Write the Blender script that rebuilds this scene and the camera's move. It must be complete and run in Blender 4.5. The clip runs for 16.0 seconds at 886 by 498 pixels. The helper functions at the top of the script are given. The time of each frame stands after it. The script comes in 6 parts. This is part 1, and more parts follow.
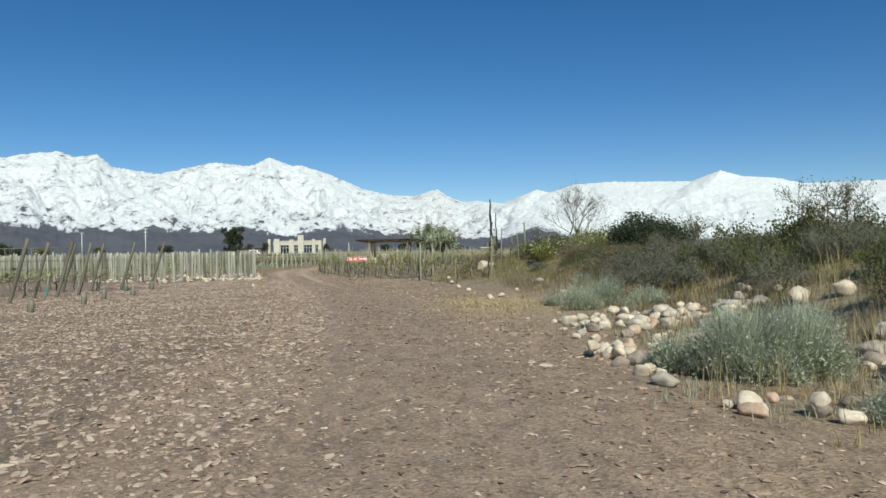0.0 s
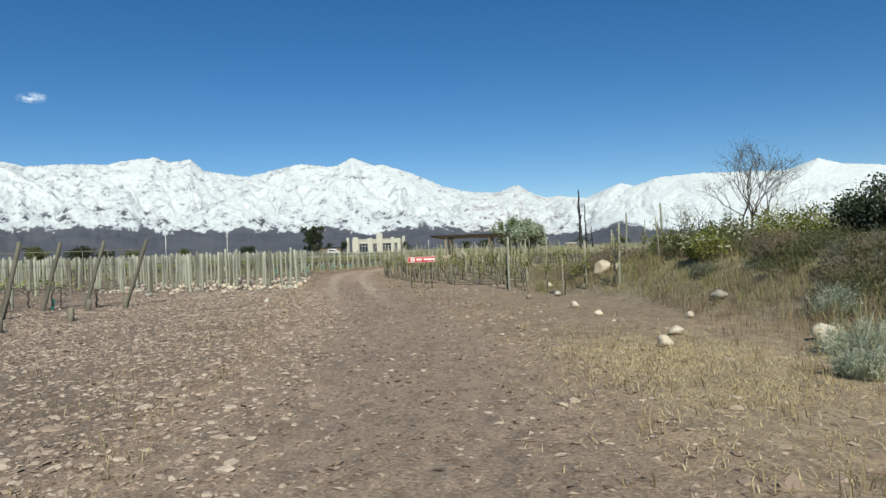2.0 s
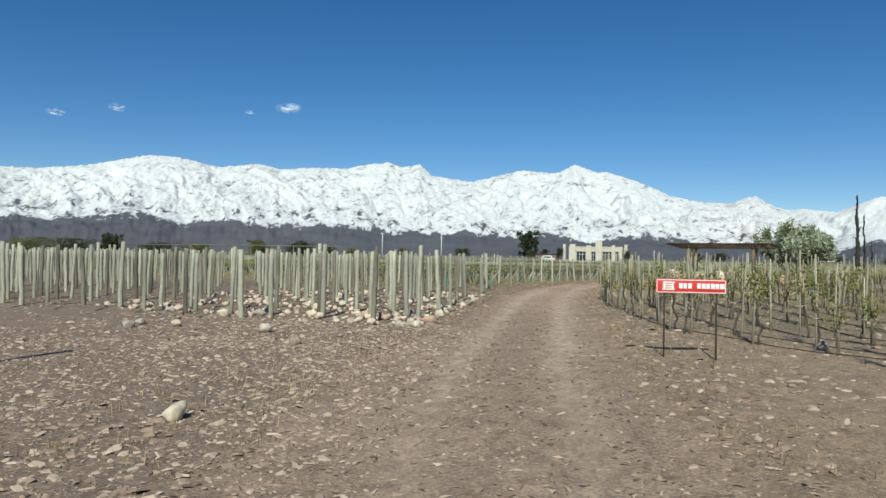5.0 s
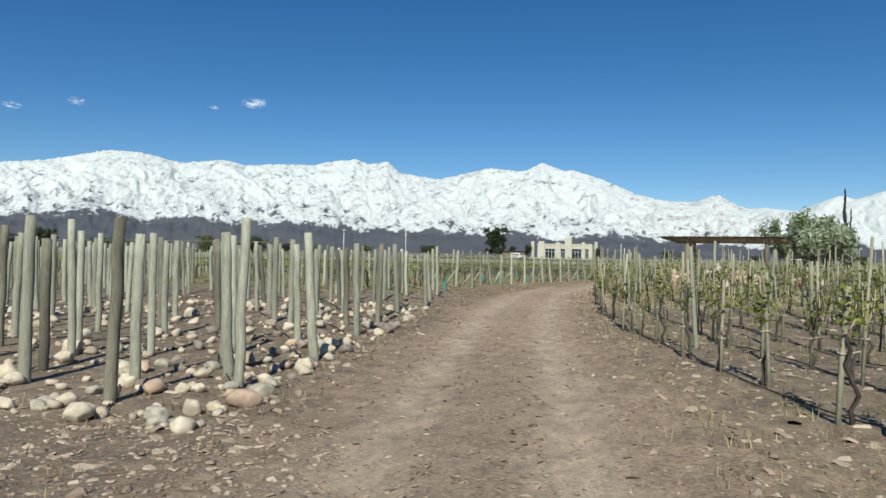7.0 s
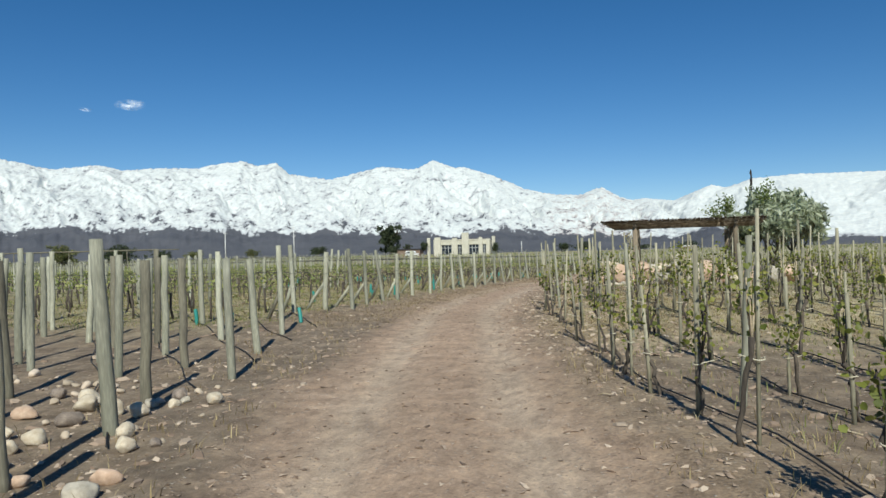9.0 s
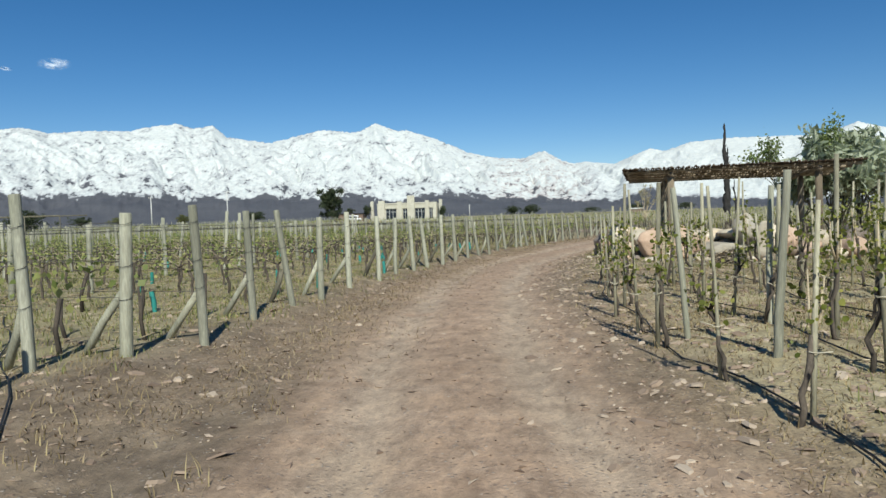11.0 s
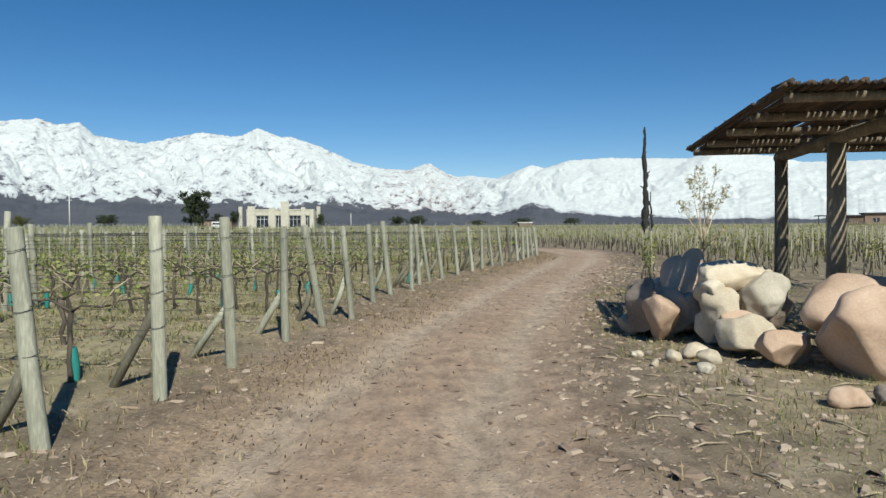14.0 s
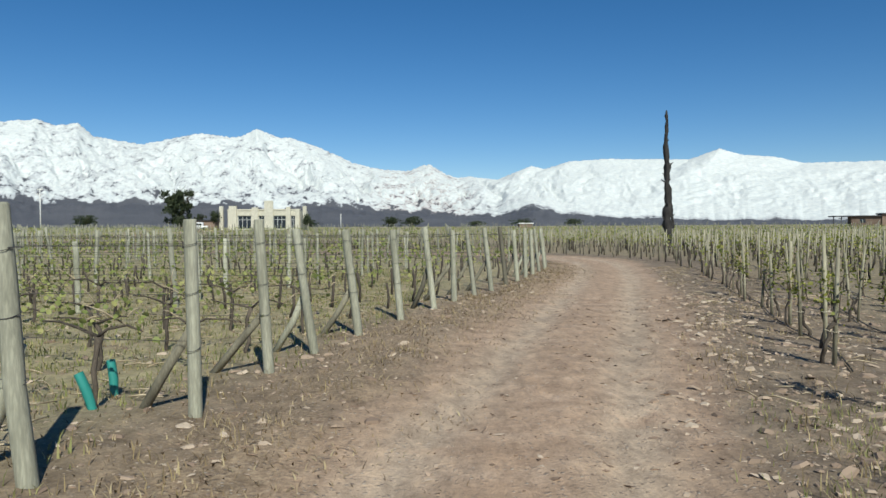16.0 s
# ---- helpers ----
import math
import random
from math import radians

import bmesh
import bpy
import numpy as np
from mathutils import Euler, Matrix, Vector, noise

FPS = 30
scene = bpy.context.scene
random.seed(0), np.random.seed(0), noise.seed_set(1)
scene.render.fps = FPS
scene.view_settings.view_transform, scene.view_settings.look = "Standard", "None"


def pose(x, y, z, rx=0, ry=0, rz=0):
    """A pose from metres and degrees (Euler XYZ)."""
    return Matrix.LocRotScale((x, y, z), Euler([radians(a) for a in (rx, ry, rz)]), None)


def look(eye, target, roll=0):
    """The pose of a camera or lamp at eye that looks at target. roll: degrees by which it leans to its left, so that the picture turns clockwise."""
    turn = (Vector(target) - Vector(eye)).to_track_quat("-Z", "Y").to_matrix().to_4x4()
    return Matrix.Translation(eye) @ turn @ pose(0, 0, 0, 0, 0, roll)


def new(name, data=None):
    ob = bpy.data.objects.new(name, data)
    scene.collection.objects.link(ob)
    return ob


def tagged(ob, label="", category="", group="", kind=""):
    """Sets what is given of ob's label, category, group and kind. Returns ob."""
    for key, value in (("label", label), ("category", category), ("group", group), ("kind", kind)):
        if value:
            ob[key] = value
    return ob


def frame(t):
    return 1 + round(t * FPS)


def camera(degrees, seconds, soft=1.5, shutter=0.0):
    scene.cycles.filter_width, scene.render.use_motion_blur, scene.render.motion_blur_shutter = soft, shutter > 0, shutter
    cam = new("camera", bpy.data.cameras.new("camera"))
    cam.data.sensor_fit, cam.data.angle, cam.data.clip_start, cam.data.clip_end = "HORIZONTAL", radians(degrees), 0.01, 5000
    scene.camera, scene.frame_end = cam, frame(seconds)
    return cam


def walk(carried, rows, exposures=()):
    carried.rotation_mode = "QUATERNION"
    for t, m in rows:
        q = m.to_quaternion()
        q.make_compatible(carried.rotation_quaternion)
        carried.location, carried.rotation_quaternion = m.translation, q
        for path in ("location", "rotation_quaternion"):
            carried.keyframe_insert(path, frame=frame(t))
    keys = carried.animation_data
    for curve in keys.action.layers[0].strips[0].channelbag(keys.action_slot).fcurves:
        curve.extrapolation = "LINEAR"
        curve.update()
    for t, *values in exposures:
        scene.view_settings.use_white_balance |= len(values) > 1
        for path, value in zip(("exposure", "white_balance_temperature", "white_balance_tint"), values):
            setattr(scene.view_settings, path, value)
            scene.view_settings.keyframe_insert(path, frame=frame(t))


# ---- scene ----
cam = camera(62.5, 16.0)
PATH = [
    (0, (2.929, -4.595, 1.394), (2.913, -2.595, 1.404), -1.0),
    (0.5, (2.85, -1.95, 1.413), (2.816, 0.049, 1.466), -0.6),
    (1, (2.682, 0.665, 1.43), (2.612, 2.663, 1.484), -0.7),
    (1.5, (2.506, 3.38, 1.433), (2.366, 5.375, 1.473), -1.0),
    (2, (2.294, 6.091, 1.419), (2.055, 8.076, 1.426), -1.8),
    (2.5, (2.022, 8.901, 1.41), (1.616, 10.859, 1.391), -1.6),
    (3, (1.559, 11.576, 1.421), (1.033, 13.505, 1.381), 0.2),
    (3.5, (1.054, 14.265, 1.487), (0.486, 16.182, 1.438), 1.2),
    (4, (0.521, 17.047, 1.507), (-0.081, 18.955, 1.498), 1.7),
    (4.5, (-0.101, 19.726, 1.515), (-0.828, 21.589, 1.536), 1.2),
    (4.7, (-0.432, 20.833, 1.493), (-1.227, 22.668, 1.525), 0.8),
    (6.8, (-3.47, 30.624, 1.445), (-4.307, 32.44, 1.471), 1.4),
    (7, (-3.819, 31.895, 1.435), (-4.548, 33.757, 1.46), 1.1),
    (7.5, (-4.62, 34.783, 1.456), (-5.18, 36.703, 1.5), 1.2),
    (8, (-5.396, 37.543, 1.496), (-5.929, 39.469, 1.58), 0.9),
    (8.5, (-6.247, 40.367, 1.498), (-6.741, 42.303, 1.57), -0.1),
    (8.7, (-6.62, 41.445, 1.51), (-7.099, 43.386, 1.56), -0.7),
    (10.8, (-9.855, 52.463, 1.62), (-10.17, 54.438, 1.56), -1.8),
    (11, (-9.992, 53.631, 1.554), (-10.297, 55.606, 1.473), -1.8),
    (11.5, (-10.449, 56.397, 1.522), (-10.685, 58.379, 1.398), -1.5),
    (12, (-10.793, 59.413, 1.557), (-10.96, 61.404, 1.473), -1.5),
    (12.5, (-11.031, 62.365, 1.578), (-11.132, 64.362, 1.55), -1.5),
    (13, (-11.195, 65.278, 1.558), (-11.241, 67.278, 1.531), -2.1),
    (13.5, (-11.227, 68.307, 1.54), (-11.229, 70.306, 1.496), -1.4),
    (14, (-11.207, 71.157, 1.579), (-11.195, 73.156, 1.522), -0.3),
    (14.5, (-11.086, 74.12, 1.622), (-11.101, 76.119, 1.584), 0.6),
    (15, (-10.869, 77.289, 1.603), (-10.912, 79.288, 1.562), 0.8),
    (15.2, (-10.659, 78.341, 1.62), (-10.706, 80.34, 1.565), 0.1),
    (15.5, (-10.438, 80.273, 1.598), (-10.466, 82.272, 1.528), -0.2),
    (16, (-9.874, 83.327, 1.577), (-9.862, 85.326, 1.523), -0.3),
]
walk(cam, [(t, look(e, g, r)) for t, e, g, r in PATH])

# ---- world, sun ----
SUN_AZ, SUN_EL = 165.0, 41.0          # degrees from +y towards +x; height
world = bpy.data.worlds.new("sky")
scene.world = world
world.use_nodes = True
wn = world.node_tree
sky = wn.nodes.new("ShaderNodeTexSky")
sky.sky_type = "NISHITA"
sky.sun_disc = False
sky.sun_elevation, sky.sun_rotation = radians(SUN_EL), radians(SUN_AZ)
sky.altitude, sky.air_density, sky.dust_density, sky.ozone_density = 2400, 1.0, 0.0, 2.4
vivid = wn.nodes.new("ShaderNodeHueSaturation")
vivid.inputs["Saturation"].default_value = 1.32
wn.links.new(sky.outputs[0], vivid.inputs["Color"])
wn.links.new(vivid.outputs[0], wn.nodes["Background"].inputs[0])
wn.nodes["Background"].inputs[1].default_value = 0.086
sun_data = bpy.data.lights.new("sun", "SUN")
sun_data.energy, sun_data.angle, sun_data.color = 4.7, radians(0.5), (0.99, 1.0, 0.90)
sun = new("sun", sun_data)
a, e = radians(SUN_AZ), radians(SUN_EL)
sun.matrix_world = look((math.sin(a) * math.cos(e) * 100, math.cos(a) * math.cos(e) * 100, math.sin(e) * 100), (0, 0, 0))
scene.view_settings.exposure = 0.05


# ---- materials ----
def nodes(name):
    m = bpy.data.materials.new(name)
    m.use_nodes = True
    t = m.node_tree
    return m, t, t.nodes["Principled BSDF"]


def add(t, kind, **values):
    n = t.nodes.new("ShaderNode" + kind)
    for k, v in values.items():
        if k in n.inputs:
            n.inputs[k].default_value = v
        elif k == "op":
            n.operation = v
    return n


def ramp(t, source, stops):
    n = t.nodes.new("ShaderNodeValToRGB")
    el = n.color_ramp.elements
    while len(el) < len(stops):
        el.new(0.5)
    for s, (p, c) in zip(el, stops):
        s.position = p
        s.color = (*c, 1) if len(c) == 3 else c
    t.links.new(source, n.inputs[0])
    return n.outputs[0]


def mixed(t, fac, a, b, kind="MIX"):
    n = t.nodes.new("ShaderNodeMix")
    n.data_type, n.blend_type = "RGBA", kind
    for k, v in ((0, fac), (6, a), (7, b)):
        if isinstance(v, bpy.types.NodeSocket):
            t.links.new(v, n.inputs[k])
        else:
            n.inputs[k].default_value = v if k == 0 or len(v) == 4 else (*v, 1)
    return n.outputs[2]


def noise_tex(t, vec, scale, detail=4.0, rough=0.55):
    n = add(t, "TexNoise", Scale=scale, Detail=detail, Roughness=rough)
    t.links.new(vec, n.inputs["Vector"])
    return n.outputs[0]


def bumped(t, bsdf, height, strength, distance):
    b = add(t, "Bump", Strength=strength, Distance=distance)
    t.links.new(height, b.inputs["Height"])
    t.links.new(b.outputs[0], bsdf.inputs["Normal"])


def surface(name, dark, light, scale=6.0, fine=60.0, rough=0.85, bump=0.4, depth=0.01, stain=None, stretch=(1, 1, 1), vary=0.25, metal=0.0, grainy=1.0):
    """Two-scale mottled surface: broad patches, fine grain, stains, each object a little different."""
    m, t, bsdf = nodes(name)
    tc = t.nodes.new("ShaderNodeTexCoord")
    mp = t.nodes.new("ShaderNodeMapping")
    mp.inputs["Scale"].default_value = stretch
    info = t.nodes.new("ShaderNodeObjectInfo")
    off = add(t, "VectorMath", op="ADD")
    t.links.new(tc.outputs["Object"], off.inputs[0])
    mul = add(t, "Math", op="MULTIPLY")
    mul.inputs[1].default_value = 37.0
    t.links.new(info.outputs["Random"], mul.inputs[0])
    t.links.new(mul.outputs[0], off.inputs[1])
    t.links.new(off.outputs[0], mp.inputs[0])
    v = mp.outputs[0]
    c = ramp(t, noise_tex(t, v, scale, 5), [(0.3, dark), (0.7, light)])
    grain = noise_tex(t, v, fine, 3)
    c = mixed(t, 0.4 * grainy, c, ramp(t, grain, [(0.3, (0.42, 0.42, 0.42)), (0.7, (1, 1, 1))]), "MULTIPLY")
    c = mixed(t, 0.35 * grainy, c, ramp(t, grain, [(0.45, (0.5, 0.5, 0.5)), (0.7, (0.8, 0.8, 0.8))]), "OVERLAY")
    if stain:
        c = mixed(t, ramp(t, noise_tex(t, v, scale * 0.6, 6, 0.7), [(0.5, (0, 0, 0)), (0.72, (0.6, 0.6, 0.6))]), c, stain)
    hs = t.nodes.new("ShaderNodeHueSaturation")
    mr = t.nodes.new("ShaderNodeMapRange")
    mr.inputs[3].default_value, mr.inputs[4].default_value = 1 - vary, 1 + vary
    t.links.new(info.outputs["Random"], mr.inputs[0])
    t.links.new(mr.outputs[0], hs.inputs["Value"])
    t.links.new(c, hs.inputs["Color"])
    t.links.new(hs.outputs[0], bsdf.inputs["Base Color"])
    bsdf.inputs["Roughness"].default_value, bsdf.inputs["Metallic"].default_value = rough, metal
    bumped(t, bsdf, noise_tex(t, v, fine * 0.4, 6, 0.65), bump, depth)
    return m


def foliage(name, dark, mid, light, rough=0.6, translucent=0.25):
    """Leaves whose colour changes from leaf to leaf."""
    m, t, bsdf = nodes(name)
    geo = t.nodes.new("ShaderNodeNewGeometry")
    c = ramp(t, geo.outputs["Random Per Island"], [(0.0, dark), (0.5, mid), (1.0, light)])
    t.links.new(c, bsdf.inputs["Base Color"])
    bsdf.inputs["Roughness"].default_value = rough
    tr = t.nodes.new("ShaderNodeBsdfTranslucent")
    t.links.new(c, tr.inputs[0])
    mx = t.nodes.new("ShaderNodeMixShader")
    mx.inputs[0].default_value = translucent
    t.links.new(bsdf.outputs[0], mx.inputs[1])
    t.links.new(tr.outputs[0], mx.inputs[2])
    t.links.new(mx.outputs[0], t.nodes["Material Output"].inputs[0])
    return m


def plain(name, colour, rough=0.5, metal=0.0):
    m, t, bsdf = nodes(name)
    tc = t.nodes.new("ShaderNodeTexCoord")
    c = ramp(t, noise_tex(t, tc.outputs["Object"], 9, 5), [(0.3, [k * 0.82 for k in colour]), (0.7, colour)])
    t.links.new(c, bsdf.inputs["Base Color"])
    bsdf.inputs["Roughness"].default_value, bsdf.inputs["Metallic"].default_value = rough, metal
    return m


M_POST = surface("weathered_pine", (0.229, 0.227, 0.167), (0.431, 0.422, 0.326), 5, 70, 0.9, 0.3, 0.004, (0.21, 0.195, 0.135), (1, 1, 0.12))
M_POST_DARK = surface("old_grey_wood", (0.10, 0.09, 0.065), (0.25, 0.23, 0.165), 5, 70, 0.9, 0.6, 0.008, (0.06, 0.05, 0.04), (1, 1, 0.12))
M_STAKE = surface("cane_stake", (0.21, 0.195, 0.13), (0.40, 0.37, 0.265), 8, 80, 0.85, 0.4, 0.004, (0.12, 0.10, 0.06), (1, 1, 0.15))
M_BARK = surface("vine_bark", (0.045, 0.036, 0.028), (0.135, 0.108, 0.082), 14, 110, 0.95, 0.9, 0.01, None, (1, 1, 0.2))
M_CANE = surface("pruned_cane", (0.30, 0.23, 0.14), (0.56, 0.47, 0.33), 10, 90, 0.8, 0.4, 0.003)
M_CHAR = surface("charred_trunk", (0.008, 0.008, 0.009), (0.045, 0.04, 0.036), 3, 25, 0.9, 1.0, 0.05, None, (1, 1, 0.3))
M_LOG = surface("shelter_log", (0.15, 0.115, 0.075), (0.33, 0.27, 0.19), 4, 50, 0.85, 0.5, 0.01, (0.10, 0.07, 0.05), (1, 1, 0.12))
M_REED = surface("reed_thatch", (0.03, 0.019, 0.012), (0.115, 0.078, 0.047), 6, 60, 0.9, 0.5, 0.006, None, (1, 0.1, 1), 0.4)
M_ROCK_PINK = surface("pink_granite", (0.44, 0.295, 0.20), (0.64, 0.47, 0.345), 1.6, 40, 0.85, 0.3, 0.03, (0.40, 0.235, 0.14), vary=0.14, grainy=0.4)
M_ROCK_GREY = surface("grey_granite", (0.33, 0.29, 0.225), (0.56, 0.50, 0.40), 1.9, 40, 0.85, 0.3, 0.03, (0.26, 0.22, 0.17), vary=0.15, grainy=0.4)
M_ROCK_CREAM = surface("cream_granite", (0.50, 0.41, 0.29), (0.70, 0.61, 0.47), 1.8, 40, 0.85, 0.3, 0.03, (0.44, 0.31, 0.19), vary=0.14, grainy=0.4)
M_ROCK_DARK = surface("dark_stone", (0.22, 0.17, 0.13), (0.38, 0.31, 0.25), 2.4, 40, 0.8, 0.5, 0.03)
M_HOSE = plain("black_hose", (0.012, 0.012, 0.013), 0.55)
M_WIRE = plain("fence_wire", (0.10, 0.095, 0.09), 0.5, 0.7)
M_TIE = plain("twine", (0.62, 0.56, 0.42), 0.9)
M_TUBE = plain("teal_grow_tube", (0.03, 0.27, 0.23), 0.5)
M_RED = plain("red_sign_paint", (0.62, 0.045, 0.03), 0.45)
M_SIGNWHITE = plain("white_sign_paint", (0.82, 0.80, 0.76), 0.5)
M_IRON = plain("rusty_iron", (0.07, 0.045, 0.035), 0.8, 0.3)
M_PLASTER = surface("cream_plaster", (0.50, 0.475, 0.38), (0.60, 0.57, 0.47), 0.5, 8, 0.9, 0.2, 0.01, None, (1, 1, 1), 0.04)
M_BROWNWALL = surface("adobe_render", (0.16, 0.11, 0.08), (0.24, 0.17, 0.13), 0.6, 10, 0.9, 0.2, 0.01)
M_FRAME = plain("window_frame", (0.45, 0.46, 0.46), 0.4)
M_GLASS = plain("dark_window_glass", (0.015, 0.022, 0.035), 0.06)
M_ROOFDARK = plain("dark_roof_edge", (0.03, 0.03, 0.035), 0.6)
M_WHITEPAINT = plain("white_vehicle_paint", (0.75, 0.75, 0.74), 0.25)
M_TYRE = plain("tyre_rubber", (0.02, 0.02, 0.02), 0.8)
M_POLE = surface("pale_pole", (0.42, 0.42, 0.40), (0.62, 0.62, 0.60), 2, 20, 0.7, 0.2, 0.01)
L_VINE = foliage("vine_leaf", (0.10, 0.125, 0.02), (0.22, 0.245, 0.045), (0.40, 0.38, 0.10), 0.55, 0.45)
L_FIELD = foliage("spring_vine_leaf", (0.13, 0.17, 0.04), (0.27, 0.31, 0.09), (0.45, 0.43, 0.16), 0.6, 0.4)
L_SAGE = foliage("silver_sage", (0.30, 0.33, 0.22), (0.45, 0.48, 0.34), (0.60, 0.61, 0.47), 0.8, 0.45)
L_GREYBUSH = foliage("grey_thorn", (0.125, 0.125, 0.083), (0.205, 0.208, 0.143), (0.315, 0.315, 0.23), 0.85, 0.45)
L_RUSSET = foliage("dry_russet_weed", (0.12, 0.085, 0.05), (0.22, 0.165, 0.10), (0.36, 0.29, 0.185), 0.9, 0.2)
L_FLOWER = foliage("pale_flower_heads", (0.42, 0.40, 0.22), (0.60, 0.58, 0.38), (0.75, 0.73, 0.55), 0.9, 0.2)
L_GREEN = foliage("shrub_leaf", (0.062, 0.078, 0.025), (0.125, 0.142, 0.048), (0.24, 0.235, 0.095), 0.7, 0.35)
L_DARK = foliage("dark_evergreen", (0.012, 0.022, 0.009), (0.03, 0.046, 0.018), (0.06, 0.075, 0.028), 0.7, 0.1)
L_OLIVE = foliage("silver_tree_leaf", (0.22, 0.26, 0.155), (0.40, 0.45, 0.30), (0.60, 0.63, 0.47), 0.55, 0.45)
L_POPLAR = foliage("young_tree_leaf", (0.09, 0.14, 0.035), (0.17, 0.23, 0.06), (0.30, 0.34, 0.12), 0.55, 0.4)
L_STRAW = foliage("dry_grass", (0.16, 0.115, 0.055), (0.30, 0.225, 0.11), (0.46, 0.37, 0.20), 0.85, 0.2)
L_GRASS = foliage("sparse_green_grass", (0.12, 0.14, 0.04), (0.24, 0.25, 0.085), (0.40, 0.37, 0.16), 0.8, 0.3)
L_BUD = foliage("pale_bud_leaf", (0.22, 0.20, 0.08), (0.40, 0.36, 0.17), (0.55, 0.48, 0.26), 0.7, 0.3)
L_LITTER = foliage("brown_litter", (0.12, 0.08, 0.045), (0.25, 0.18, 0.105), (0.42, 0.34, 0.20), 0.9, 0.1)
L_STONE = foliage("loose_stones", (0.20, 0.14, 0.10), (0.32, 0.237, 0.172), (0.49, 0.395, 0.30), 0.9, 0.0)
L_HAY = foliage("flattened_straw", (0.38, 0.29, 0.14), (0.56, 0.45, 0.23), (0.70, 0.59, 0.36), 0.9, 0.2)
L_COBBLE = foliage("river_cobbles", (0.33, 0.27, 0.20), (0.48, 0.39, 0.29), (0.62, 0.51, 0.40), 0.85, 0.0)
L_CHIP = foliage("gravel_chips", (0.13, 0.085, 0.058), (0.29, 0.203, 0.142), (0.53, 0.42, 0.32), 0.9, 0.0)


# ---- numbers and shapes ----
def lattice(x, y, seed):
    h = (x * 374761393 + y * 668265263 + seed * 974634157) & 0xFFFFFFFF
    h = ((h ^ (h >> 13)) * 1274126177) & 0xFFFFFFFF
    return ((h ^ (h >> 16)) & 0xFFFF) / 65535.0


def value_noise(x, y, seed=0):
    x, y = np.asarray(x, float), np.asarray(y, float)
    xi, yi = np.floor(x).astype(np.int64), np.floor(y).astype(np.int64)
    u, v = x - xi, y - yi
    u, v = u * u * (3 - 2 * u), v * v * (3 - 2 * v)
    n = lambda i, j: lattice(xi + i, yi + j, seed)
    return (n(0, 0) * (1 - u) + n(1, 0) * u) * (1 - v) + (n(0, 1) * (1 - u) + n(1, 1) * u) * v


def fbm(x, y, octaves=4, seed=0, gain=0.5):
    total, amp, norm = 0, 1.0, 0
    for k in range(octaves):
        total = total + amp * value_noise(np.asarray(x) * 2 ** k, np.asarray(y) * 2 ** k, seed + k)
        norm += amp
        amp *= gain
    return total / norm


def smooth(a, b, v):
    s = np.clip((np.asarray(v, float) - a) / (b - a), 0, 1)
    return s * s * (3 - 2 * s)


ROAD = np.array([(3.2, -60), (3.2, -5), (2.2, 5), (0.8, 14), (-1.6, 24), (-4.2, 32), (-6.2, 39.5), (-8.9, 49.8), (-11.25, 62),
                 (-11.8, 70), (-11.7, 77), (-10.8, 82), (-8.4, 92), (-4.9, 105), (-3.3, 112), (-2.5, 118), (-3.0, 123), (-5.5, 127), (-11, 131), (-20, 135), (-40, 141), (-60, 150)])
LEFT_EDGE = np.array([(-14.3, 58), (-14.1, 60), (-13.9, 61), (-14.0, 64.1), (-14.1, 69), (-13.9, 73.8), (-13.7, 77.7), (-13.5, 79.3), (-13.1, 80.5), (-12.9, 81.85), (-12.7, 84.1),
                      (-12.15, 87.8), (-11.68, 91.1), (-11.0, 94.9), (-10.1, 97.3), (-7.6, 105), (-5.4, 113), (-6.2, 118), (-9, 124), (-16, 129), (-26, 133), (-46, 141), (-62, 151)])
RIGHT_EDGE = np.array([(4.2, 28.5), (2.9, 30.3), (2.3, 32.3), (1.0, 35.4), (-1.0, 37.5), (-2.9, 39.4), (-3.9, 42.2), (-5, 45.2),
                       (-6.1, 49), (-7.2, 53.2), (-8.2, 57.6), (-8.75, 61), (-9.05, 64), (-9.2, 67.2), (-9.25, 70)])
FAR_EDGE = np.array([(-5.6, 90.5), (-4.9, 92.8), (-3.7, 97), (-0.4, 109.7), (0.9, 117), (0.6, 122), (-1.5, 127), (-7, 131.5), (-16, 136), (-36, 142), (-56, 151)])


def along(line, y):
    return np.interp(y, line[:, 1], line[:, 0])


def road_gap(x, y):
    """Sideways distance from the middle of the track."""
    return np.abs(x - along(ROAD, y)) * 0.93


def road_half(y):
    return np.interp(y, [-20, 8, 20, 30, 45, 60, 85, 100, 150], [1.9, 1.9, 1.7, 1.6, 1.45, 1.35, 1.4, 1.65, 1.7])


def bank_toe(y):
    """Where the bank beside the track begins to rise."""
    return np.interp(y, [-30, 0, 10, 18, 25, 30, 36, 44], [7.6, 7.5, 7.3, 6.4, 4.4, 2.5, 4.0, 8.0])


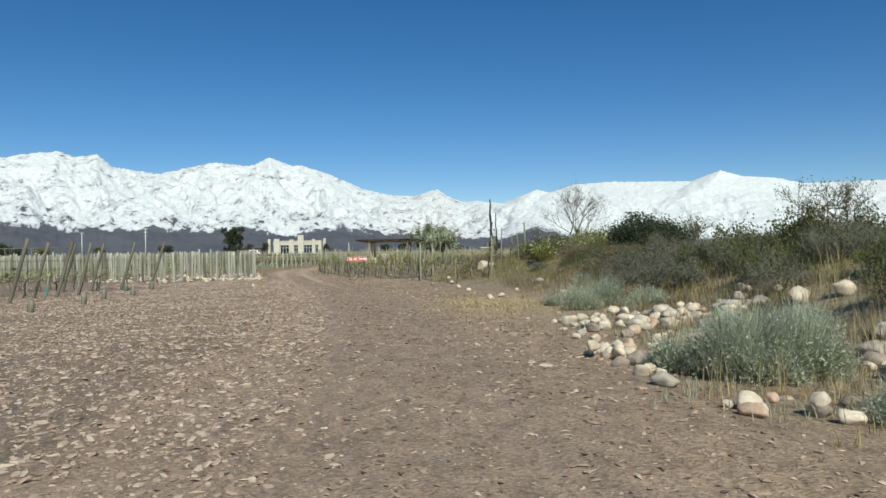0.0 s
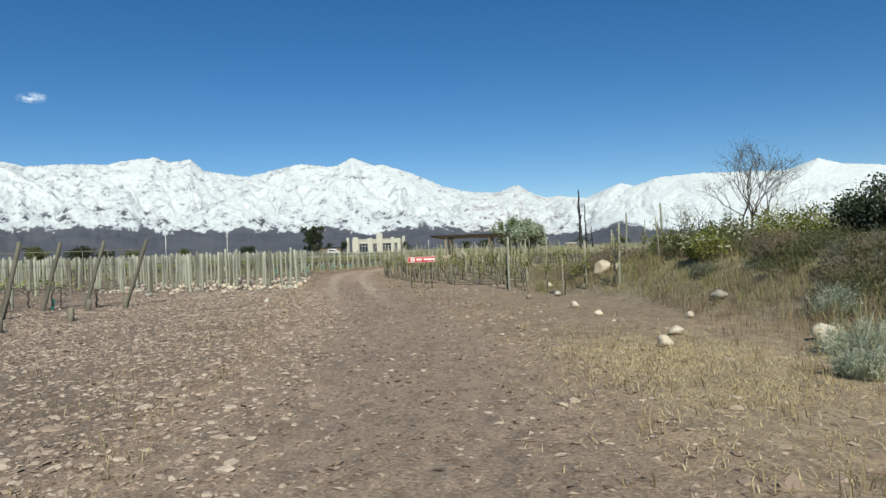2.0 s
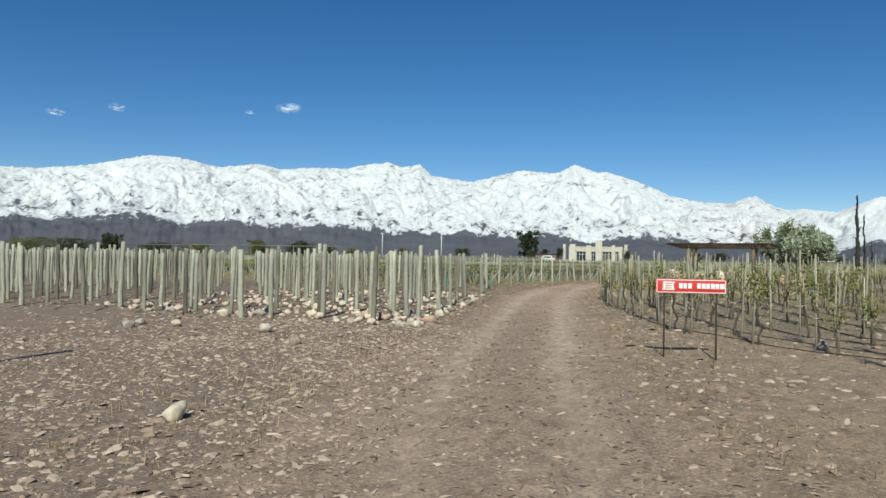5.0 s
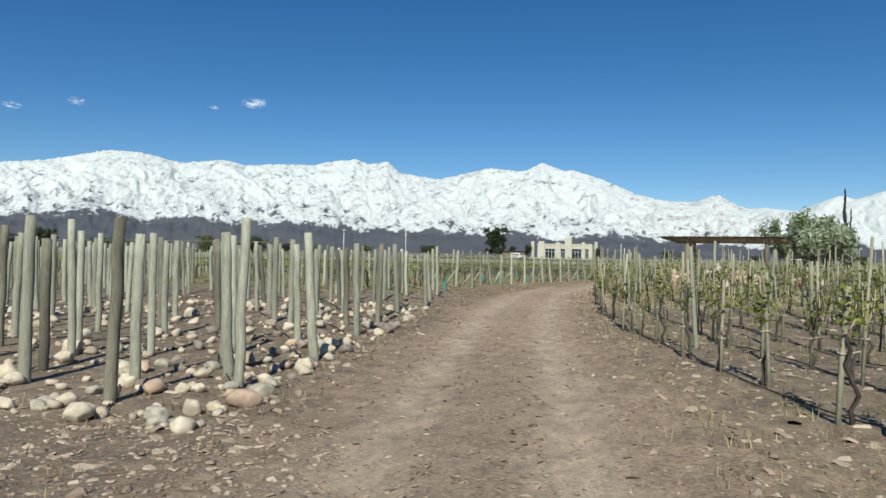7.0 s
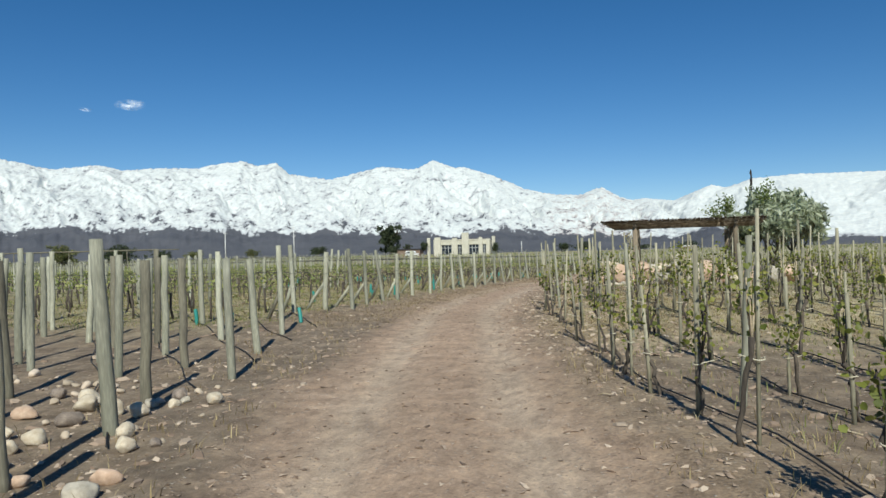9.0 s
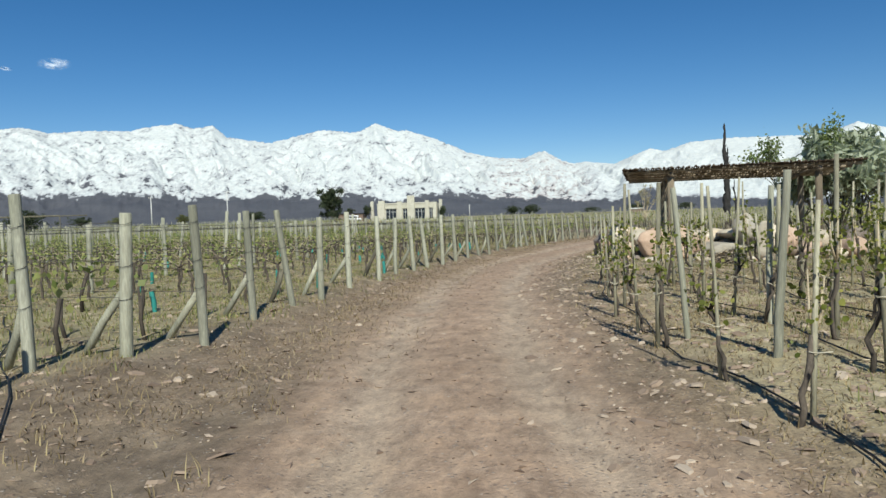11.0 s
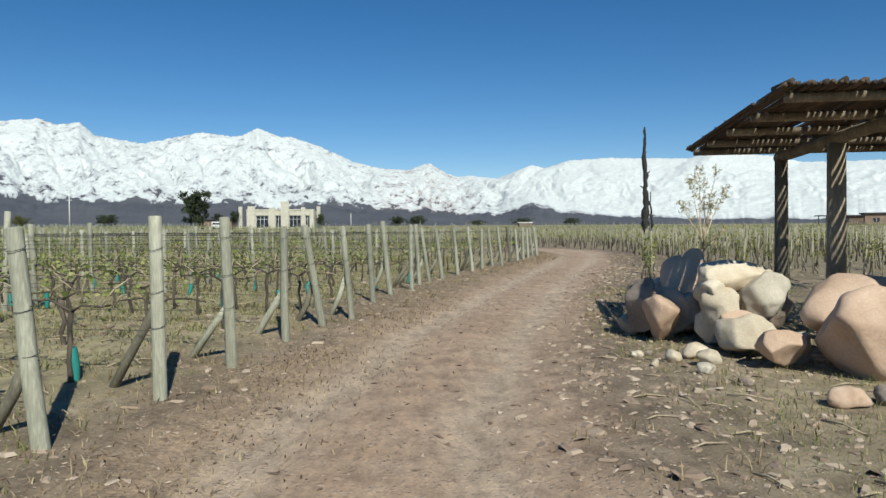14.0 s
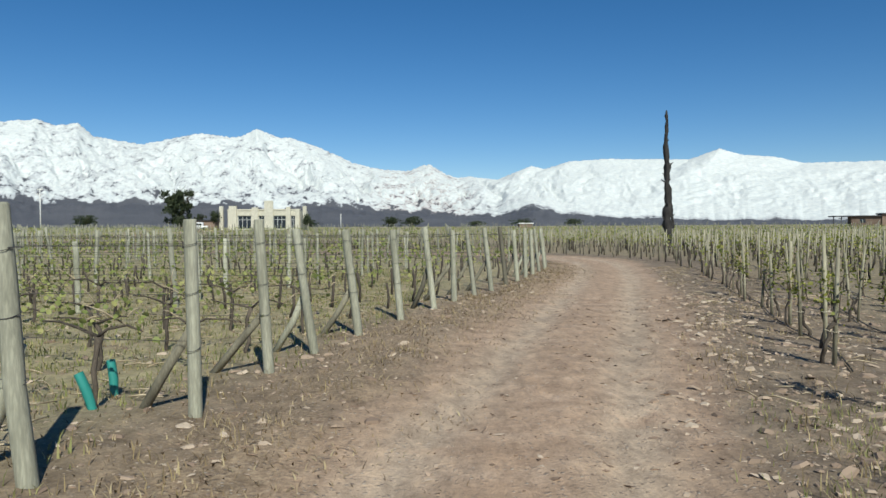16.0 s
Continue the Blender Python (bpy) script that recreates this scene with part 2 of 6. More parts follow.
def height(x, y):
    """Height of the ground."""
    x, y = np.asarray(x, float), np.asarray(y, float)
    far = np.hypot(x, y)
    z = 1.7 * smooth(140, 270, y) + 0.004 * np.clip(far - 300, 0, 4000)
    toe = bank_toe(y)
    bank = smooth(0, 3.6, x - toe) * smooth(44, 33, y) * smooth(-40, -25, y) * smooth(60, 35, x)
    z = z + bank * (0.82 + 0.5 * fbm(x * 0.22, y * 0.22, 3, 5))
    near = smooth(200, 120, far)
    gap = road_gap(x, y)
    half = road_half(y)
    z = z + near * 0.13 * (fbm(x * 0.45, y * 0.45, 3, 11) - 0.5) * smooth(half * 0.6, half + 1.2, gap)
    z = z + near * 0.05 * (fbm(x * 1.7, y * 1.7, 3, 17) - 0.5)
    z = z - near * 0.055 * np.exp(-((gap - 0.72) / 0.24) ** 2) + near * 0.05 * np.exp(-((gap - half - 0.35) / 0.3) ** 2)
    z = z + 0.22 * smooth(52, 61, y) * smooth(92, 84, y) * smooth(half + 0.3, half + 1.8, gap) * (1 - 0.65 * smooth(71, 77, y) * (x > along(ROAD, y)))
    return z


def ground_at(x, y):
    return float(height(x, y))


def fast_mesh(name, verts, faces):
    verts, faces = np.asarray(verts, np.float32), np.asarray(faces, np.int32)
    me = bpy.data.meshes.new(name)
    n, k = faces.shape
    me.vertices.add(len(verts))
    me.vertices.foreach_set("co", verts.ravel())
    me.loops.add(n * k)
    me.loops.foreach_set("vertex_index", faces.ravel())
    me.polygons.add(n)
    me.polygons.foreach_set("loop_start", np.arange(0, n * k, k, dtype=np.int32))
    me.update(calc_edges=True)
    return me


def shade(me, on=True):
    me.polygons.foreach_set("use_smooth", np.full(len(me.polygons), on))
    return me


def turned(n, rng, tilt=1.0):
    """n random turns as matrices."""
    yaw, p, r = rng.uniform(0, 2 * np.pi, n), rng.normal(0, tilt, n), rng.normal(0, tilt, n)
    cy, sy, cp, sp, cr, sr = np.cos(yaw), np.sin(yaw), np.cos(p), np.sin(p), np.cos(r), np.sin(r)
    z = np.zeros(n)
    ry = np.stack([np.stack([cy, -sy, z], 1), np.stack([sy, cy, z], 1), np.stack([z, z, z + 1], 1)], 1)
    rx = np.stack([np.stack([z + 1, z, z], 1), np.stack([z, cp, -sp], 1), np.stack([z, sp, cp], 1)], 1)
    rr = np.stack([np.stack([cr, z, sr], 1), np.stack([z, z + 1, z], 1), np.stack([-sr, z, cr], 1)], 1)
    return ry @ rx @ rr


def scatter(bases, places, sizes, rng, tilt=0.3, turns=None):
    """Many small copies joined in one pair of arrays. bases: list of (verts, faces); sizes: (n, 3)."""
    n = len(places)
    turns = turned(n, rng, tilt) if turns is None else turns
    pick = rng.integers(0, len(bases), n)
    vs, fs, start = [], [], 0
    for b, (bv, bf) in enumerate(bases):
        i = np.where(pick == b)[0]
        if not len(i):
            continue
        v = np.einsum("nij,nkj->nki", turns[i], bv[None] * sizes[i][:, None, :]) + places[i][:, None, :]
        f = bf[None] + (np.arange(len(i)) * len(bv))[:, None, None] + start
        vs.append(v.reshape(-1, 3))
        fs.append(f.reshape(-1, bf.shape[1]))
        start += len(i) * len(bv)
    return np.concatenate(vs), np.concatenate(fs)


def arrays(bm):
    bmesh.ops.triangulate(bm, faces=bm.faces[:])
    bm.verts.index_update()
    v = np.array([p.co[:] for p in bm.verts])
    f = np.array([[p.index for p in q.verts] for q in bm.faces])
    bm.free()
    return v, f


def pebble(seed, detail=1):
    bm = bmesh.new()
    bmesh.ops.create_icosphere(bm, subdivisions=detail, radius=1)
    for v in bm.verts:
        v.co *= 1 + 0.42 * noise.noise(v.co * 1.1 + Vector((seed * 7.3, 0, 0)))
        v.co.z *= 0.62
    return arrays(bm)


PEBBLES = [pebble(k) for k in range(5)]
CHIPS = [(np.array([(1, 0, 0), (-0.2, 0.9, 0.1), (-0.8, -0.5, 0), (0.1, -0.2, 0.7), (0, 0.1, -0.6)]), np.array([(0, 1, 3), (1, 2, 3), (2, 0, 3), (1, 0, 4), (2, 1, 4), (0, 2, 4)]))]
LEAF = (np.array([(0, -0.5, 0), (0.45, 0.0, 0.10), (0, 0.55, 0), (-0.45, 0.0, 0.10)]), np.array([(0, 1, 2, 3)]))
FOLD = (np.array([(0, -0.5, 0), (0.42, -0.25, 0.12), (0.5, 0.2, 0.1), (0.12, 0.55, -0.05), (-0.35, 0.4, 0.1), (-0.5, -0.05, 0.12)]),
        np.array([(0, 1, 2, 3), (0, 3, 4, 5)]))
NEEDLE = (np.array([(0, -0.5, 0), (0.06, 0.0, 0.05), (0, 0.5, 0), (-0.06, 0.0, 0.05)]), np.array([(0, 1, 2, 3)]))
SLIM = (np.array([(0, -0.5, 0), (0.16, 0.0, 0.05), (0, 0.5, 0), (-0.16, 0.0, 0.05)]), np.array([(0, 1, 2, 3)]))


def tube(bm, points, radii, sides=7, cap=True, wobble=0.0, rng=random):
    """A bent, tapered round bar, its section out of round by wobble."""
    rings, q, last = [], None, None
    pts = [Vector(p) for p in points]
    form = [1 + wobble * rng.uniform(-1, 1) for _ in range(sides)]
    for i, p in enumerate(pts):
        d = (pts[min(i + 1, len(pts) - 1)] - pts[max(i - 1, 0)]).normalized()
        q = d.to_track_quat("Z", "Y") if q is None else last.rotation_difference(d) @ q
        last = d
        r = radii[i] if hasattr(radii, "__len__") else radii
        rings.append([bm.verts.new(p + q @ Vector((math.cos(t) * r, math.sin(t) * r, 0)) * (form[k] + wobble * 0.35 * rng.uniform(-1, 1)))
                      for k, t in enumerate(2 * math.pi * k / sides for k in range(sides))])
    for a, b in zip(rings, rings[1:]):
        for k in range(sides):
            bm.faces.new((a[k], a[(k + 1) % sides], b[(k + 1) % sides], b[k]))
    if cap:
        bm.faces.new(rings[0][::-1])
        bm.faces.new(rings[-1])
    return bm


def box(bm, x0, y0, z0, x1, y1, z1, bevel=0.0):
    m = Matrix.Translation(((x0 + x1) / 2, (y0 + y1) / 2, (z0 + z1) / 2)) @ Matrix.Diagonal((abs(x1 - x0), abs(y1 - y0), abs(z1 - z0), 1))
    made = bmesh.ops.create_cube(bm, size=1, matrix=m)["verts"]
    if bevel:
        bmesh.ops.bevel(bm, geom=list({e for v in made for e in v.link_edges}), offset=bevel, segments=2, affect="EDGES", profile=0.5)
    return bm


def meshed(name, bm, material, round_off=True):
    me = bpy.data.meshes.new(name)
    bm.normal_update()
    bm.to_mesh(me)
    bm.free()
    me.materials.append(material)
    return shade(me, round_off)


def part(name, bm, material, parent, label="", round_off=True):
    me = bm if isinstance(bm, bpy.types.Mesh) else meshed(name, bm, material, round_off)
    if not me.materials:
        me.materials.append(material)
    ob = new(name, me)
    ob.parent = parent
    if label:
        ob["label"] = label
    return ob


def thing(name, label, category, place, group="", turn=0.0):
    ob = new(name)
    ob.empty_display_size = 0.2
    ob.matrix_world = pose(*place, 0, 0, turn)
    return tagged(ob, label, category, group)


def solo(name, bm, material, label, category, group="", kind="", m=None, round_off=True):
    me = bm if isinstance(bm, bpy.types.Mesh) else meshed(name, bm, material, round_off)
    if not me.materials:
        me.materials.append(material)
    ob = new(name, me)
    if m is not None:
        ob.matrix_world = m
    return tagged(ob, label, category, group, kind)


def leaves(shape, centres, spread, per, size, rng, tilt=0.9, flat=1.0):
    """Leaves round the given centres, as arrays."""
    c = np.repeat(np.asarray(centres, float), per, 0)
    p = c + rng.normal(0, 1, c.shape) * np.asarray(spread)
    s = size * rng.uniform(0.6, 1.35, len(p))
    return scatter([shape], p, np.stack([s, s, s * flat], 1), rng, tilt)


def join(pieces):
    vs, fs, start = [], [], 0
    for v, f in pieces:
        vs.append(v)
        fs.append(f + start)
        start += len(v)
    return np.concatenate(vs), np.concatenate(fs)


# ---- ground: one sheet to the horizon ----
def spread_axis(near0, near1, step, far):
    inner = np.arange(near0, near1 + step / 2, step)
    out, d, x = [], step, near1
    while x < far:
        d *= 1.16
        x += d
        out.append(x)
    low, d, x = [], step, near0
    while x > -far:
        d *= 1.16
        x -= d
        low.append(x)
    return np.concatenate([low[::-1], inner, out])


gx, gy = spread_axis(-26, 24, 0.22, 4700), spread_axis(-8, 118, 0.26, 4700)
X, Y = np.meshgrid(gx, gy)
Z = height(X, Y)
nx, ny = len(gx), len(gy)
idx = np.arange(nx * ny).reshape(ny, nx)
quads = np.stack([idx[:-1, :-1], idx[:-1, 1:], idx[1:, 1:], idx[1:, :-1]], -1).reshape(-1, 4)
ground_mesh = shade(fast_mesh("ground", np.stack([X.ravel(), Y.ravel(), Z.ravel()], 1), quads))
gap, half = road_gap(X, Y), road_half(Y)
wob = 1.0 * (fbm(X * 0.7, Y * 0.45, 4, 21, 0.6) - 0.5)
track = smooth(0.55, -0.35, gap - half + wob)
stony = smooth(0.2, -1.5, X - along(ROAD, Y) + 1.0) * smooth(39, 34, Y) * smooth(-45, -14, X)
green = np.clip(0.85 * smooth(54, 61, Y) * smooth(-0.2, 1.6, along(LEFT_EDGE, Y) - X) + 0.35 * smooth(80, 100, Y) * smooth(0.5, 3, X - along(FAR_EDGE, Y))
                + 0.45 * smooth(150, 260, np.hypot(X, Y)) + 0.6 * smooth(0.2, 2.0, X - bank_toe(Y)) * smooth(44, 36, Y), 0, 1)
straw = 1.4 * np.exp(-(((X - 4.0) / 1.6) ** 2 + ((Y - 14.8) / 3.2) ** 2)) + 0.16 * smooth(1.0, 3.0, X - along(ROAD, Y) - 1.2) * smooth(36, 22, Y) + 0.85 * smooth(52, 60, Y) * smooth(72, 68, Y) * smooth(-0.6, 0.6, X - along(RIGHT_EDGE, Y)) * smooth(14, 8, X - along(RIGHT_EDGE, Y)) + 0.35 * smooth(70, 73, Y) * smooth(88, 84, Y) * smooth(0.5, 2, X - along(ROAD, Y) - 1.4)
rut = np.exp(-((gap - 0.75 + 0.25 * wob) / 0.3) ** 2) * track * smooth(20, 40, Y)
litter = np.exp(-((along(LEFT_EDGE, Y) + 0.75 - X + wob) / 0.75) ** 2) * 0.7 * smooth(57, 63, Y) * smooth(122, 112, Y) + 0.75 * smooth(1.1, 2.2, X - along(ROAD, Y) + 0.6 * wob) * smooth(42, 36, Y) * smooth(0.8, -0.6, X - bank_toe(Y)) + 0.5 * np.exp(-((X - along(ROAD, Y) - 2.0 + wob) / 0.6) ** 2) * smooth(36, 42, Y) * smooth(75, 66, Y)
gravel = 0.85 * track * smooth(56, 34, Y)
for key, field in (("gravel", gravel), ("rut", rut), ("litter", np.clip(litter, 0, 1)), ("track", track), ("stony", stony), ("green", green), ("straw", np.clip(straw, 0, 1))):
    at = ground_mesh.attributes.new(key, "FLOAT", "POINT")
    at.data.foreach_set("value", field.ravel().astype(np.float32))


def ground_material():
    m, t, bsdf = nodes("dusty_earth")
    tc = t.nodes.new("ShaderNodeTexCoord")
    v = tc.outputs["Object"]

    def field(key):
        n = t.nodes.new("ShaderNodeAttribute")
        n.attribute_name = key
        return n.outputs["Fac"]
    broad, mid, fine = noise_tex(t, v, 0.35, 6), noise_tex(t, v, 2.3, 6, 0.65), noise_tex(t, v, 26, 5, 0.7)
    soil = ramp(t, mid, [(0.25, (0.13, 0.09, 0.06)), (0.5, (0.255, 0.19, 0.128)), (0.78, (0.41, 0.32, 0.225))])
    dirt = ramp(t, mid, [(0.25, (0.37, 0.245, 0.16)), (0.52, (0.505, 0.348, 0.236)), (0.8, (0.61, 0.445, 0.32))])
    scree = ramp(t, fine, [(0.3, (0.13, 0.088, 0.06)), (0.55, (0.29, 0.21, 0.145)), (0.75, (0.48, 0.37, 0.275))])
    turf = ramp(t, mid, [(0.3, (0.28, 0.25, 0.12)), (0.55, (0.43, 0.375, 0.21)), (0.8, (0.55, 0.47, 0.30))])
    hay = ramp(t, mid, [(0.3, (0.42, 0.345, 0.19)), (0.7, (0.65, 0.56, 0.34))])
    brown = ramp(t, fine, [(0.3, (0.19, 0.122, 0.072)), (0.5, (0.37, 0.262, 0.162)), (0.72, (0.56, 0.44, 0.285))])
    patch = ramp(t, noise_tex(t, v, 1.1, 5, 0.7), [(0.30, (0, 0, 0)), (0.46, (1, 1, 1))])

    def times(a, b):
        n = add(t, "Math", op="MULTIPLY")
        t.links.new(a, n.inputs[0])
        t.links.new(b, n.inputs[1])
        return n.outputs[0]
    c = mixed(t, field("stony"), soil, scree)
    c = mixed(t, times(field("straw"), patch), c, hay)
    c = mixed(t, times(field("green"), patch), c, turf)
    c = mixed(t, field("track"), c, dirt)
    c = mixed(t, field("gravel"), c, ramp(t, fine, [(0.3, (0.16, 0.108, 0.074)), (0.5, (0.32, 0.234, 0.16)), (0.72, (0.49, 0.382, 0.28))]))
    c = mixed(t, times(field("litter"), patch), c, brown)
    c = mixed(t, times(field("rut"), patch), c, (0.56, 0.425, 0.305))
    drawn = t.nodes.new("ShaderNodeMapping")
    drawn.inputs["Scale"].default_value = (1, 0.5, 1)
    t.links.new(v, drawn.inputs[0])
    grit = ramp(t, noise_tex(t, drawn.outputs[0], 5, 9, 0.8), [(0.36, (0.45, 0.43, 0.41)), (0.5, (0.95, 0.95, 0.95)), (0.62, (1.35, 1.32, 1.27))])
    c = mixed(t, 0.7, c, grit, "MULTIPLY")
    vor = add(t, "TexVoronoi", Scale=21.0, Randomness=1.0)
    t.links.new(v, vor.inputs["Vector"])
    spots = ramp(t, vor.outputs["Distance"], [(0.16, (1, 1, 1)), (0.3, (0, 0, 0))])
    some = ramp(t, noise_tex(t, v, 5, 3), [(0.40, (0, 0, 0)), (0.55, (0.85, 0.85, 0.85))])
    stone = ramp(t, vor.outputs["Color"], [(0.2, (0.24, 0.17, 0.125)), (0.6, (0.42, 0.34, 0.27)), (0.95, (0.60, 0.54, 0.46))])
    c = mixed(t, times(spots, some), c, stone)
    c = mixed(t, 0.5, c, ramp(t, broad, [(0.3, (0.62, 0.62, 0.60)), (0.7, (1, 1, 1))]), "MULTIPLY")
    c = mixed(t, 0.4, c, ramp(t, fine, [(0.3, (0.5, 0.5, 0.5)), (0.7, (1, 1, 1))]), "MULTIPLY")
    t.links.new(c, bsdf.inputs["Base Color"])
    bsdf.inputs["Roughness"].default_value = 0.95
    h = add(t, "Math", op="ADD")
    t.links.new(fine, h.inputs[0])
    t.links.new(times(spots, some), h.inputs[1])
    bumped(t, bsdf, h.outputs[0], 0.6, 0.03)
    return m


ground_mesh.materials.append(ground_material())
tagged(new("ground", ground_mesh), "dusty brown earth with a rutted dirt track, stones and sparse grass", "ground", kind="structure")


# ---- mountains ----
RIDGE = [(-75, 5.2), (-60, 5.6), (-52.8, 5.8), (-49.5, 6.25), (-45.9, 7.2), (-43.6, 7.15), (-41, 6.6), (-38, 7.0), (-36.5, 6.65), (-34, 6.9), (-32.3, 6.9), (-31.3, 6.9), (-30.4, 7.15), (-28.2, 7.5), (-27.1, 7.15),
         (-25.7, 7.38), (-24.7, 6.55), (-23.7, 6.4), (-21.8, 6.12), (-20.6, 6.35), (-17.7, 7.05), (-15.2, 6.8), (-14.4, 7.1), (-13.7, 7.52), (-12.9, 7.15), (-12, 6.85), (-11.4, 6.9), (-9.2, 6.25), (-6.6, 5.06), (-4.6, 4.58),
         (-2.5, 4.45), (-0.9, 5.0), (0.5, 4.17), (1.3, 3.92), (2.3, 4.02), (4.4, 3.74), (5.9, 4.36), (7, 4.77), (8, 4.53), (9.9, 5.08), (12.8, 5.2), (18.5, 4.98), (20.5, 5.68), (21.9, 5.2), (24.1, 4.95), (25.9, 4.45), (32, 4.35), (60, 4.2)]
FOOT = [(-75, 2.4), (-52, 2.35), (-47, 2.75), (-43, 2.2), (-39.5, 2.6), (-36, 2.2), (-31, 2.45), (-28, 1.95), (-22, 2.05), (-19, 1.8), (-16, 2.0), (-12, 1.5), (-9, 1.95), (-5, 1.4),
        (0, 1.05), (4.5, 1.0), (7, 1.8), (9.5, 1.05), (13, 0.8), (20, 0.55), (30, 0.45), (60, 0.5)]
RIDGE, FOOT = np.array(RIDGE), np.array(FOOT)


def mountain_material():
    m, t, bsdf = nodes("snowy_rock_hazy_foot")
    tc = t.nodes.new("ShaderNodeTexCoord")
    v = tc.outputs["Object"]
    cover, warm = t.nodes.new("ShaderNodeAttribute"), t.nodes.new("ShaderNodeAttribute")
    cover.attribute_name, warm.attribute_name = "snow", "ochre"
    broad, fine = noise_tex(t, v, 0.006, 6, 0.7), noise_tex(t, v, 0.05, 8, 0.75)
    speck = noise_tex(t, v, 0.04, 7, 0.72)
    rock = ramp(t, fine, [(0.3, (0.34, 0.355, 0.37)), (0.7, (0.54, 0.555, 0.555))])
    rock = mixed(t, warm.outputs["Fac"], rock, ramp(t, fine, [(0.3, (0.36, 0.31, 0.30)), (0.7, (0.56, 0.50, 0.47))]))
    # foothill scrub: blue-grey distance haze is mixed into this base colour
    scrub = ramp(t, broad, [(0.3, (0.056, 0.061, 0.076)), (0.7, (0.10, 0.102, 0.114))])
    snow = ramp(t, fine, [(0.3, (0.50, 0.545, 0.555)), (0.6, (0.68, 0.70, 0.665))])
    k = add(t, "Math", op="ADD")
    t.links.new(cover.outputs["Fac"], k.inputs[0])
    sub = add(t, "Math", op="MULTIPLY")
    sub.inputs[1].default_value = 1.3
    t.links.new(speck, sub.inputs[0])
    t.links.new(sub.outputs[0], k.inputs[1])
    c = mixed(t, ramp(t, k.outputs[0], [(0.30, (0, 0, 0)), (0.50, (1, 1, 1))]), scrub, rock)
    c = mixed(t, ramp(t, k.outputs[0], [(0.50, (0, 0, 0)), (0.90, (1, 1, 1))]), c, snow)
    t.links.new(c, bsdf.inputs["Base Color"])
    bsdf.inputs["Roughness"].default_value = 0.9
    bumped(t, bsdf, fine, 0.4, 5)
    return m


def ridged(x, y, octaves, seed, gain=0.55):
    return 1 - np.abs(2 * fbm(x, y, octaves, seed, gain) - 1)


def mountains():
    """A range whose spurs run down aslant, snow on its upper slopes, bare hills at its foot."""
    az = np.radians(np.arange(-74, 58, 0.075))
    r = np.concatenate([np.linspace(2300, 3000, 26, endpoint=False), np.linspace(3000, 4000, 84, endpoint=False), np.linspace(4000, 4250, 8)])
    A, R = np.meshgrid(az, r)
    deg = np.degrees(A)
    px, py = R * np.sin(A), R * np.cos(A)
    right = smooth(1, 8, deg)
    slant = deg + right * (4000 - np.minimum(R, 4000)) * (0.0042 + 0.006 * (fbm(deg * 0.3, R * 0.002, 3, 15) - 0.5))
    sharp = np.interp(slant, RIDGE[:, 0], RIDGE[:, 1])
    broad = sum(np.interp(deg + d, RIDGE[:, 0], RIDGE[:, 1]) for d in np.linspace(-4.5, 4.5, 13)) / 13
    high = smooth(3300, 3990, R + 260 * (fbm(deg * 0.7, 0 * deg, 3, 5) - 0.5))
    crest = broad + (sharp - broad) * np.where(R >= 3990, 1, high)
    jag = 0.06 * (ridged(slant * 1.3, right * R * 0.006, 3, 3) - 0.75) + 0.15 * (ridged(slant * 4.1, right * R * 0.018, 3, 4, 0.65) - 0.75)
    soft = smooth(4, 18, deg)
    crest = crest + jag * smooth(3880, 3995, R) * (1 - 0.35 * right)
    foot = np.interp(deg, FOOT[:, 0], FOOT[:, 1]) + 0.16 * (fbm(deg * 2.2, 0 * deg, 4, 9) - 0.5)
    rise = np.clip((R - 2950) / 1050, 0, 1)
    up = rise ** 1.05
    v = rise * 5.2
    w = 1.3 * fbm(deg * 0.45, v * 0.45, 3, 2)
    spur = ridged(deg * 0.42 + v * 0.34 + w, v * 0.24 - deg * 0.05, 4, 31)
    spur2 = ridged(deg * 1.15 - v * 0.75 + w, v * 0.8 + w, 4, 41, 0.6)
    crag = ridged(deg * 3.1 + v * 1.8 + 2 * w, v * 2.6 - deg * 0.6, 4, 43, 0.6)
    fold = ridged(deg * 0.26 + v * 0.62 + 0.8 * w, v * 0.55 - deg * 0.14, 4, 131, 0.6)
    fold2 = ridged(deg * 0.9 - v * 1.3 + w, v * 1.7 + 0.3 * deg, 4, 133, 0.65)
    peak = np.tan(np.radians(crest)) * 4000
    base = np.tan(np.radians(foot)) * 2900
    plinth = np.where(R < 2950, base, base + right * up * (np.tan(np.radians(np.interp(deg, FOOT[:, 0], FOOT[:, 1]))) * 2900 - base))
    body = plinth * 0.93 + (peak - plinth * 0.93) * up
    cut = np.sin(np.pi * rise) ** 0.8
    body = body + cut * ((1 - 0.9 * soft) * (spur - 0.75) * 75 + (1 - 0.9 * soft) * (spur2 - 0.75) * 22 + soft * (fold - 0.75) * 30 + soft * (fold2 - 0.75) * 10 + (1 - 0.95 * right) * (crag - 0.75) * 6)
    back = np.clip((R - 4000) / 250, 0, 1)
    body = body * (1 - 0.5 * back)
    front = np.clip((R - 2300) / 560, 0, 1)
    low = base * smooth(0, 1, front) * (0.88 + 0.24 * (ridged(deg * 0.8, R * 0.004, 3, 51) - 0.75))
    h = np.where(R < 2950, low, body)
    el = np.degrees(np.arctan2(h, R))
    above = el - foot
    line = 0.10 + 0.9 * (fbm(deg * 0.9, v * 0.9, 4, 71) - 0.5) * (1 - 0.6 * right)
    rocky = smooth(0.50, 0.68, fbm(deg * 1.3 + 1.2 * v + w, v * 3.4 - 0.7 * deg + w, 5, 83, 0.75))
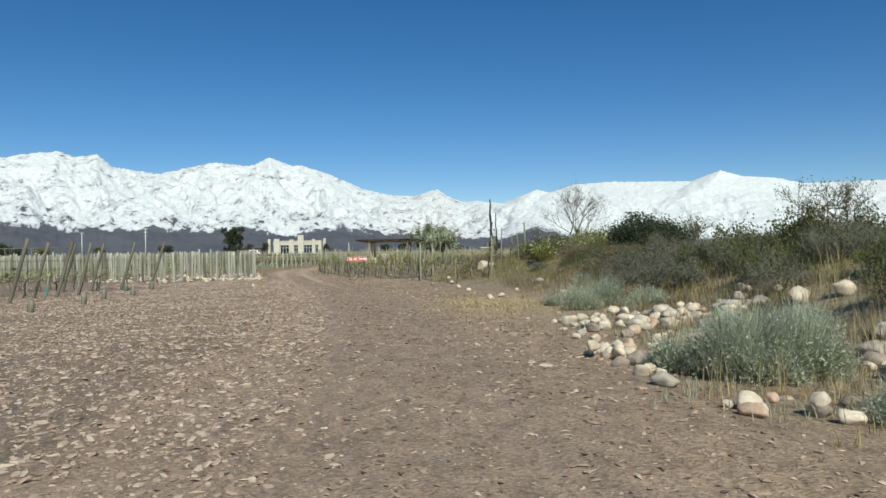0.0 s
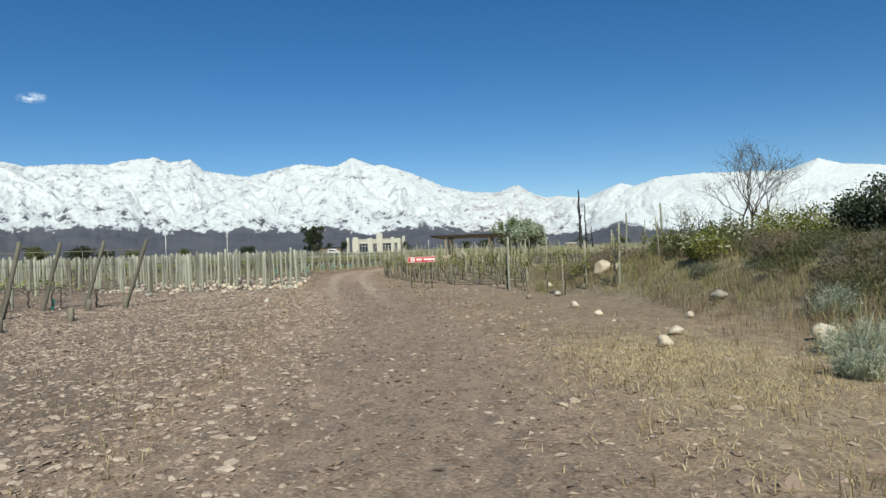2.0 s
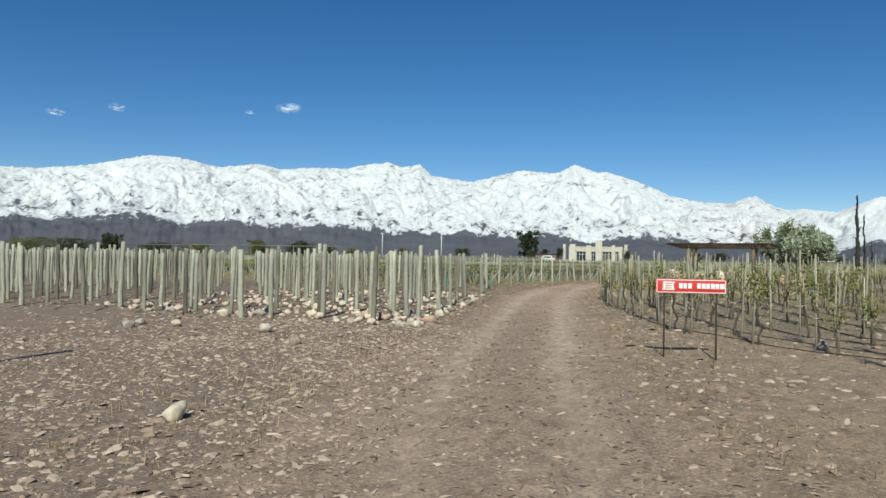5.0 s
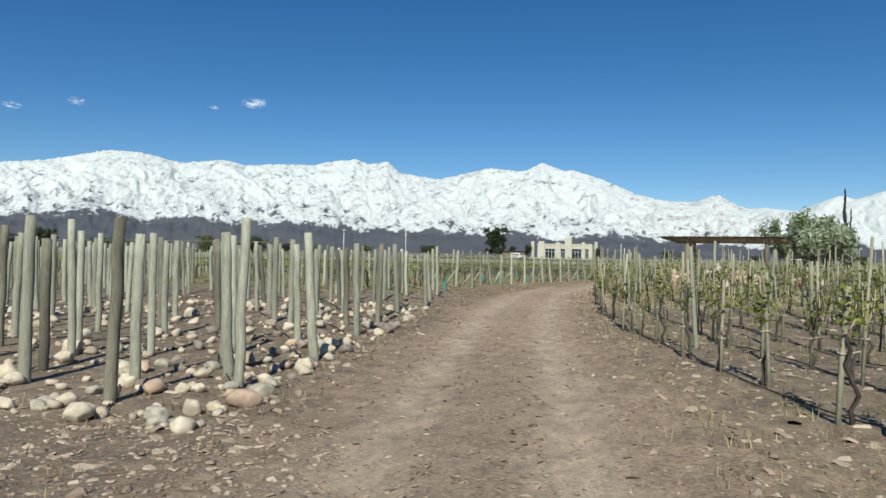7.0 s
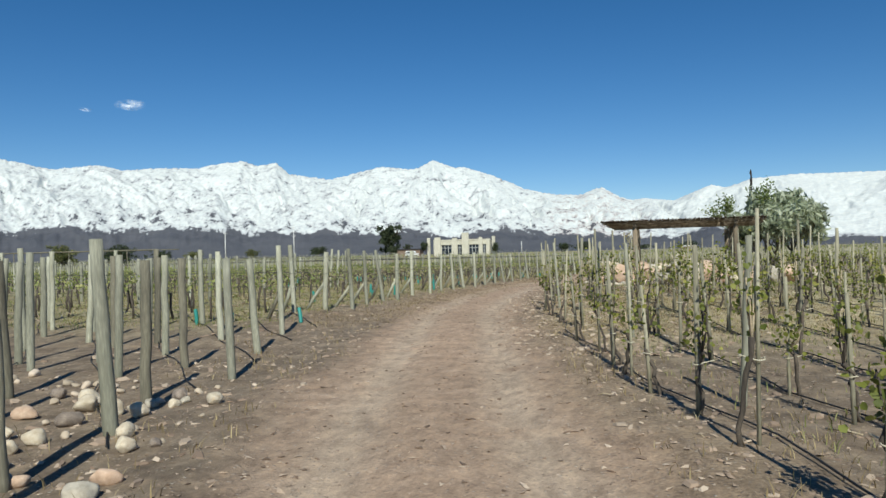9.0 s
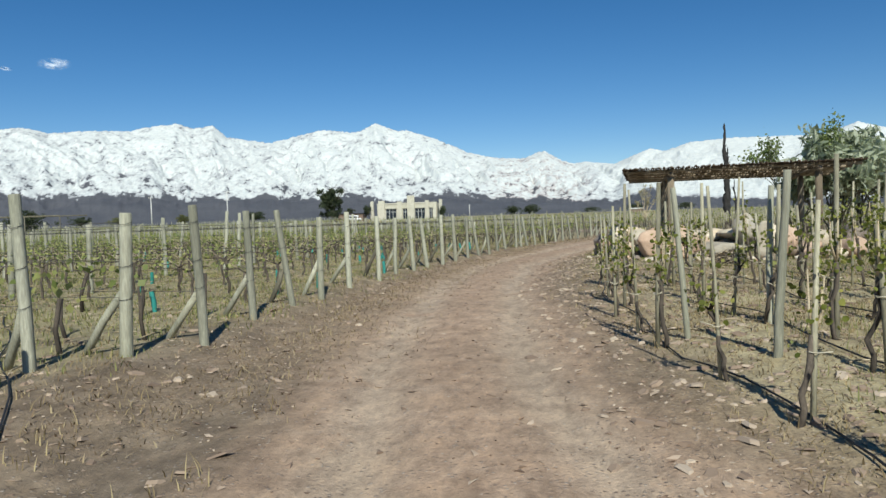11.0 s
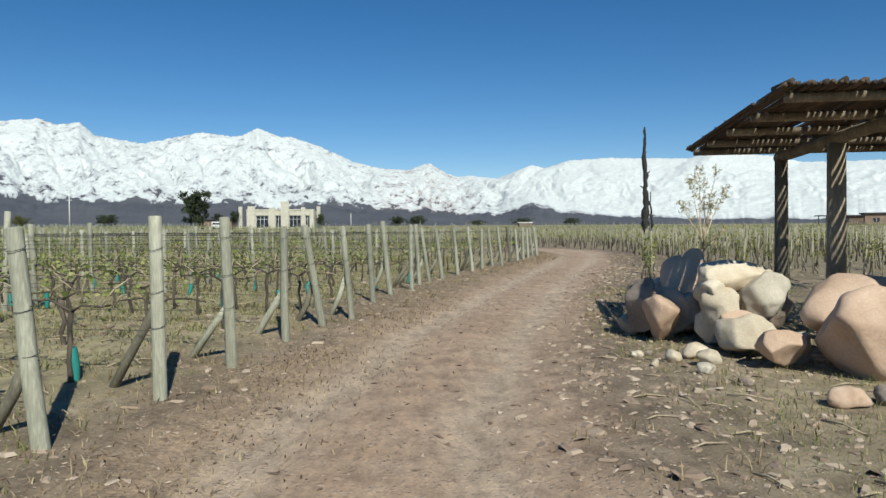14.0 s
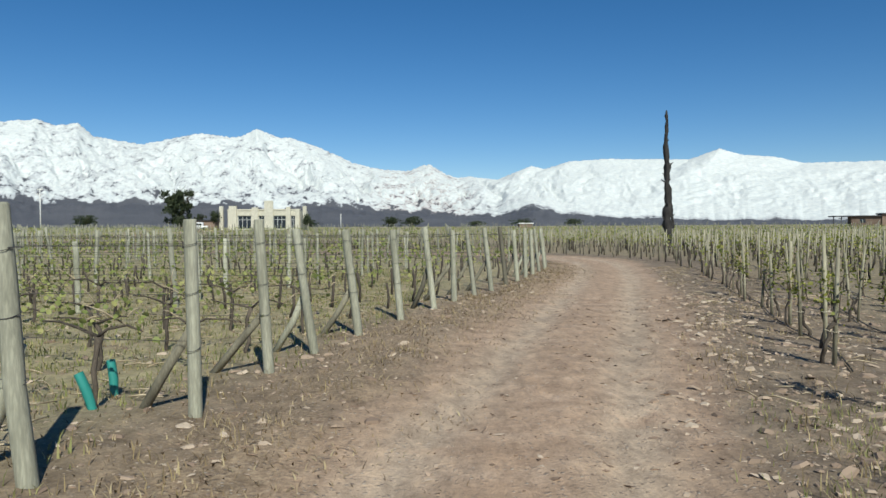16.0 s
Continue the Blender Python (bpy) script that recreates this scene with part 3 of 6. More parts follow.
    small = smooth(0.50, 0.66, fbm(deg * 2.6 - 3.0 * v, v * 8.5 + 1.6 * deg, 4, 87, 0.75))
    seam = smooth(0.66, 0.50, spur2) * smooth(0.45, 0.62, fbm(deg * 2.4, v * 2.4, 3, 89))
    bare = np.clip(0.48 * rocky + 0.40 * small + 0.22 * seam, 0, 0.68)
    low_slope = smooth(2.2, 0.3, above - line) * smooth(0.42, 0.6, fbm(deg * 2.0 + v, v * 3.2, 4, 95)) * (1 - 0.5 * right)
    snow = 0.44 - bare * (1 - 0.78 * right) - 0.35 * low_slope - 0.62 * smooth(0.22, -0.12, above - line)
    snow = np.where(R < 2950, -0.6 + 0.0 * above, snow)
    peaks = smooth(-6.5, -3.5, deg) * smooth(3.5, 1.0, deg)
    n, k = A.shape
    ids = np.arange(n * k).reshape(n, k)
    q = np.stack([ids[:-1, :-1], ids[:-1, 1:], ids[1:, 1:], ids[1:, :-1]], -1).reshape(-1, 4)
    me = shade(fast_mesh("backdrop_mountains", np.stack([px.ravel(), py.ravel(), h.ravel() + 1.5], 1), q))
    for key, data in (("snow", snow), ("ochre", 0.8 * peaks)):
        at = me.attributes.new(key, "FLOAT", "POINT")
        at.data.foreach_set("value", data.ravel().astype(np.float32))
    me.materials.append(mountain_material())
    tagged(new("backdrop_mountains", me), "snow-covered mountain range above dark bare foothills, coloured with blue-grey haze", "mountains", kind="structure")


mountains()


# ---- posts and stakes ----
def rough_post(seed, length, r, sides=9, top=None):
    rng = random.Random(seed)
    bm = bmesh.new()
    n = 6
    pts = [(rng.uniform(-1, 1) * 0.012, rng.uniform(-1, 1) * 0.012, -0.25 + (length + 0.25) * k / n) for k in range(n + 1)]
    tube(bm, pts, [r * (1.08 - 0.16 * k / n + rng.uniform(-0.04, 0.04)) for k in range(n + 1)], sides, True, 0.05, rng)
    return bm


POSTS = [meshed("vineyard_post", rough_post(k, 1.62 + 0.05 * k % 0.2, 0.052 + 0.006 * (k % 3)), M_POST) for k in range(5)]
OLD_POSTS = [meshed("vineyard_post", rough_post(20 + k, 1.66, 0.06), M_POST_DARK) for k in range(2)]
SLIM_POST = arrays(rough_post(40, 1.65, 0.05, 6))
SLIM_STAKE = arrays(tube(bmesh.new(), [(0, 0, -0.2), (0.01, 0, 0.7), (0, 0.01, 1.62)], 0.026, 5))


def leaning(x, y, z, lean_x, lean_y, turn, scale=1.0):
    """An upright pose tipped towards (lean_x, lean_y), degrees."""
    tip = Matrix.Rotation(radians(lean_x), 4, "Y") @ Matrix.Rotation(radians(-lean_y), 4, "X")
    return Matrix.Translation((x, y, z)) @ tip @ Matrix.Rotation(radians(turn), 4, "Z") @ Matrix.Diagonal((1, 1, scale, 1))


# new plantation: bare posts in close rows
rng = random.Random(3)
P0, D, N = np.array((-9.82, 38.09)), np.array((-0.633, 0.774)), np.array((-0.774, -0.633))
spots = []
for i in range(-24, 34):
    s = -30 + (i * 0.618) % 1.0 * 1.7
    while s < 60:
        p = P0 + D * (s + rng.uniform(-0.4, 0.4)) + N * (i * 1.08 + rng.uniform(-0.2, 0.2))
        s += 1.72
        edge = float(np.interp(p[1], [37, 40.5, 43.6, 49, 51.7, 55, 60], [-8.6, -9.0, -10.0, -11.5, -12.0, -13.2, -14.4]))
        if p[0] > edge or p[1] < 37.0 + 0.17 * (p[0] + 9) or p[1] > 57.5 + (-p[0] - 14) * 0.22 or p[0] < -52:
            continue
        spots.append((float(p[0]), float(p[1])))
# the outermost posts beside the track stand where they were set
fixed = [(-9.21, 37.17), (-8.63, 38.33), (-9.04, 40.5), (-9.82, 38.09), (-10.05, 43.61), (-10.89, 46.15), (-11.36, 47.24), (-12.09, 51.68), (-12.32, 50.2), (-11.46, 38.33), (-11.28, 39.88), (-10.47, 42.34)]
spots = [p for p in spots if min(math.hypot(p[0] - q[0], p[1] - q[1]) for q in fixed) > 0.75] + fixed
spots.sort(key=lambda p: math.hypot(p[0] + 6, p[1] - 36))
for x, y in spots[:280]:
    dark = rng.random() < 0.2
    me = rng.choice(OLD_POSTS if dark else POSTS)
    solo("vineyard_post", me, M_POST, "weathered round wooden vineyard post in stony ground" if not dark else "old dark grey wooden vineyard post", "post", "posts of the new plantation",
         m=leaning(x, y, ground_at(x, y), rng.gauss(0, 1.6), rng.gauss(0, 1.6), rng.uniform(0, 360), rng.uniform(0.95, 1.06)))
rest = np.array(spots[280:])
nrng = np.random.default_rng(5)
v, f = scatter([SLIM_POST], np.column_stack([rest, height(rest[:, 0], rest[:, 1])]), np.ones((len(rest), 3)) * nrng.uniform(0.94, 1.05, (len(rest), 1)), nrng, 0.03)
solo("far_vineyard_posts", shade(fast_mesh("far_vineyard_posts", v, f)), M_POST, "distant rows of bare wooden vineyard posts", "posts", kind="stuff")

# leaning end posts and cut stumps of the first block
for x, y, lx, ly, L in ((-10.35, 27.6, 17, 6, 1.03), (-11.4, 27.1, 16, 4, 1.03), (-12.5, 26.7, 15, 3, 1.0), (-13.4, 26.1, 14, 4, 1.0), (-11.5, 23.7, 13, 3, 0.98), (-11.35, 21.8, 15, 5, 1.0),
                        (-12.4, 22.2, 14, 3, 1.0), (-10.95, 18.3, 15, 4, 1.0), (-12.6, 18.6, 14, 2, 1.0), (-10.7, 15.8, 15, 3, 1.0), (-14.4, 22.4, 12, 3, 1.0), (-12.3, 15.9, 13, 2, 1)):
    solo("leaning_post", OLD_POSTS[int(abs(x * 10)) % 2], M_POST_DARK, "old leaning grey wooden end post of a vine row", "post", "leaning end posts", m=leaning(x, y, ground_at(x, y), lx, ly, x * 70, L * 1.28))
STUMP = meshed("post_stump", tube(bmesh.new(), [(0, 0, -0.15), (0, 0.01, 0.2), (0.02, 0, 0.34)], [0.085, 0.08, 0.07], 9, True, 0.08), M_POST_DARK)
for x, y in ((-8.15, 14.6), (-8.25, 17.6), (-8.86, 20.2), (-9.05, 22.9), (-9.95, 26.9), (-10.9, 26.5)):
    solo("post_stump", STUMP, M_POST_DARK, "short dark wooden stump of a cut anchor post", "stump", "post stumps", m=leaning(x, y, ground_at(x, y), 4, 2, x * 99))


# ---- grapevines on stakes ----
def vine_parts(seed, tall):
    """Meshes of one staked vine: stake, trunk, canes, leaves, ties."""
    rng = random.Random(seed)
    g = np.random.default_rng(seed)
    hgt = rng.uniform(1.45, 1.8) if tall else rng.uniform(1.2, 1.5)
    lx, ly = rng.uniform(-0.1, 0.1), rng.uniform(-0.1, 0.1)
    r = rng.choice((0.018, 0.021, 0.026))
    stake = meshed("stake", tube(bmesh.new(), [(0, 0, -0.2), (lx * 0.4, ly * 0.4, hgt * 0.45), (lx, ly, hgt)], [r * 1.1, r, r * 0.85], 7, True, 0.08, rng), M_STAKE)
    bm = bmesh.new()
    th = rng.uniform(0.5, 0.85)
    x0, y0 = rng.uniform(-0.13, 0.13), rng.uniform(-0.13, 0.13)
    pts = [(x0, y0, -0.1)]
    for k in range(1, 7):
        w = k / 6
        pts.append((x0 * (1 - w) + lx * w * 0.6 + rng.uniform(-0.035, 0.035) + 0.03, y0 * (1 - w) + ly * w * 0.6 + rng.uniform(-0.035, 0.035), th * w))
    tube(bm, pts, [0.028, 0.021, 0.023, 0.019, 0.023, 0.02, 0.028], 8, True, 0.3, rng)
    trunk = meshed("trunk", bm, M_BARK)
    bm = bmesh.new()
    heads = []
    top = Vector(pts[-1])
    for k in range(rng.randint(3, 5)):
        a = rng.uniform(0, 6.28)
        L = rng.uniform(0.18, 0.55)
        out = rng.uniform(0.03, 0.11)
        tip = top + Vector((math.cos(a) * out, math.sin(a) * out, L))
        midp = top + Vector((math.cos(a) * out * 0.8, math.sin(a) * out * 0.8, L * 0.4))
        tube(bm, [top, midp, tip], [0.012, 0.009, 0.005], 5, True, 0.1, rng)
        heads += [midp, tip, (midp + tip) / 2]
    canes = meshed("cane", bm, M_CANE if seed % 2 else M_BARK)
    v, f = leaves(FOLD, [h[:] for h in heads], (0.07, 0.07, 0.12), rng.randint(4, 8), 0.045, g, 0.9)
    leaf = fast_mesh("leaves", v, f)
    leaf.materials.append(L_VINE)
    bm = bmesh.new()
    for z in (th * 0.8,):
        t = z / hgt
        c = Vector((lx * t, ly * t, z))
        tube(bm, [c + Vector((math.cos(q) * 0.05, math.sin(q) * 0.05, rng.uniform(-0.01, 0.01))) for q in np.linspace(0, 6.2, 8)] + [c + Vector((0.14, 0.05, 0.03))], 0.005, 4)
    tie = meshed("tie", bm, M_TIE)
    return stake, trunk, canes, leaf, tie


VINES = [vine_parts(100 + k, k < 6) for k in range(10)]


def grapevine(k, x, y, turn, group, scale=1.0):
    ob = thing("grapevine", "grapevine with sparse yellow-green leaves tied to a wooden stake", "grapevine", (x, y, ground_at(x, y)), group, turn)
    ob.scale = (1, 1, scale)
    for name, me, mat in zip(("stake", "trunk", "cane", "leaves", "tie"), VINES[k], (M_STAKE, M_BARK, M_CANE, L_VINE, M_TIE)):
        part(name, me, mat, ob)
    return ob


rng = random.Random(8)
near_vines, far_vines = [], []
known = [(3.93, 28.46), (3.22, 28.24), (2.75, 30.05), (2.15, 32.45), (2.16, 30.76), (1.45, 32.2), (1.66, 33.23), (0.97, 34.4), (0.24, 36.62), (4.7, 27.4), (5.0, 29.6), (5.9, 29.9), (6.1, 28.5), (5.2, 33.4), (4.2, 32.0), (-2.88, 39.41), (-3.35, 41.3), (-3.9, 42.19), (-4.44, 43.42), (-4.99, 45.15), (-5.64, 46.97), (-5.41, 46.63), (-5.83, 47.23),
         (-6.14, 49.02), (-6.45, 50.21), (-6.83, 51.19), (-7.22, 53.23), (-7.79, 57.3), (-8.25, 59.0), (-8.6, 60.2), (-9.0, 62.9), (-8.95, 65.3), (-9.15, 64.5),
         (-7.8, 63.2), (-7.2, 61.5), (-7.2, 69.5), (-9.04, 69.1), (-8.81, 68.3), (-9.1, 66.5), (-4.26, 50.73), (-2.95, 52.11)]
for c in range(0, 24):
    y = 29 + (c * 0.37) % 1.25
    while y < 68.6:
        x = float(along(RIGHT_EDGE, y)) + c * 1.32 + rng.uniform(-0.12, 0.12)
        q = (x, y + rng.uniform(-0.15, 0.15))
        y += 1.22
        if x > 26 or (x > 2.0 and q[1] < 58 + (x - 3) * 0.9):
            continue
        if min(math.hypot(q[0] - k[0], q[1] - k[1]) for k in known) > 0.75:
            near_vines.append(q)
near_vines = known + sorted(near_vines, key=lambda p: p[0] - float(along(RIGHT_EDGE, p[1])))
far_vines = near_vines[225:]
for k, (x, y) in enumerate(near_vines[:225]):
    grapevine(rng.randrange(10), x, y, rng.uniform(0, 360), "staked grapevines", rng.uniform(0.92, 1.08))
for x, y, lx, ly, L in ((-8.57, 62.0, -4, 2, 1.04), (-8.0, 60.7, 3, -2, 1.0), (-7.6, 62.4, 2, 3, 0.98), (-6.0, 50.6, 3, -3, 1.0), (-4.3, 44.6, -4, 2, 1.0), (-3.2, 46.2, 5, 1, 1.0), (-6.9, 56.0, -3, 2, 1.0), (5.5, 31.5, 2, 2, 1.05), (6.7, 31.2, -2, 1, 1.1), (1.49, 31.93, 0, 1, 1.15), (4.78, 27.45, 1, 0, 1.1)):
    solo("vineyard_post", POSTS[int(abs(y * 10)) % 5], M_POST, "weathered wooden post leaning among staked vines", "post", "posts among the staked vines", m=leaning(x, y, ground_at(x, y), lx, ly, x * 77, L) @ Matrix.Diagonal((0.62, 0.62, 1, 1)))
second = []
for c in range(0, 62):
    y = 91.3 + (c * 0.41) % 1.3
    while y < 150:
        x = float(along(FAR_EDGE, y)) + c * 1.35 + rng.uniform(-0.12, 0.12)
        second.append((x, y + rng.uniform(-0.2, 0.2)))
        y += 1.25
second = [p for p in second if math.hypot(p[0] - 12.1, p[1] - 153.4) > 1.5]
second.sort(key=lambda p: math.hypot(p[0] + 8, p[1] - 88))
for x, y in second[:70]:
    grapevine(rng.randrange(10), x, y, rng.uniform(0, 360), "staked grapevines by the bend", rng.uniform(0.72, 0.92))
pool = np.array(far_vines + second[70:])
n = len(pool)
base = np.column_stack([pool, height(pool[:, 0], pool[:, 1])])
g = np.random.default_rng(12)
v, f = scatter([SLIM_STAKE], base, np.ones((n, 3)) * g.uniform(0.6, 0.98, (n, 1)), g, 0.05)
solo("far_vine_stakes", shade(fast_mesh("far_vine_stakes", v, f)), M_STAKE, "distant wooden stakes of the vineyard rows", "stakes", kind="stuff")
TRUNK = arrays(tube(bmesh.new(), [(0.06, 0, -0.1), (0.02, 0.05, 0.3), (0.05, 0, 0.7)], [0.04, 0.032, 0.036], 5))
v, f = scatter([TRUNK], base, np.ones((n, 3)) * g.uniform(0.8, 1.15, (n, 1)), g, 0.06)
solo("far_vine_trunks", shade(fast_mesh("far_vine_trunks", v, f)), M_BARK, "distant dark vine trunks in rows", "grapevines", kind="stuff")
v, f = leaves(LEAF, base + np.array((0, 0, 0.88)), (0.11, 0.11, 0.2), 8, 0.10, g, 0.9)
solo("far_vine_leaves", fast_mesh("far_vine_leaves", v, f), L_VINE, "yellow-green leaves of the distant vines", "foliage", kind="stuff")

# black drip hoses lying along the rows
def hose(points, label="black drip irrigation hose lying on the ground"):
    bm = bmesh.new()
    tube(bm, [(x, y, ground_at(x, y) + 0.02 + 0.02 * value_noise(x * 0.8, y * 0.8, 3)) for x, y in points], 0.009, 6)
    solo("drip_hose", bm, M_HOSE, label, "hose", "drip hoses")


for c in range(9):
    ys = np.arange(30 + c * 0.5, 70, 0.6)
    pts = [(float(along(RIGHT_EDGE, y)) + c * 1.32 + 0.1 + 0.10 * math.sin(y * 1.3 + c), float(y)) for y in ys]
    hose([p for p in pts if not (p[0] > 2.2 and p[1] < 58 + (p[0] - 3) * 0.9)])
for c in range(4):
    hose([(float(along(FAR_EDGE, y)) + c * 1.35 + 0.1 * math.sin(y * 1.1 + c), float(y)) for y in np.arange(91, 118, 0.7)])
for i in range(-9, 12):
    pts = [P0 + D * s + N * (i * 1.08 + 0.14 + 0.05 * math.sin(s * 1.7 + i)) for s in np.arange(-14, 26, 0.6)]
    pts = [(float(p[0]), float(p[1])) for p in pts if p[0] < float(along(ROAD, p[1])) - 2.7 and p[1] > 36.4 + 0.17 * (p[0] + 9)]
    if len(pts) > 3:
        hose(pts)


# ---- trellised block beside the track ----
def end_post(seed, x, y, turn, L=None, lean=None):
    r = random.Random(seed)
    ob = thing("trellis_end_post", "weathered wooden trellis end post with a diagonal brace and wire ties", "post", (x, y, ground_at(x, y)), "trellis end posts", turn)
    rad = r.uniform(0.052, 0.066)
    L = L or r.uniform(1.5, 1.66)
    lean = r.choice((0.03, 0.08, 0.12, 0.18)) if lean is None else lean
    bm = bmesh.new()
    tube(bm, [(0, 0, -0.3), (0, 0.0, 0), (lean * -0.35, r.uniform(-0.02, 0.02), L * 0.35), (lean * -0.74, 0.01, L * 0.72), (-lean * 0.99, 0.01, L - 0.012), (-lean, 0.01, L)], [rad * 1.05, rad * 1.04, rad, rad * 0.97, rad * 0.94, rad * 0.84], 11, True, 0.05, r)
    part("post", bm, M_POST if r.random() < 0.93 else M_POST_DARK, ob)
    if r.random() < 0.78:
        reach, h = r.uniform(0.42, 0.72), r.uniform(0.62, 0.86)
        bm = tube(bmesh.new(), [(-reach - 0.05, 0.10, -0.12), (-reach * 0.5 - 0.03, 0.10, h * 0.5), (-0.05 - lean * 0.45, 0.09, h)], [0.046, 0.044, 0.042], 8, True, 0.08, r)
        part("brace", bm, M_POST_DARK if r.random() < 0.55 else M_POST, ob)
    for z in (0.62, 1.0, 1.4):
        c = Vector((-lean * z / L, 0, z + r.uniform(-0.06, 0.06)))
        part("wire_tie", tube(bmesh.new(), [c + Vector((math.cos(q) * rad * 1.05, math.sin(q) * rad * 1.05, 0.02 * math.sin(q))) for q in np.linspace(0, 6.28, 13)], 0.0028, 4), M_WIRE, ob)
    return ob


# x, y, height, lean of each end post beside the track
END_POSTS = [(-14.5, 58.2, 1.6, .05), (-14.93, 59.8, 1.68, .10), (-14.44, 60.6, 1.5, -.06), (-14.03, 61.5, 1.62, .10), (-14.4, 63.75, 1.6, .07), (-14.45, 65.5, 1.63, .25), (-14.4, 66.9, 1.56, .0),
             (-14.42, 68.9, 1.64, .02), (-14.28, 71.0, 1.58, .02), (-14.35, 73.2, 1.54, -.03), (-14.07, 74.4, 1.6, .11), (-14.0, 76.25, 1.55, .19), (-13.74, 77.75, 1.66, .03), (-13.5, 79.2, 1.66, .07),
             (-13.27, 80.95, 1.52, .02), (-13.0, 82.35, 1.55, .26), (-12.66, 83.3, 1.55, .15), (-12.55, 86.0, 1.58, .09), (-12.3, 87.6, 1.66, .18), (-11.88, 89.3, 1.62, .03), (-11.74, 91.3, 1.68, .10),
             (-11.48, 92.7, 1.6, .25), (-11.1, 94.4, 1.6, .19), (-10.55, 96.2, 1.6, .14)]
END_POSTS += [(float(along(LEFT_EDGE, y)), y, None, None) for y in (97.7, 99.0) + tuple(99.0 + 1.6 * k for k in range(1, 10))]
END_Y = [p[1] for p in END_POSTS]
END_X = [p[0] for p in END_POSTS]
ROW = Vector((-0.985, 0.17, 0))
for k, (x, y, L, lean) in enumerate(END_POSTS):
    end_post(300 + k, x, y, -10 + random.Random(k).uniform(-8, 8), L, lean)
# wires of the nearer rows
for x, y in zip(END_X[:34], END_Y[:34]):
    ob = thing("trellis_wires", "thin steel trellis wires strung along a vine row", "wire", (x, y, ground_at(x, y)), "trellis wires")
    for z in (0.62, 1.0, 1.4):
        bm = tube(bmesh.new(), [(ROW.x * s, ROW.y * s, z - 0.02 * math.sin(s)) for s in np.linspace(0, 26, 9)], 0.0028, 4)
        part("wire", bm, M_WIRE, ob)

FIELD_POSTS, field = [], []
for k, (x, y) in enumerate(zip(END_X, END_Y)):
    for s in np.arange(5.5 + (k % 3) * 0.4, 125, 5.8):
        FIELD_POSTS.append((x + ROW.x * s, y + ROW.y * s))
    for s in np.arange(0.9, 60, 1.15):
        field.append((x + ROW.x * s, y + ROW.y * s, s))
for y in np.arange(116, 246, 2.6):
    x = float(along(LEFT_EDGE, y))
    for s in np.arange(0, 150, 6.5):
        FIELD_POSTS.append((x + ROW.x * s, y + ROW.y * s))
FIELD_POSTS.sort(key=lambda p: math.hypot(p[0] + 12, p[1] - 78))
rng = random.Random(17)
for x, y in FIELD_POSTS[:90]:
    solo("trellis_post", rng.choice(POSTS), M_POST, "slender weathered wooden post within a trellised vine row", "post", "trellis row posts",
         m=leaning(x, y, ground_at(x, y), rng.gauss(0, 2), rng.gauss(0, 2), rng.uniform(0, 360), rng.uniform(0.85, 1.0)))
pool = np.array(FIELD_POSTS[90:])
g = np.random.default_rng(23)
v, f = scatter([SLIM_POST], np.column_stack([pool, height(pool[:, 0], pool[:, 1])]), np.ones((len(pool), 3)) * g.uniform(0.8, 1.03, (len(pool), 1)), g, 0.04)
solo("far_trellis_posts", shade(fast_mesh("far_trellis_posts", v, f)), M_POST, "distant wooden posts of trellised vine rows", "posts", kind="stuff")


def cordon_parts(seed):
    """A low trained vine: trunk, two arms, pruned canes, leaves."""
    rng, g = random.Random(seed), np.random.default_rng(seed)
    bm = bmesh.new()
    th = rng.uniform(0.5, 0.68)
    pts = [(rng.uniform(-0.05, 0.05) * (k > 0), rng.uniform(-0.05, 0.05) * (k > 0), -0.1 + (th + 0.1) * k / 5) for k in range(6)]
    tube(bm, pts, [0.035, 0.026, 0.024, 0.024, 0.024, 0.03], 7, True, 0.18, rng)
    trunk = meshed("trunk", bm, M_BARK)
    bm, heads = bmesh.new(), []
    for sgn in (-1, 1):
        L = rng.uniform(0.35, 0.6)
        arm = [pts[-1]] + [(sgn * L * w, rng.uniform(-0.04, 0.04), th + 0.07 + rng.uniform(-0.03, 0.05)) for w in (0.3, 0.65, 1.0)]
        tube(bm, arm, [0.016, 0.013, 0.011, 0.008], 6, True, 0.15, rng)
        heads += arm[1:]
    arms = meshed("arm", bm, M_BARK)
    canes = []
    for h in heads[:rng.randint(4, 6)]:
        tip = Vector(h) + Vector((rng.uniform(-0.35, 0.35), rng.uniform(-0.16, 0.16), rng.uniform(-0.03, 0.3)))
        canes.append(meshed("cane", tube(bmesh.new(), [h, Vector(h).lerp(tip, 0.5) + Vector((0, 0.02, 0.03)), tip], [0.008, 0.007, 0.004], 4), M_CANE))
    v, f = leaves(FOLD, [(h[0], h[1], h[2] + 0.12) for h in heads], (0.11, 0.09, 0.11), rng.randint(5, 8), 0.05, g, 0.9)
    leaf = fast_mesh("leaves", v, f)
    leaf.materials.append(L_FIELD)
    return trunk, arms, canes, leaf


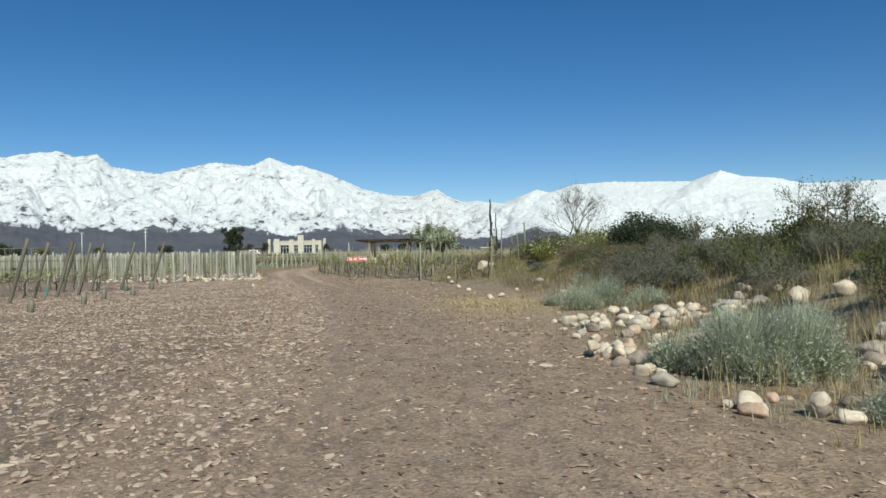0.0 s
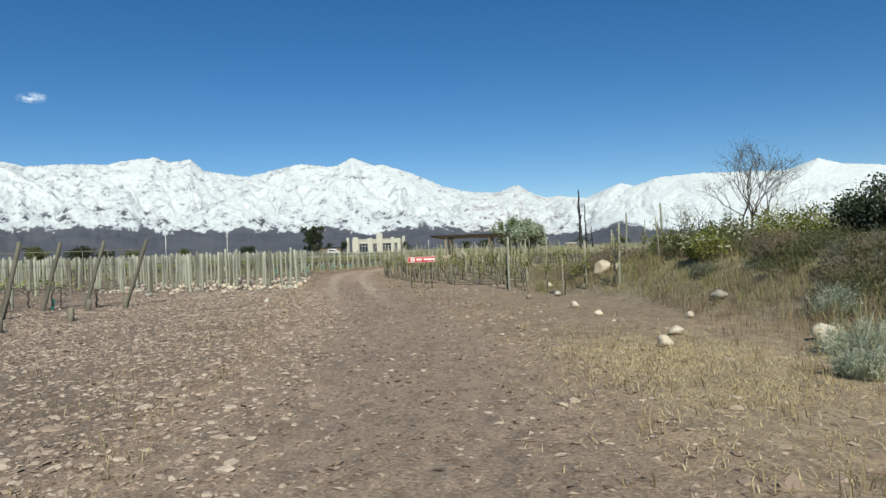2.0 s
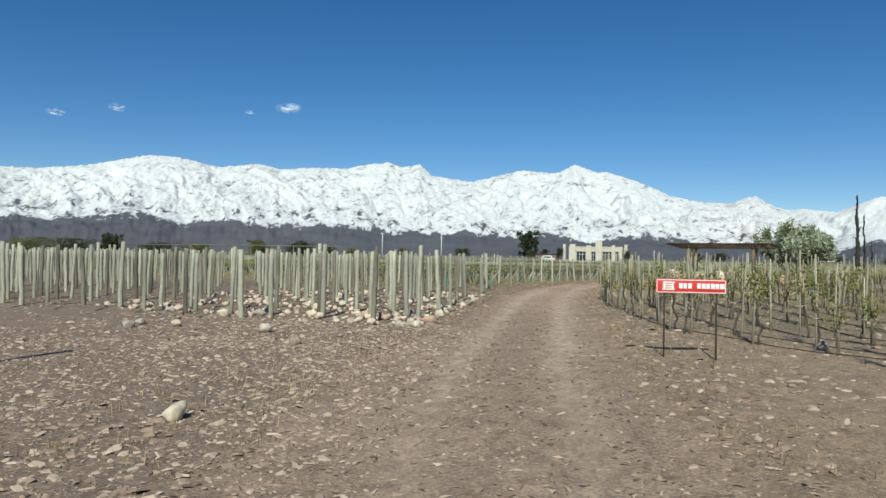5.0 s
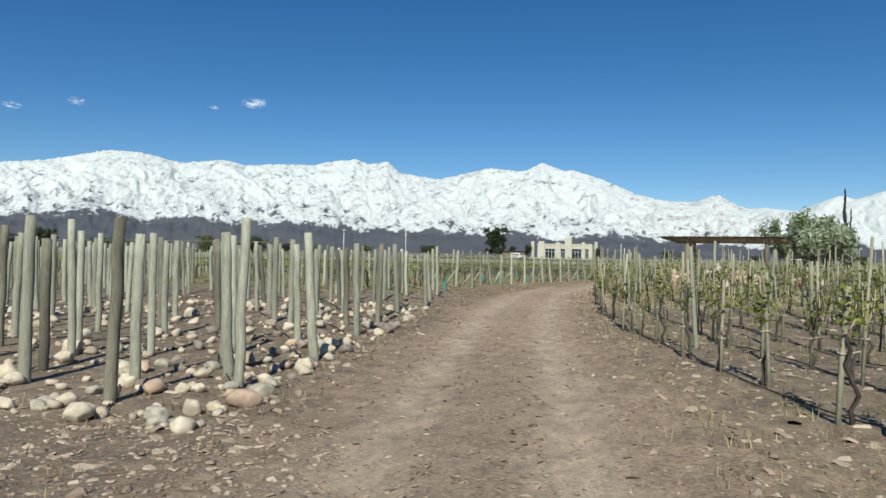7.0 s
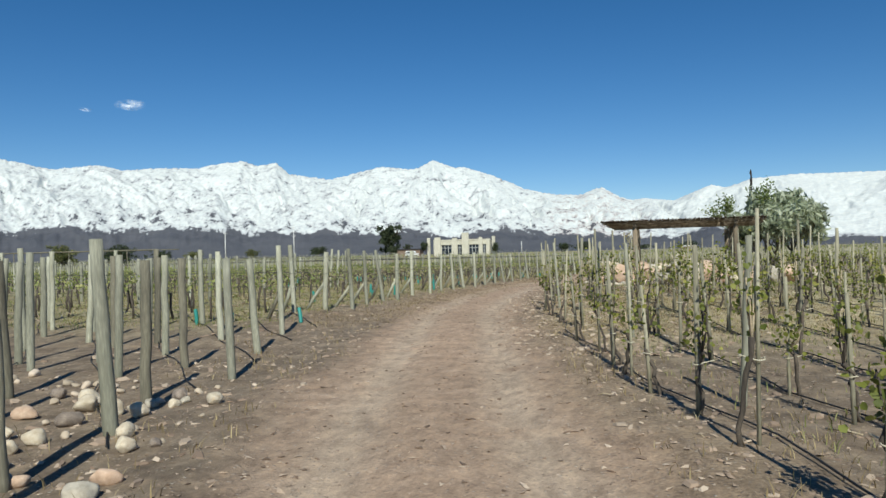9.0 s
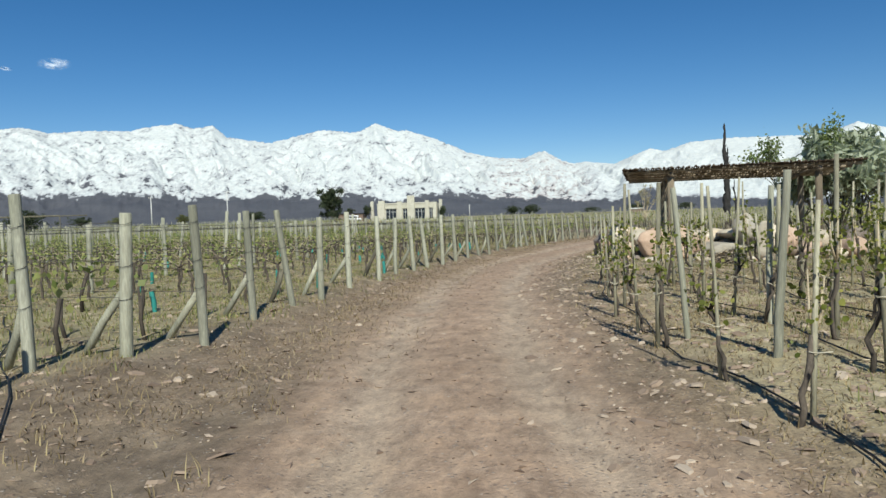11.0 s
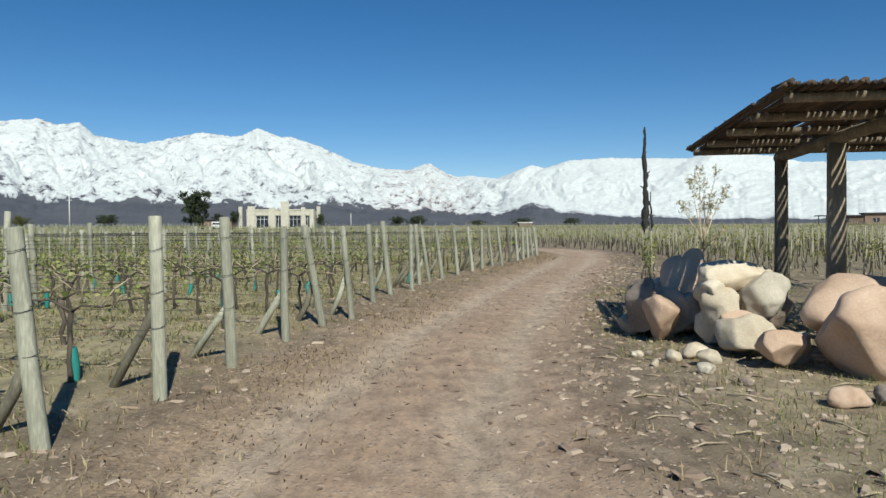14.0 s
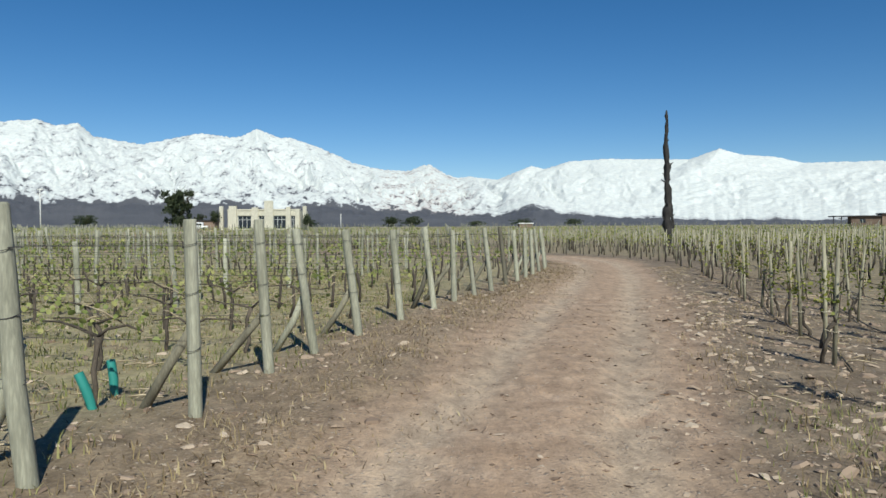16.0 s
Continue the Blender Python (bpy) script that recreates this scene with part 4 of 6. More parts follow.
CORDONS = [cordon_parts(500 + k) for k in range(8)]
TUBE_MESH = meshed("grow_tube", tube(bmesh.new(), [(0, 0, 0.0), (0.01, 0, 0.14), (0, 0.01, 0.28)], [0.04, 0.046, 0.042], 8, False, 0.1), M_TUBE)
field.sort(key=lambda p: math.hypot(p[0] + 12.5, p[1] - 80))
turn_row = math.degrees(math.atan2(ROW.y, ROW.x))
for k, (x, y, s) in enumerate(field[:190]):
    ob = thing("trellised_vine", "low trellised grapevine with gnarled dark trunk and fresh leaves", "grapevine", (x, y, ground_at(x, y)), "trellised grapevines", turn_row + rng.uniform(-5, 5))
    trunk, arms, canes, leaf = CORDONS[rng.randrange(8)]
    for name, me in [("trunk", trunk), ("arm", arms), ("leaves", leaf)] + [("cane", q) for q in canes]:
        part(name, me, M_BARK, ob)
    if rng.random() < 0.15:
        x2, y2 = x + rng.uniform(-0.3, 0.3), y + rng.uniform(-0.1, 0.1)
        z2 = ground_at(x2, y2)
        solo("grow_tube", TUBE_MESH, M_TUBE, "teal plastic grow tube round a young vine shoot", "grow tube", "teal grow tubes", m=leaning(x2, y2, z2 + 0.0, rng.gauss(0, 8), rng.gauss(0, 8), 0, rng.uniform(0.8, 1.2)))
for x, y in ((-12.35, 26.9), (-11.3, 27.2), (-13.2, 24.5), (-15, 56.8), (-16.2, 57.5), (-13.9, 57.9), (-14.9, 68.2), (-15.9, 68.5), (-14.6, 72.9), (-16.4, 64.5), (-15.3, 76.0), (-13.6, 84.6), (-13.9, 86.2), (-12.9, 90.1)):
    solo("grow_tube", TUBE_MESH, M_TUBE, "teal plastic grow tube round a young vine shoot", "grow tube", "teal grow tubes", m=leaning(x, y, ground_at(x, y), rng.gauss(0, 6), rng.gauss(0, 6), 0, 1.2))
for row, (x0, y0) in enumerate(((-10.6, 27.6), (-11.6, 26.7), (-11.8, 23.7), (-11.7, 21.8), (-11.3, 18.3), (-11.0, 15.8))):
    ob = thing("trellis_wires", "thin steel trellis wires strung along a vine row", "wire", (x0, y0, ground_at(x0, y0)), "trellis wires")
    for z in (0.62, 1.0, 1.35):
        part("wire", tube(bmesh.new(), [(-q, 0.06 * q, z - 0.02 * math.sin(q)) for q in np.linspace(0, 18, 7)], 0.0028, 4), M_WIRE, ob)
    for k in range(9):
        x, y = x0 - 0.7 - 1.25 * k + rng.uniform(-0.15, 0.15), y0 + 0.06 * (0.7 + 1.25 * k)
        ob = thing("trellised_vine", "low trellised grapevine with gnarled dark trunk and fresh leaves", "grapevine", (x, y, ground_at(x, y)), "first block grapevines", 180 + rng.uniform(-5, 5))
        trunk, arms, canes, leaf = CORDONS[rng.randrange(8)]
        for name, me in [("trunk", trunk), ("arm", arms), ("leaves", leaf)] + [("cane", q) for q in canes]:
            part(name, me, M_BARK, ob)
        if k % 3 == 2:
            solo("trellis_post", rng.choice(POSTS), M_POST, "slender weathered wooden post within a trellised vine row", "post", "first block row posts", m=leaning(x - 0.6, y, ground_at(x - 0.6, y), rng.gauss(0, 3), rng.gauss(0, 3), 0, 0.95))
pool = np.array([(p[0], p[1]) for p in field[190:]])
base = np.column_stack([pool, height(pool[:, 0], pool[:, 1])])
n = len(base)
v, f = scatter([TRUNK], base, np.ones((n, 3)) * g.uniform(0.7, 0.95, (n, 1)), g, 0.08)
solo("field_vine_trunks", shade(fast_mesh("field_vine_trunks", v, f)), M_BARK, "dark trunks of distant trellised vines", "grapevines", kind="stuff")
side = np.repeat(base, 3, 0) + np.outer(np.tile([-0.4, 0, 0.4], n), (ROW.x, ROW.y, 0))
v, f = leaves(LEAF, side + np.array((0, 0, 0.72)), (0.16, 0.12, 0.12), 5, 0.088, g, 0.9)
solo("field_vine_leaves", fast_mesh("field_vine_leaves", v, f), L_FIELD, "fresh leaves of distant trellised vines", "foliage", kind="stuff")
# far field: leafy strips to the house
pts = []
for y in np.arange(60, 250, 2.4):
    x = float(along(LEFT_EDGE, y))
    s = np.arange(60 if y < 114 else 1, 165, 1.6)
    pts.append(np.column_stack([x + ROW.x * s, y + ROW.y * s]))
for y in np.arange(150, 230, 2.6):
    s = np.arange(1, 150, 1.6)
    pts.append(np.column_stack([float(along(FAR_EDGE, y)) + s, y + 0 * s]))
for y in np.arange(2, 60, 2.2):
    s = np.arange(0, 90, 1.6)
    pts.append(np.column_stack([-15 - s - (38 if y > 31 else 0), y + s * 0.05]))
pts = np.concatenate(pts)
pts = pts[~((pts[:, 0] > -64) & (pts[:, 0] < -40) & (pts[:, 1] > 250))]
base = np.column_stack([pts, height(pts[:, 0], pts[:, 1]) + 0.7])
v, f = leaves(LEAF, base, (0.5, 0.3, 0.16), 6, 0.20, g, 0.9)
solo("far_field_foliage", fast_mesh("far_field_foliage", v, f), L_FIELD, "low green vine foliage of the far fields", "foliage", kind="stuff")
some = pts[::4]
v, f = scatter([SLIM_POST], np.column_stack([some, height(some[:, 0], some[:, 1])]), np.ones((len(some), 3)) * g.uniform(0.8, 1.03, (len(some), 1)), g, 0.04)
solo("far_field_posts", shade(fast_mesh("far_field_posts", v, f)), M_POST, "rows of distant pale vineyard posts", "posts", kind="stuff")


# ---- shelter with a reed roof ----
def shelter():
    ob = thing("reed_shelter", "open shelter of log posts with a dark reed roof", "shelter", (0, 0, 0))
    r = random.Random(4)
    corner, du, dv = Vector((-7.66, 78.60, 0)), Vector((0.9925, -0.122, 0)), Vector((0.122, 0.9925, 0))
    tilt = 0.034
    at = lambda u, w, z: corner + du * u + dv * w + Vector((0, 0, z + 0.05 - tilt * w))
    lenu, lenv, zr = 7.1, 4.4, 2.83
    for u, w, rad in ((1.46, 0.27, 0.12), (1.38, 2.25, 0.12), (1.27, 4.0, 0.10), (5.9, 0.3, 0.11), (5.75, 2.35, 0.11), (5.57, 4.05, 0.11)):
        p = at(u, w, 0)
        z0 = ground_at(p.x, p.y)
        part("post", tube(bmesh.new(), [(p.x, p.y, z0 - 0.2), (p.x + 0.01, p.y, z0 + 1.3), (p.x, p.y + 0.01, zr - 0.1 - tilt * w)], [rad * 1.05, rad, rad * 0.95], 12, True, 0.03, r), M_LOG, ob)
    for u in (1.47, 5.9):
        part("beam", tube(bmesh.new(), [at(u, 0.02, zr - 0.09), at(u - 0.09, 2.2, zr - 0.08), at(u - 0.2, 4.15, zr - 0.09)], 0.078, 10, True, 0.04, r), M_LOG, ob)
    for w in (0.12, 1.25, 2.3, 3.35, 4.28):
        part("purlin", tube(bmesh.new(), [at(0.02, w, zr + 0.03), at(lenu / 2, w, zr + 0.05), at(lenu - 0.02, w, zr + 0.03)], 0.05, 8, True, 0.06, r), M_LOG, ob)
    # reeds laid front to back, with chinks that let the light through
    reed = meshed("reed", tube(bmesh.new(), [(0, -0.5, 0), (0.004, 0, 0.002), (0, 0.5, 0)], [0.026, 0.026, 0.023], 6, True, 0.15, r), M_REED)
    u = -0.06
    while u < lenu + 0.06:
        split, gap = r.uniform(0.6, lenv - 0.6), r.choice((0.0, 0.15, 0.45, 0.9))
        for w0, w1 in ((-0.12 - r.uniform(0, 0.1), split), (split + gap, lenv + r.uniform(0.03, 0.14))):
            mid = at(u, (w0 + w1) / 2, zr + 0.105 + r.uniform(-0.006, 0.012))
            o = part("reed", reed, M_REED, ob)
            o.matrix_world = Matrix.Translation(mid) @ Matrix.Rotation(math.atan2(dv.y, dv.x) - math.pi / 2 + r.gauss(0, 0.004), 4, "Z") @ Matrix.Rotation(-tilt, 4, "X") @ Matrix.Diagonal((1, w1 - w0, 1, 1))
        u += r.choice((0.042, 0.044, 0.047, 0.050, 0.066, 0.074))
    # loose fringe along the four edges
    for _ in range(110):
        edge = r.random()
        if edge < 0.34:
            u, w, dx = r.uniform(0, lenu), -0.08, dv * -1
        elif edge < 0.68:
            u, w, dx = r.uniform(0, lenu), lenv + 0.06, dv
        elif edge < 0.86:
            u, w, dx = -0.05, r.uniform(0, lenv), du * -1
        else:
            u, w, dx = lenu + 0.1, r.uniform(0, lenv), du
        p = at(u, w, zr + 0.12)
        tip = p + dx * r.uniform(0.01, 0.05) + Vector((r.uniform(-0.03, 0.03), 0, r.uniform(-0.10, 0.02)))
        part("fringe_reed", tube(bmesh.new(), [p - dx * 0.3 + Vector((0, 0, 0.02)), p, tip], [0.012, 0.012, 0.006], 4), M_REED, ob)
    for u in np.arange(-0.05, lenu, 0.19):
        part("reed_end", tube(bmesh.new(), [at(u + r.uniform(-0.05, 0.05), -0.17, zr + 0.13 + r.uniform(-0.015, 0.015)), at(u, 0.25, zr + 0.15)], [0.034, 0.026], 7, True, 0.2, r), M_REED, ob)


shelter()


# ---- rocks ----
def boulder(seed, sx, sy, sz, detail=3, angular=0.5):
    """A worn block: a ball cut by many planes, then weathered."""
    r = random.Random(seed)
    bm = bmesh.new()
    bmesh.ops.create_icosphere(bm, subdivisions=detail, radius=1)
    planes = [(Vector((r.gauss(0, 1), r.gauss(0, 1), r.gauss(0, 0.9))).normalized(), r.uniform(0.54, 0.90)) for _ in range(14)]
    o = Vector((seed * 3.7, seed * 1.3, 0))
    for v in bm.verts:
        p = v.co * (1 + 0.18 * noise.noise(v.co * 0.9 + o))
        for n, d in planes:
            k = p.dot(n) - d
            if k > 0:
                p -= n * k * (0.86 + 0.08 * angular)
        p *= 1.04 * (1 + 0.13 * noise.noise(p * 1.4 + o) + 0.045 * noise.noise(p * 3.6 + o) + 0.016 * noise.noise(p * 9 + o))
        v.co = Vector((p.x * sx, p.y * sy, p.z * sz))
    return bm


def place_rock(name, seed, x, y, z, sx, sy, sz, mat, label, group="", turn=0, tip=0, detail=4):
    return solo(name, boulder(seed, sx, sy, sz, detail), mat, label, "rock", group, m=pose(x, y, z, tip, tip * 0.5, turn))


BIG = "boulder in a loose rock pile by the shelter"
# x, y, bottom, half sizes, material, turn
HEAP_END = [(-8.3, 80.7, 0, .26, .42, .46, "p"), (-8.15, 80.1, 0, .34, .3, .3, "g"), (-7.95, 80.5, .2, .42, .4, .46, "p"), (-8.45, 80.0, 0, .2, .2, .16, "p"), (-8.05, 79.3, 0, .24, .26, .24, "c"), (-8.0, 79.4, .42, .52, .32, .18, "c"), (-8.0, 78.65, 0, .37, .3, .23, "c"),
        (-7.6, 79.25, .34, .33, .3, .27, "g"), (-7.7, 78.2, 0, .2, .22, .18, "g"), (-7.95, 78.95, .1, .28, .2, .2, "p")]
HEAP_MIDDLE = [(-7.35, 77.45, 0, .54, .5, .42, "p"), (-7.1, 78.3, .2, .5, .4, .4, "p"), (-6.8, 77.3, 0, .3, .32, .33, "p"),
        (-6.5, 77.45, .45, .46, .36, .26, "p"), (-6.65, 76.75, 0, .36, .24, .2, "p"), (-6.2, 76.95, .12, .42, .34, .3, "p"), (-6.1, 77.7, .1, .5, .4, .4, "g"), (-6.15, 76.35, 0, .27, .2, .12, "c"), (-6.9, 76.8, 0, .2, .18, .12, "c"),
        (-5.4, 76.5, 0, .73, .42, .3, "g"), (-5.5, 77.4, .5, .5, .42, .2, "c"), (-4.85, 77.2, .52, .6, .45, .19, "c"), (-5.1, 77.5, 0, .7, .45, .33, "d"), (-5.85, 77.2, .42, .3, .25, .18, "c"), (-4.72, 76.45, .3, .46, .42, .56, "g")]
HEAP_LOW = [(-3.5, 76.4, .1, .42, .4, .42, "p"), (-4.08, 75.85, 0, .38, .36, .60, "c"), (-3.2, 76.9, .2, .44, .4, .46, "p"), (-2.75, 76.1, 0, .36, .34, .33, "p"), (-2.3, 76.6, .15, .5, .4, .4, "c"), (-2.2, 75.7, 0, .34, .3, .22, "c"), (-1.6, 76.0, 0, .46, .4, .36, "p"),
        (-1.3, 76.8, .2, .5, .45, .45, "d"), (-0.7, 75.8, 0, .5, .42, .4, "g"), (0.0, 76.1, 0, .5, .5, .48, "p"), (0.8, 75.8, 0, .5, .45, .4, "c"), (-7.3, 80.2, 0, .5, .5, .36, "d"), (-6.6, 78.4, 0, .45, .45, .3, "g"), (-3.0, 77.5, 0, .6, .5, .4, "d")]
HEAP_BACK = [(-8.0, 81.5, 0, .4, .42, .45, "p"), (-7.7, 82.1, 0, .45, .42, .44, "p"), (-7.8, 81.75, .36, .38, .36, .26, "g"), (-8.15, 82.5, 0, .42, .5, .52, "p"), (-8.5, 82.0, 0, .22, .25, .2, "g")]
MATS = {"p": (M_ROCK_PINK, "smooth pinkish"), "g": (M_ROCK_GREY, "pale grey"), "c": (M_ROCK_CREAM, "cream-coloured"), "d": (M_ROCK_DARK, "dark brown-grey")}
for k, (x, y, b, sx, sy, sz, c) in enumerate(HEAP_END + HEAP_MIDDLE + HEAP_LOW + HEAP_BACK):
    far = 1 + 0.125 * float(smooth(-3.5, -6.0, x)) * (y < 80.6)
    x, y, b, sx, sy, sz = -11.21 + (x + 11.21) * far, 70.3 + (y - 70.3) * far, b * far, sx * far, sy * far, sz * far
    if far == 1 and x < -7:
        x, y, b, sx, sy, sz = x + 0.1, 81.0 + (y - 80.6) * 0.55, b * 0.8, sx * 0.9, sy * 0.9, sz * 0.86
    place_rock("boulder", 40 + k, x, y, ground_at(x, y) + b + sz * 0.86, sx, sy, sz, MATS[c][0], f"{MATS[c][1]} {BIG}", "rock pile boulders", k * 47, (k * 31) % 17 - 8)
def brushwood(x, y, wide, tall):
    r = random.Random(63)
    ob = thing("brushwood_heap", "low heap of dry brown pruned brushwood before the rocks", "brushwood", (x, y, ground_at(x, y) - 0.02))
    for _ in range(3):
        bm = bmesh.new()
        for _ in range(70):
            a, out = r.uniform(0, 6.283), wide * math.sqrt(r.random())
            p = Vector((math.cos(a) * out, math.sin(a) * out * 0.6, tall * (1 - (out / wide) ** 2) * r.uniform(0.05, 1.0)))
            d = Vector((r.gauss(0, 1), r.gauss(0, 1), r.gauss(0, 0.45))).normalized() * r.uniform(0.15, 0.4)
            q = p + d
            q.z = max(q.z, 0.0)
            tube(bm, [p - d * 0.5, p + Vector((0, 0, 0.03)), q], [0.007, 0.006, 0.003], 4, False)
        part("twig_tangle", bm, M_BARK if r.random() < 0.4 else M_CANE, ob)


brushwood(-5.5, 74.0, 0.55, 0.4)
rng = random.Random(6)
COBBLES = [meshed("stone", boulder(200 + k, 1, rng.uniform(0.6, 0.95), rng.uniform(0.5, 0.75), 3, -1.4), (M_ROCK_CREAM, M_ROCK_GREY, M_ROCK_CREAM, M_ROCK_DARK, M_ROCK_PINK)[k % 5]) for k in range(9)]


def cobble(x, y, s, label, group, k=None, sink=0.1, lift=0.0):
    k = rng.randrange(9) if k is None else k
    return solo("stone", COBBLES[k], M_ROCK_CREAM, label, "stone", group,
                m=Matrix.Translation((x, y, ground_at(x, y) + s * 0.5 * (1 - sink) + lift)) @ Matrix.Rotation(rng.uniform(0, 6.28), 4, "Z") @ Matrix.Rotation(rng.gauss(0, 0.2), 4, "X") @ Matrix.Scale(s, 4))


for _ in range(34):
    t = rng.random()
    x = float(np.interp(t, [0, 0.15, 0.35, 0.5, 1], [-8.6, -8.45, -7.9, -6.8, -3.0]))
    y = float(np.interp(t, [0, 0.15, 0.35, 0.5, 1], [80.3, 78.6, 77.0, 76.15, 75.6]))
    cobble(x + rng.gauss(0, 0.2), y + rng.gauss(0, 0.18), rng.uniform(0.06, 0.17), "small rounded stone at the foot of the rock pile", "rock pile stones")
# cobbles of the new plantation
field_stones = []
for _ in range(620):
    y = 36.5 + 15 * rng.random() ** 1.3
    field_stones.append((float(along(ROAD, y)) - 2.3 - 10 * rng.random() ** 1.4, y, rng.choice((0.05, 0.06, 0.07, 0.08, 0.1, 0.12, 0.15)) * rng.uniform(0.8, 1.15)))
field_stones.sort(key=lambda q: -q[2] / (1 + abs(q[0] - float(along(ROAD, q[1])))))
for x, y, s in field_stones[:150]:
    cobble(x, y, s, "rounded river cobble lying between vineyard posts", "field cobbles")
rest = np.array(field_stones[150:])
gg = np.random.default_rng(77)
v, f = scatter([arrays(boulder(230 + k, 1, 0.8, 0.6, 2)) for k in range(5)], np.column_stack([rest[:, :2], height(rest[:, 0], rest[:, 1]) + rest[:, 2] * 0.35]), np.repeat(rest[:, 2:], 3, 1), gg, 0.2)
solo("field_cobbles", shade(fast_mesh("field_cobbles", v, f)), L_COBBLE, "rounded river cobbles scattered among the posts", "stones", kind="stuff")
# rocks along the verge by the bank
BANKSIDE = [(7.27, 8.9, .20), (6.36, 9.4, .17), (6.92, 9.4, .18), (7.6, 9.3, .2), (8.1, 9.0, .26), (8.6, 8.7, .24), (6.75, 8.2, .2), (7.3, 7.9, .26), (6.2, 8.3, .22), (5.34, 8.4, .13), (5.55, 8.75, .15), (5.8, 9.3, .2), (5.5, 9.6, .14),
            (5.25, 8.95, .1), (6.0, 7.6, .17), (6.5, 7.3, .12), (5.75, 7.1, .13), (4.78, 5.1, .12), (5.0, 5.4, .1), (5.3, 4.4, .2), (4.95, 4.1, .13), (5.15, 5.0, .12), (5.6, 3.6, .2), (5.05, 2.7, .15), (5.0, 3.3, .13), (5.5, 1.5, .1),
            (5.9, 1.3, .11), (6.3, 1.6, .1), (7.7, 3.6, .24), (8.0, 4.2, .28), (7.5, 2.9, .26), (7.2, 2.2, .22), (7.9, 2.7, .3), (8.4, 3.4, .3), (7.4, 4.7, .18), (7.0, 5.8, .16), (6.6, 6.3, .2), (6.1, 6.5, .15), (7.8, 5.2, .2), (8.5, 4.8, .25),
            (5.35, 7.9, .16), (5.1, 7.5, .13), (4.9, 6.9, .1), (5.6, 8.2, .12), (6.9, 10.2, .14), (6.2, 10.6, .12), (5.6, 10.2, .1), (8.9, 7.9, .3), (9.3, 7.2, .26), (8.2, 7.4, .2), (7.0, 7.2, .16)]
for x, y, s in BANKSIDE:
    cobble(x, y, s * (0.95 if x < 7 else 0.8), "pale rounded rock on the grassy verge", "verge rocks")
for cx, cy, sx, sy, n in ((5.6, 8.6, 0.45, 0.6, 20), (6.9, 8.8, 0.7, 0.45, 22), (5.3, 5.0, 0.3, 0.7, 28), (7.7, 3.2, 0.4, 0.9, 18), (5.7, 1.6, 0.5, 0.25, 6)):
    for _ in range(n):
        ob = cobble(rng.gauss(cx, sx), rng.gauss(cy, sy), rng.uniform(0.06, 0.15), "pale rounded rock on the grassy verge", "verge rocks", rng.choice((0, 2, 4, 5, 7, 1)), 0.1, rng.choice((0, 0, 0.08)))
for _ in range(46):
    x, y = rng.gauss(7.4, 0.75), rng.gauss(9.5, 0.45)
    cobble(x, y, rng.uniform(0.09, 0.2), "pale rounded rock on the grassy verge", "verge rocks", rng.choice((0, 2, 4, 5, 7, 1)), 0.1, rng.choice((0, 0.05, 0.14, 0.22)) * max(0.0, 1 - abs(x - 7.5)))
for x, y, s in ((4.53, 18.0, .13), (4.09, 16.5, .14), (6.21, 22.1, .2), (3.27, 23.5, .13), (3.04, 28.0, .16), (6.3, 16.8, .2), (-5.66, 27.3, .15), (-10.0, 34.2, .16), (-12.8, 33.4, .17), (0.05, 37.4, .14), (2.2, 27.2, .12), (3.6, 21, .1),
                (-13.0, 33.9, .14), (-12.2, 34.1, .12), (-8.3, 32.8, .12), (5.2, 20.2, .12), (2.9, 32.8, .17), (3.3, 32.5, .14)):
    cobble(x, y, s, "pale stone lying beside the dirt track", "roadside stones")
for k, (x, y, z, sx, sy, sz, c, turn) in enumerate(((-7.4, 80.5, 0.86, .6, .38, .2, "c", 8), (-7.72, 80.2, 0.5, .28, .3, .25, "c", 40), (-7.62, 78.85, 0.25, .32, .27, .24, "p", 70), (-8.36, 81.35, 0.45, .2, .34, .46, "d", 15))):
    place_rock("boulder", 140 + k, x, y, ground_at(x, y) + z, sx, sy, sz, MATS[c][0], f"{MATS[c][1]} {BIG}", "rock pile boulders", turn, 5)
place_rock("boulder", 91, 4.5, 29.7, ground_at(4.5, 29.7) + 0.17, .27, .25, .30, M_ROCK_CREAM, "cream boulder with an orange face among dry grass", turn=20)
place_rock("boulder", 92, 4.92, 29.6, ground_at(4.92, 29.6) + 0.08, .1, .12, .12, M_ROCK_CREAM, "small cream boulder beside a larger one", turn=60)

# loose stones and gravel
g = np.random.default_rng(31)


def strew(name, count, xs, ys, low, high, mat, label, keep, forms=PEBBLES):
    n = int(count)
    x, y = g.uniform(*xs, n * 3), g.uniform(*ys, n * 3)
    ok = np.where(keep(x, y) > g.uniform(0, 1, n * 3))[0][:n]
    x, y = x[ok], y[ok]
    s = low * (high / low) ** (g.uniform(0, 1, len(x)) ** 2.0)
    v, f = scatter(forms, np.column_stack([x, y, height(x, y) + s * 0.10]), np.column_stack([s * g.uniform(0.9, 1.9, len(x)), s * g.uniform(0.7, 1.2, len(x)), s * g.uniform(0.22, 0.55, len(x))]), g, 0.22)
    solo(name, shade(fast_mesh(name, v, f), False), mat, label, "stones", kind="stuff")


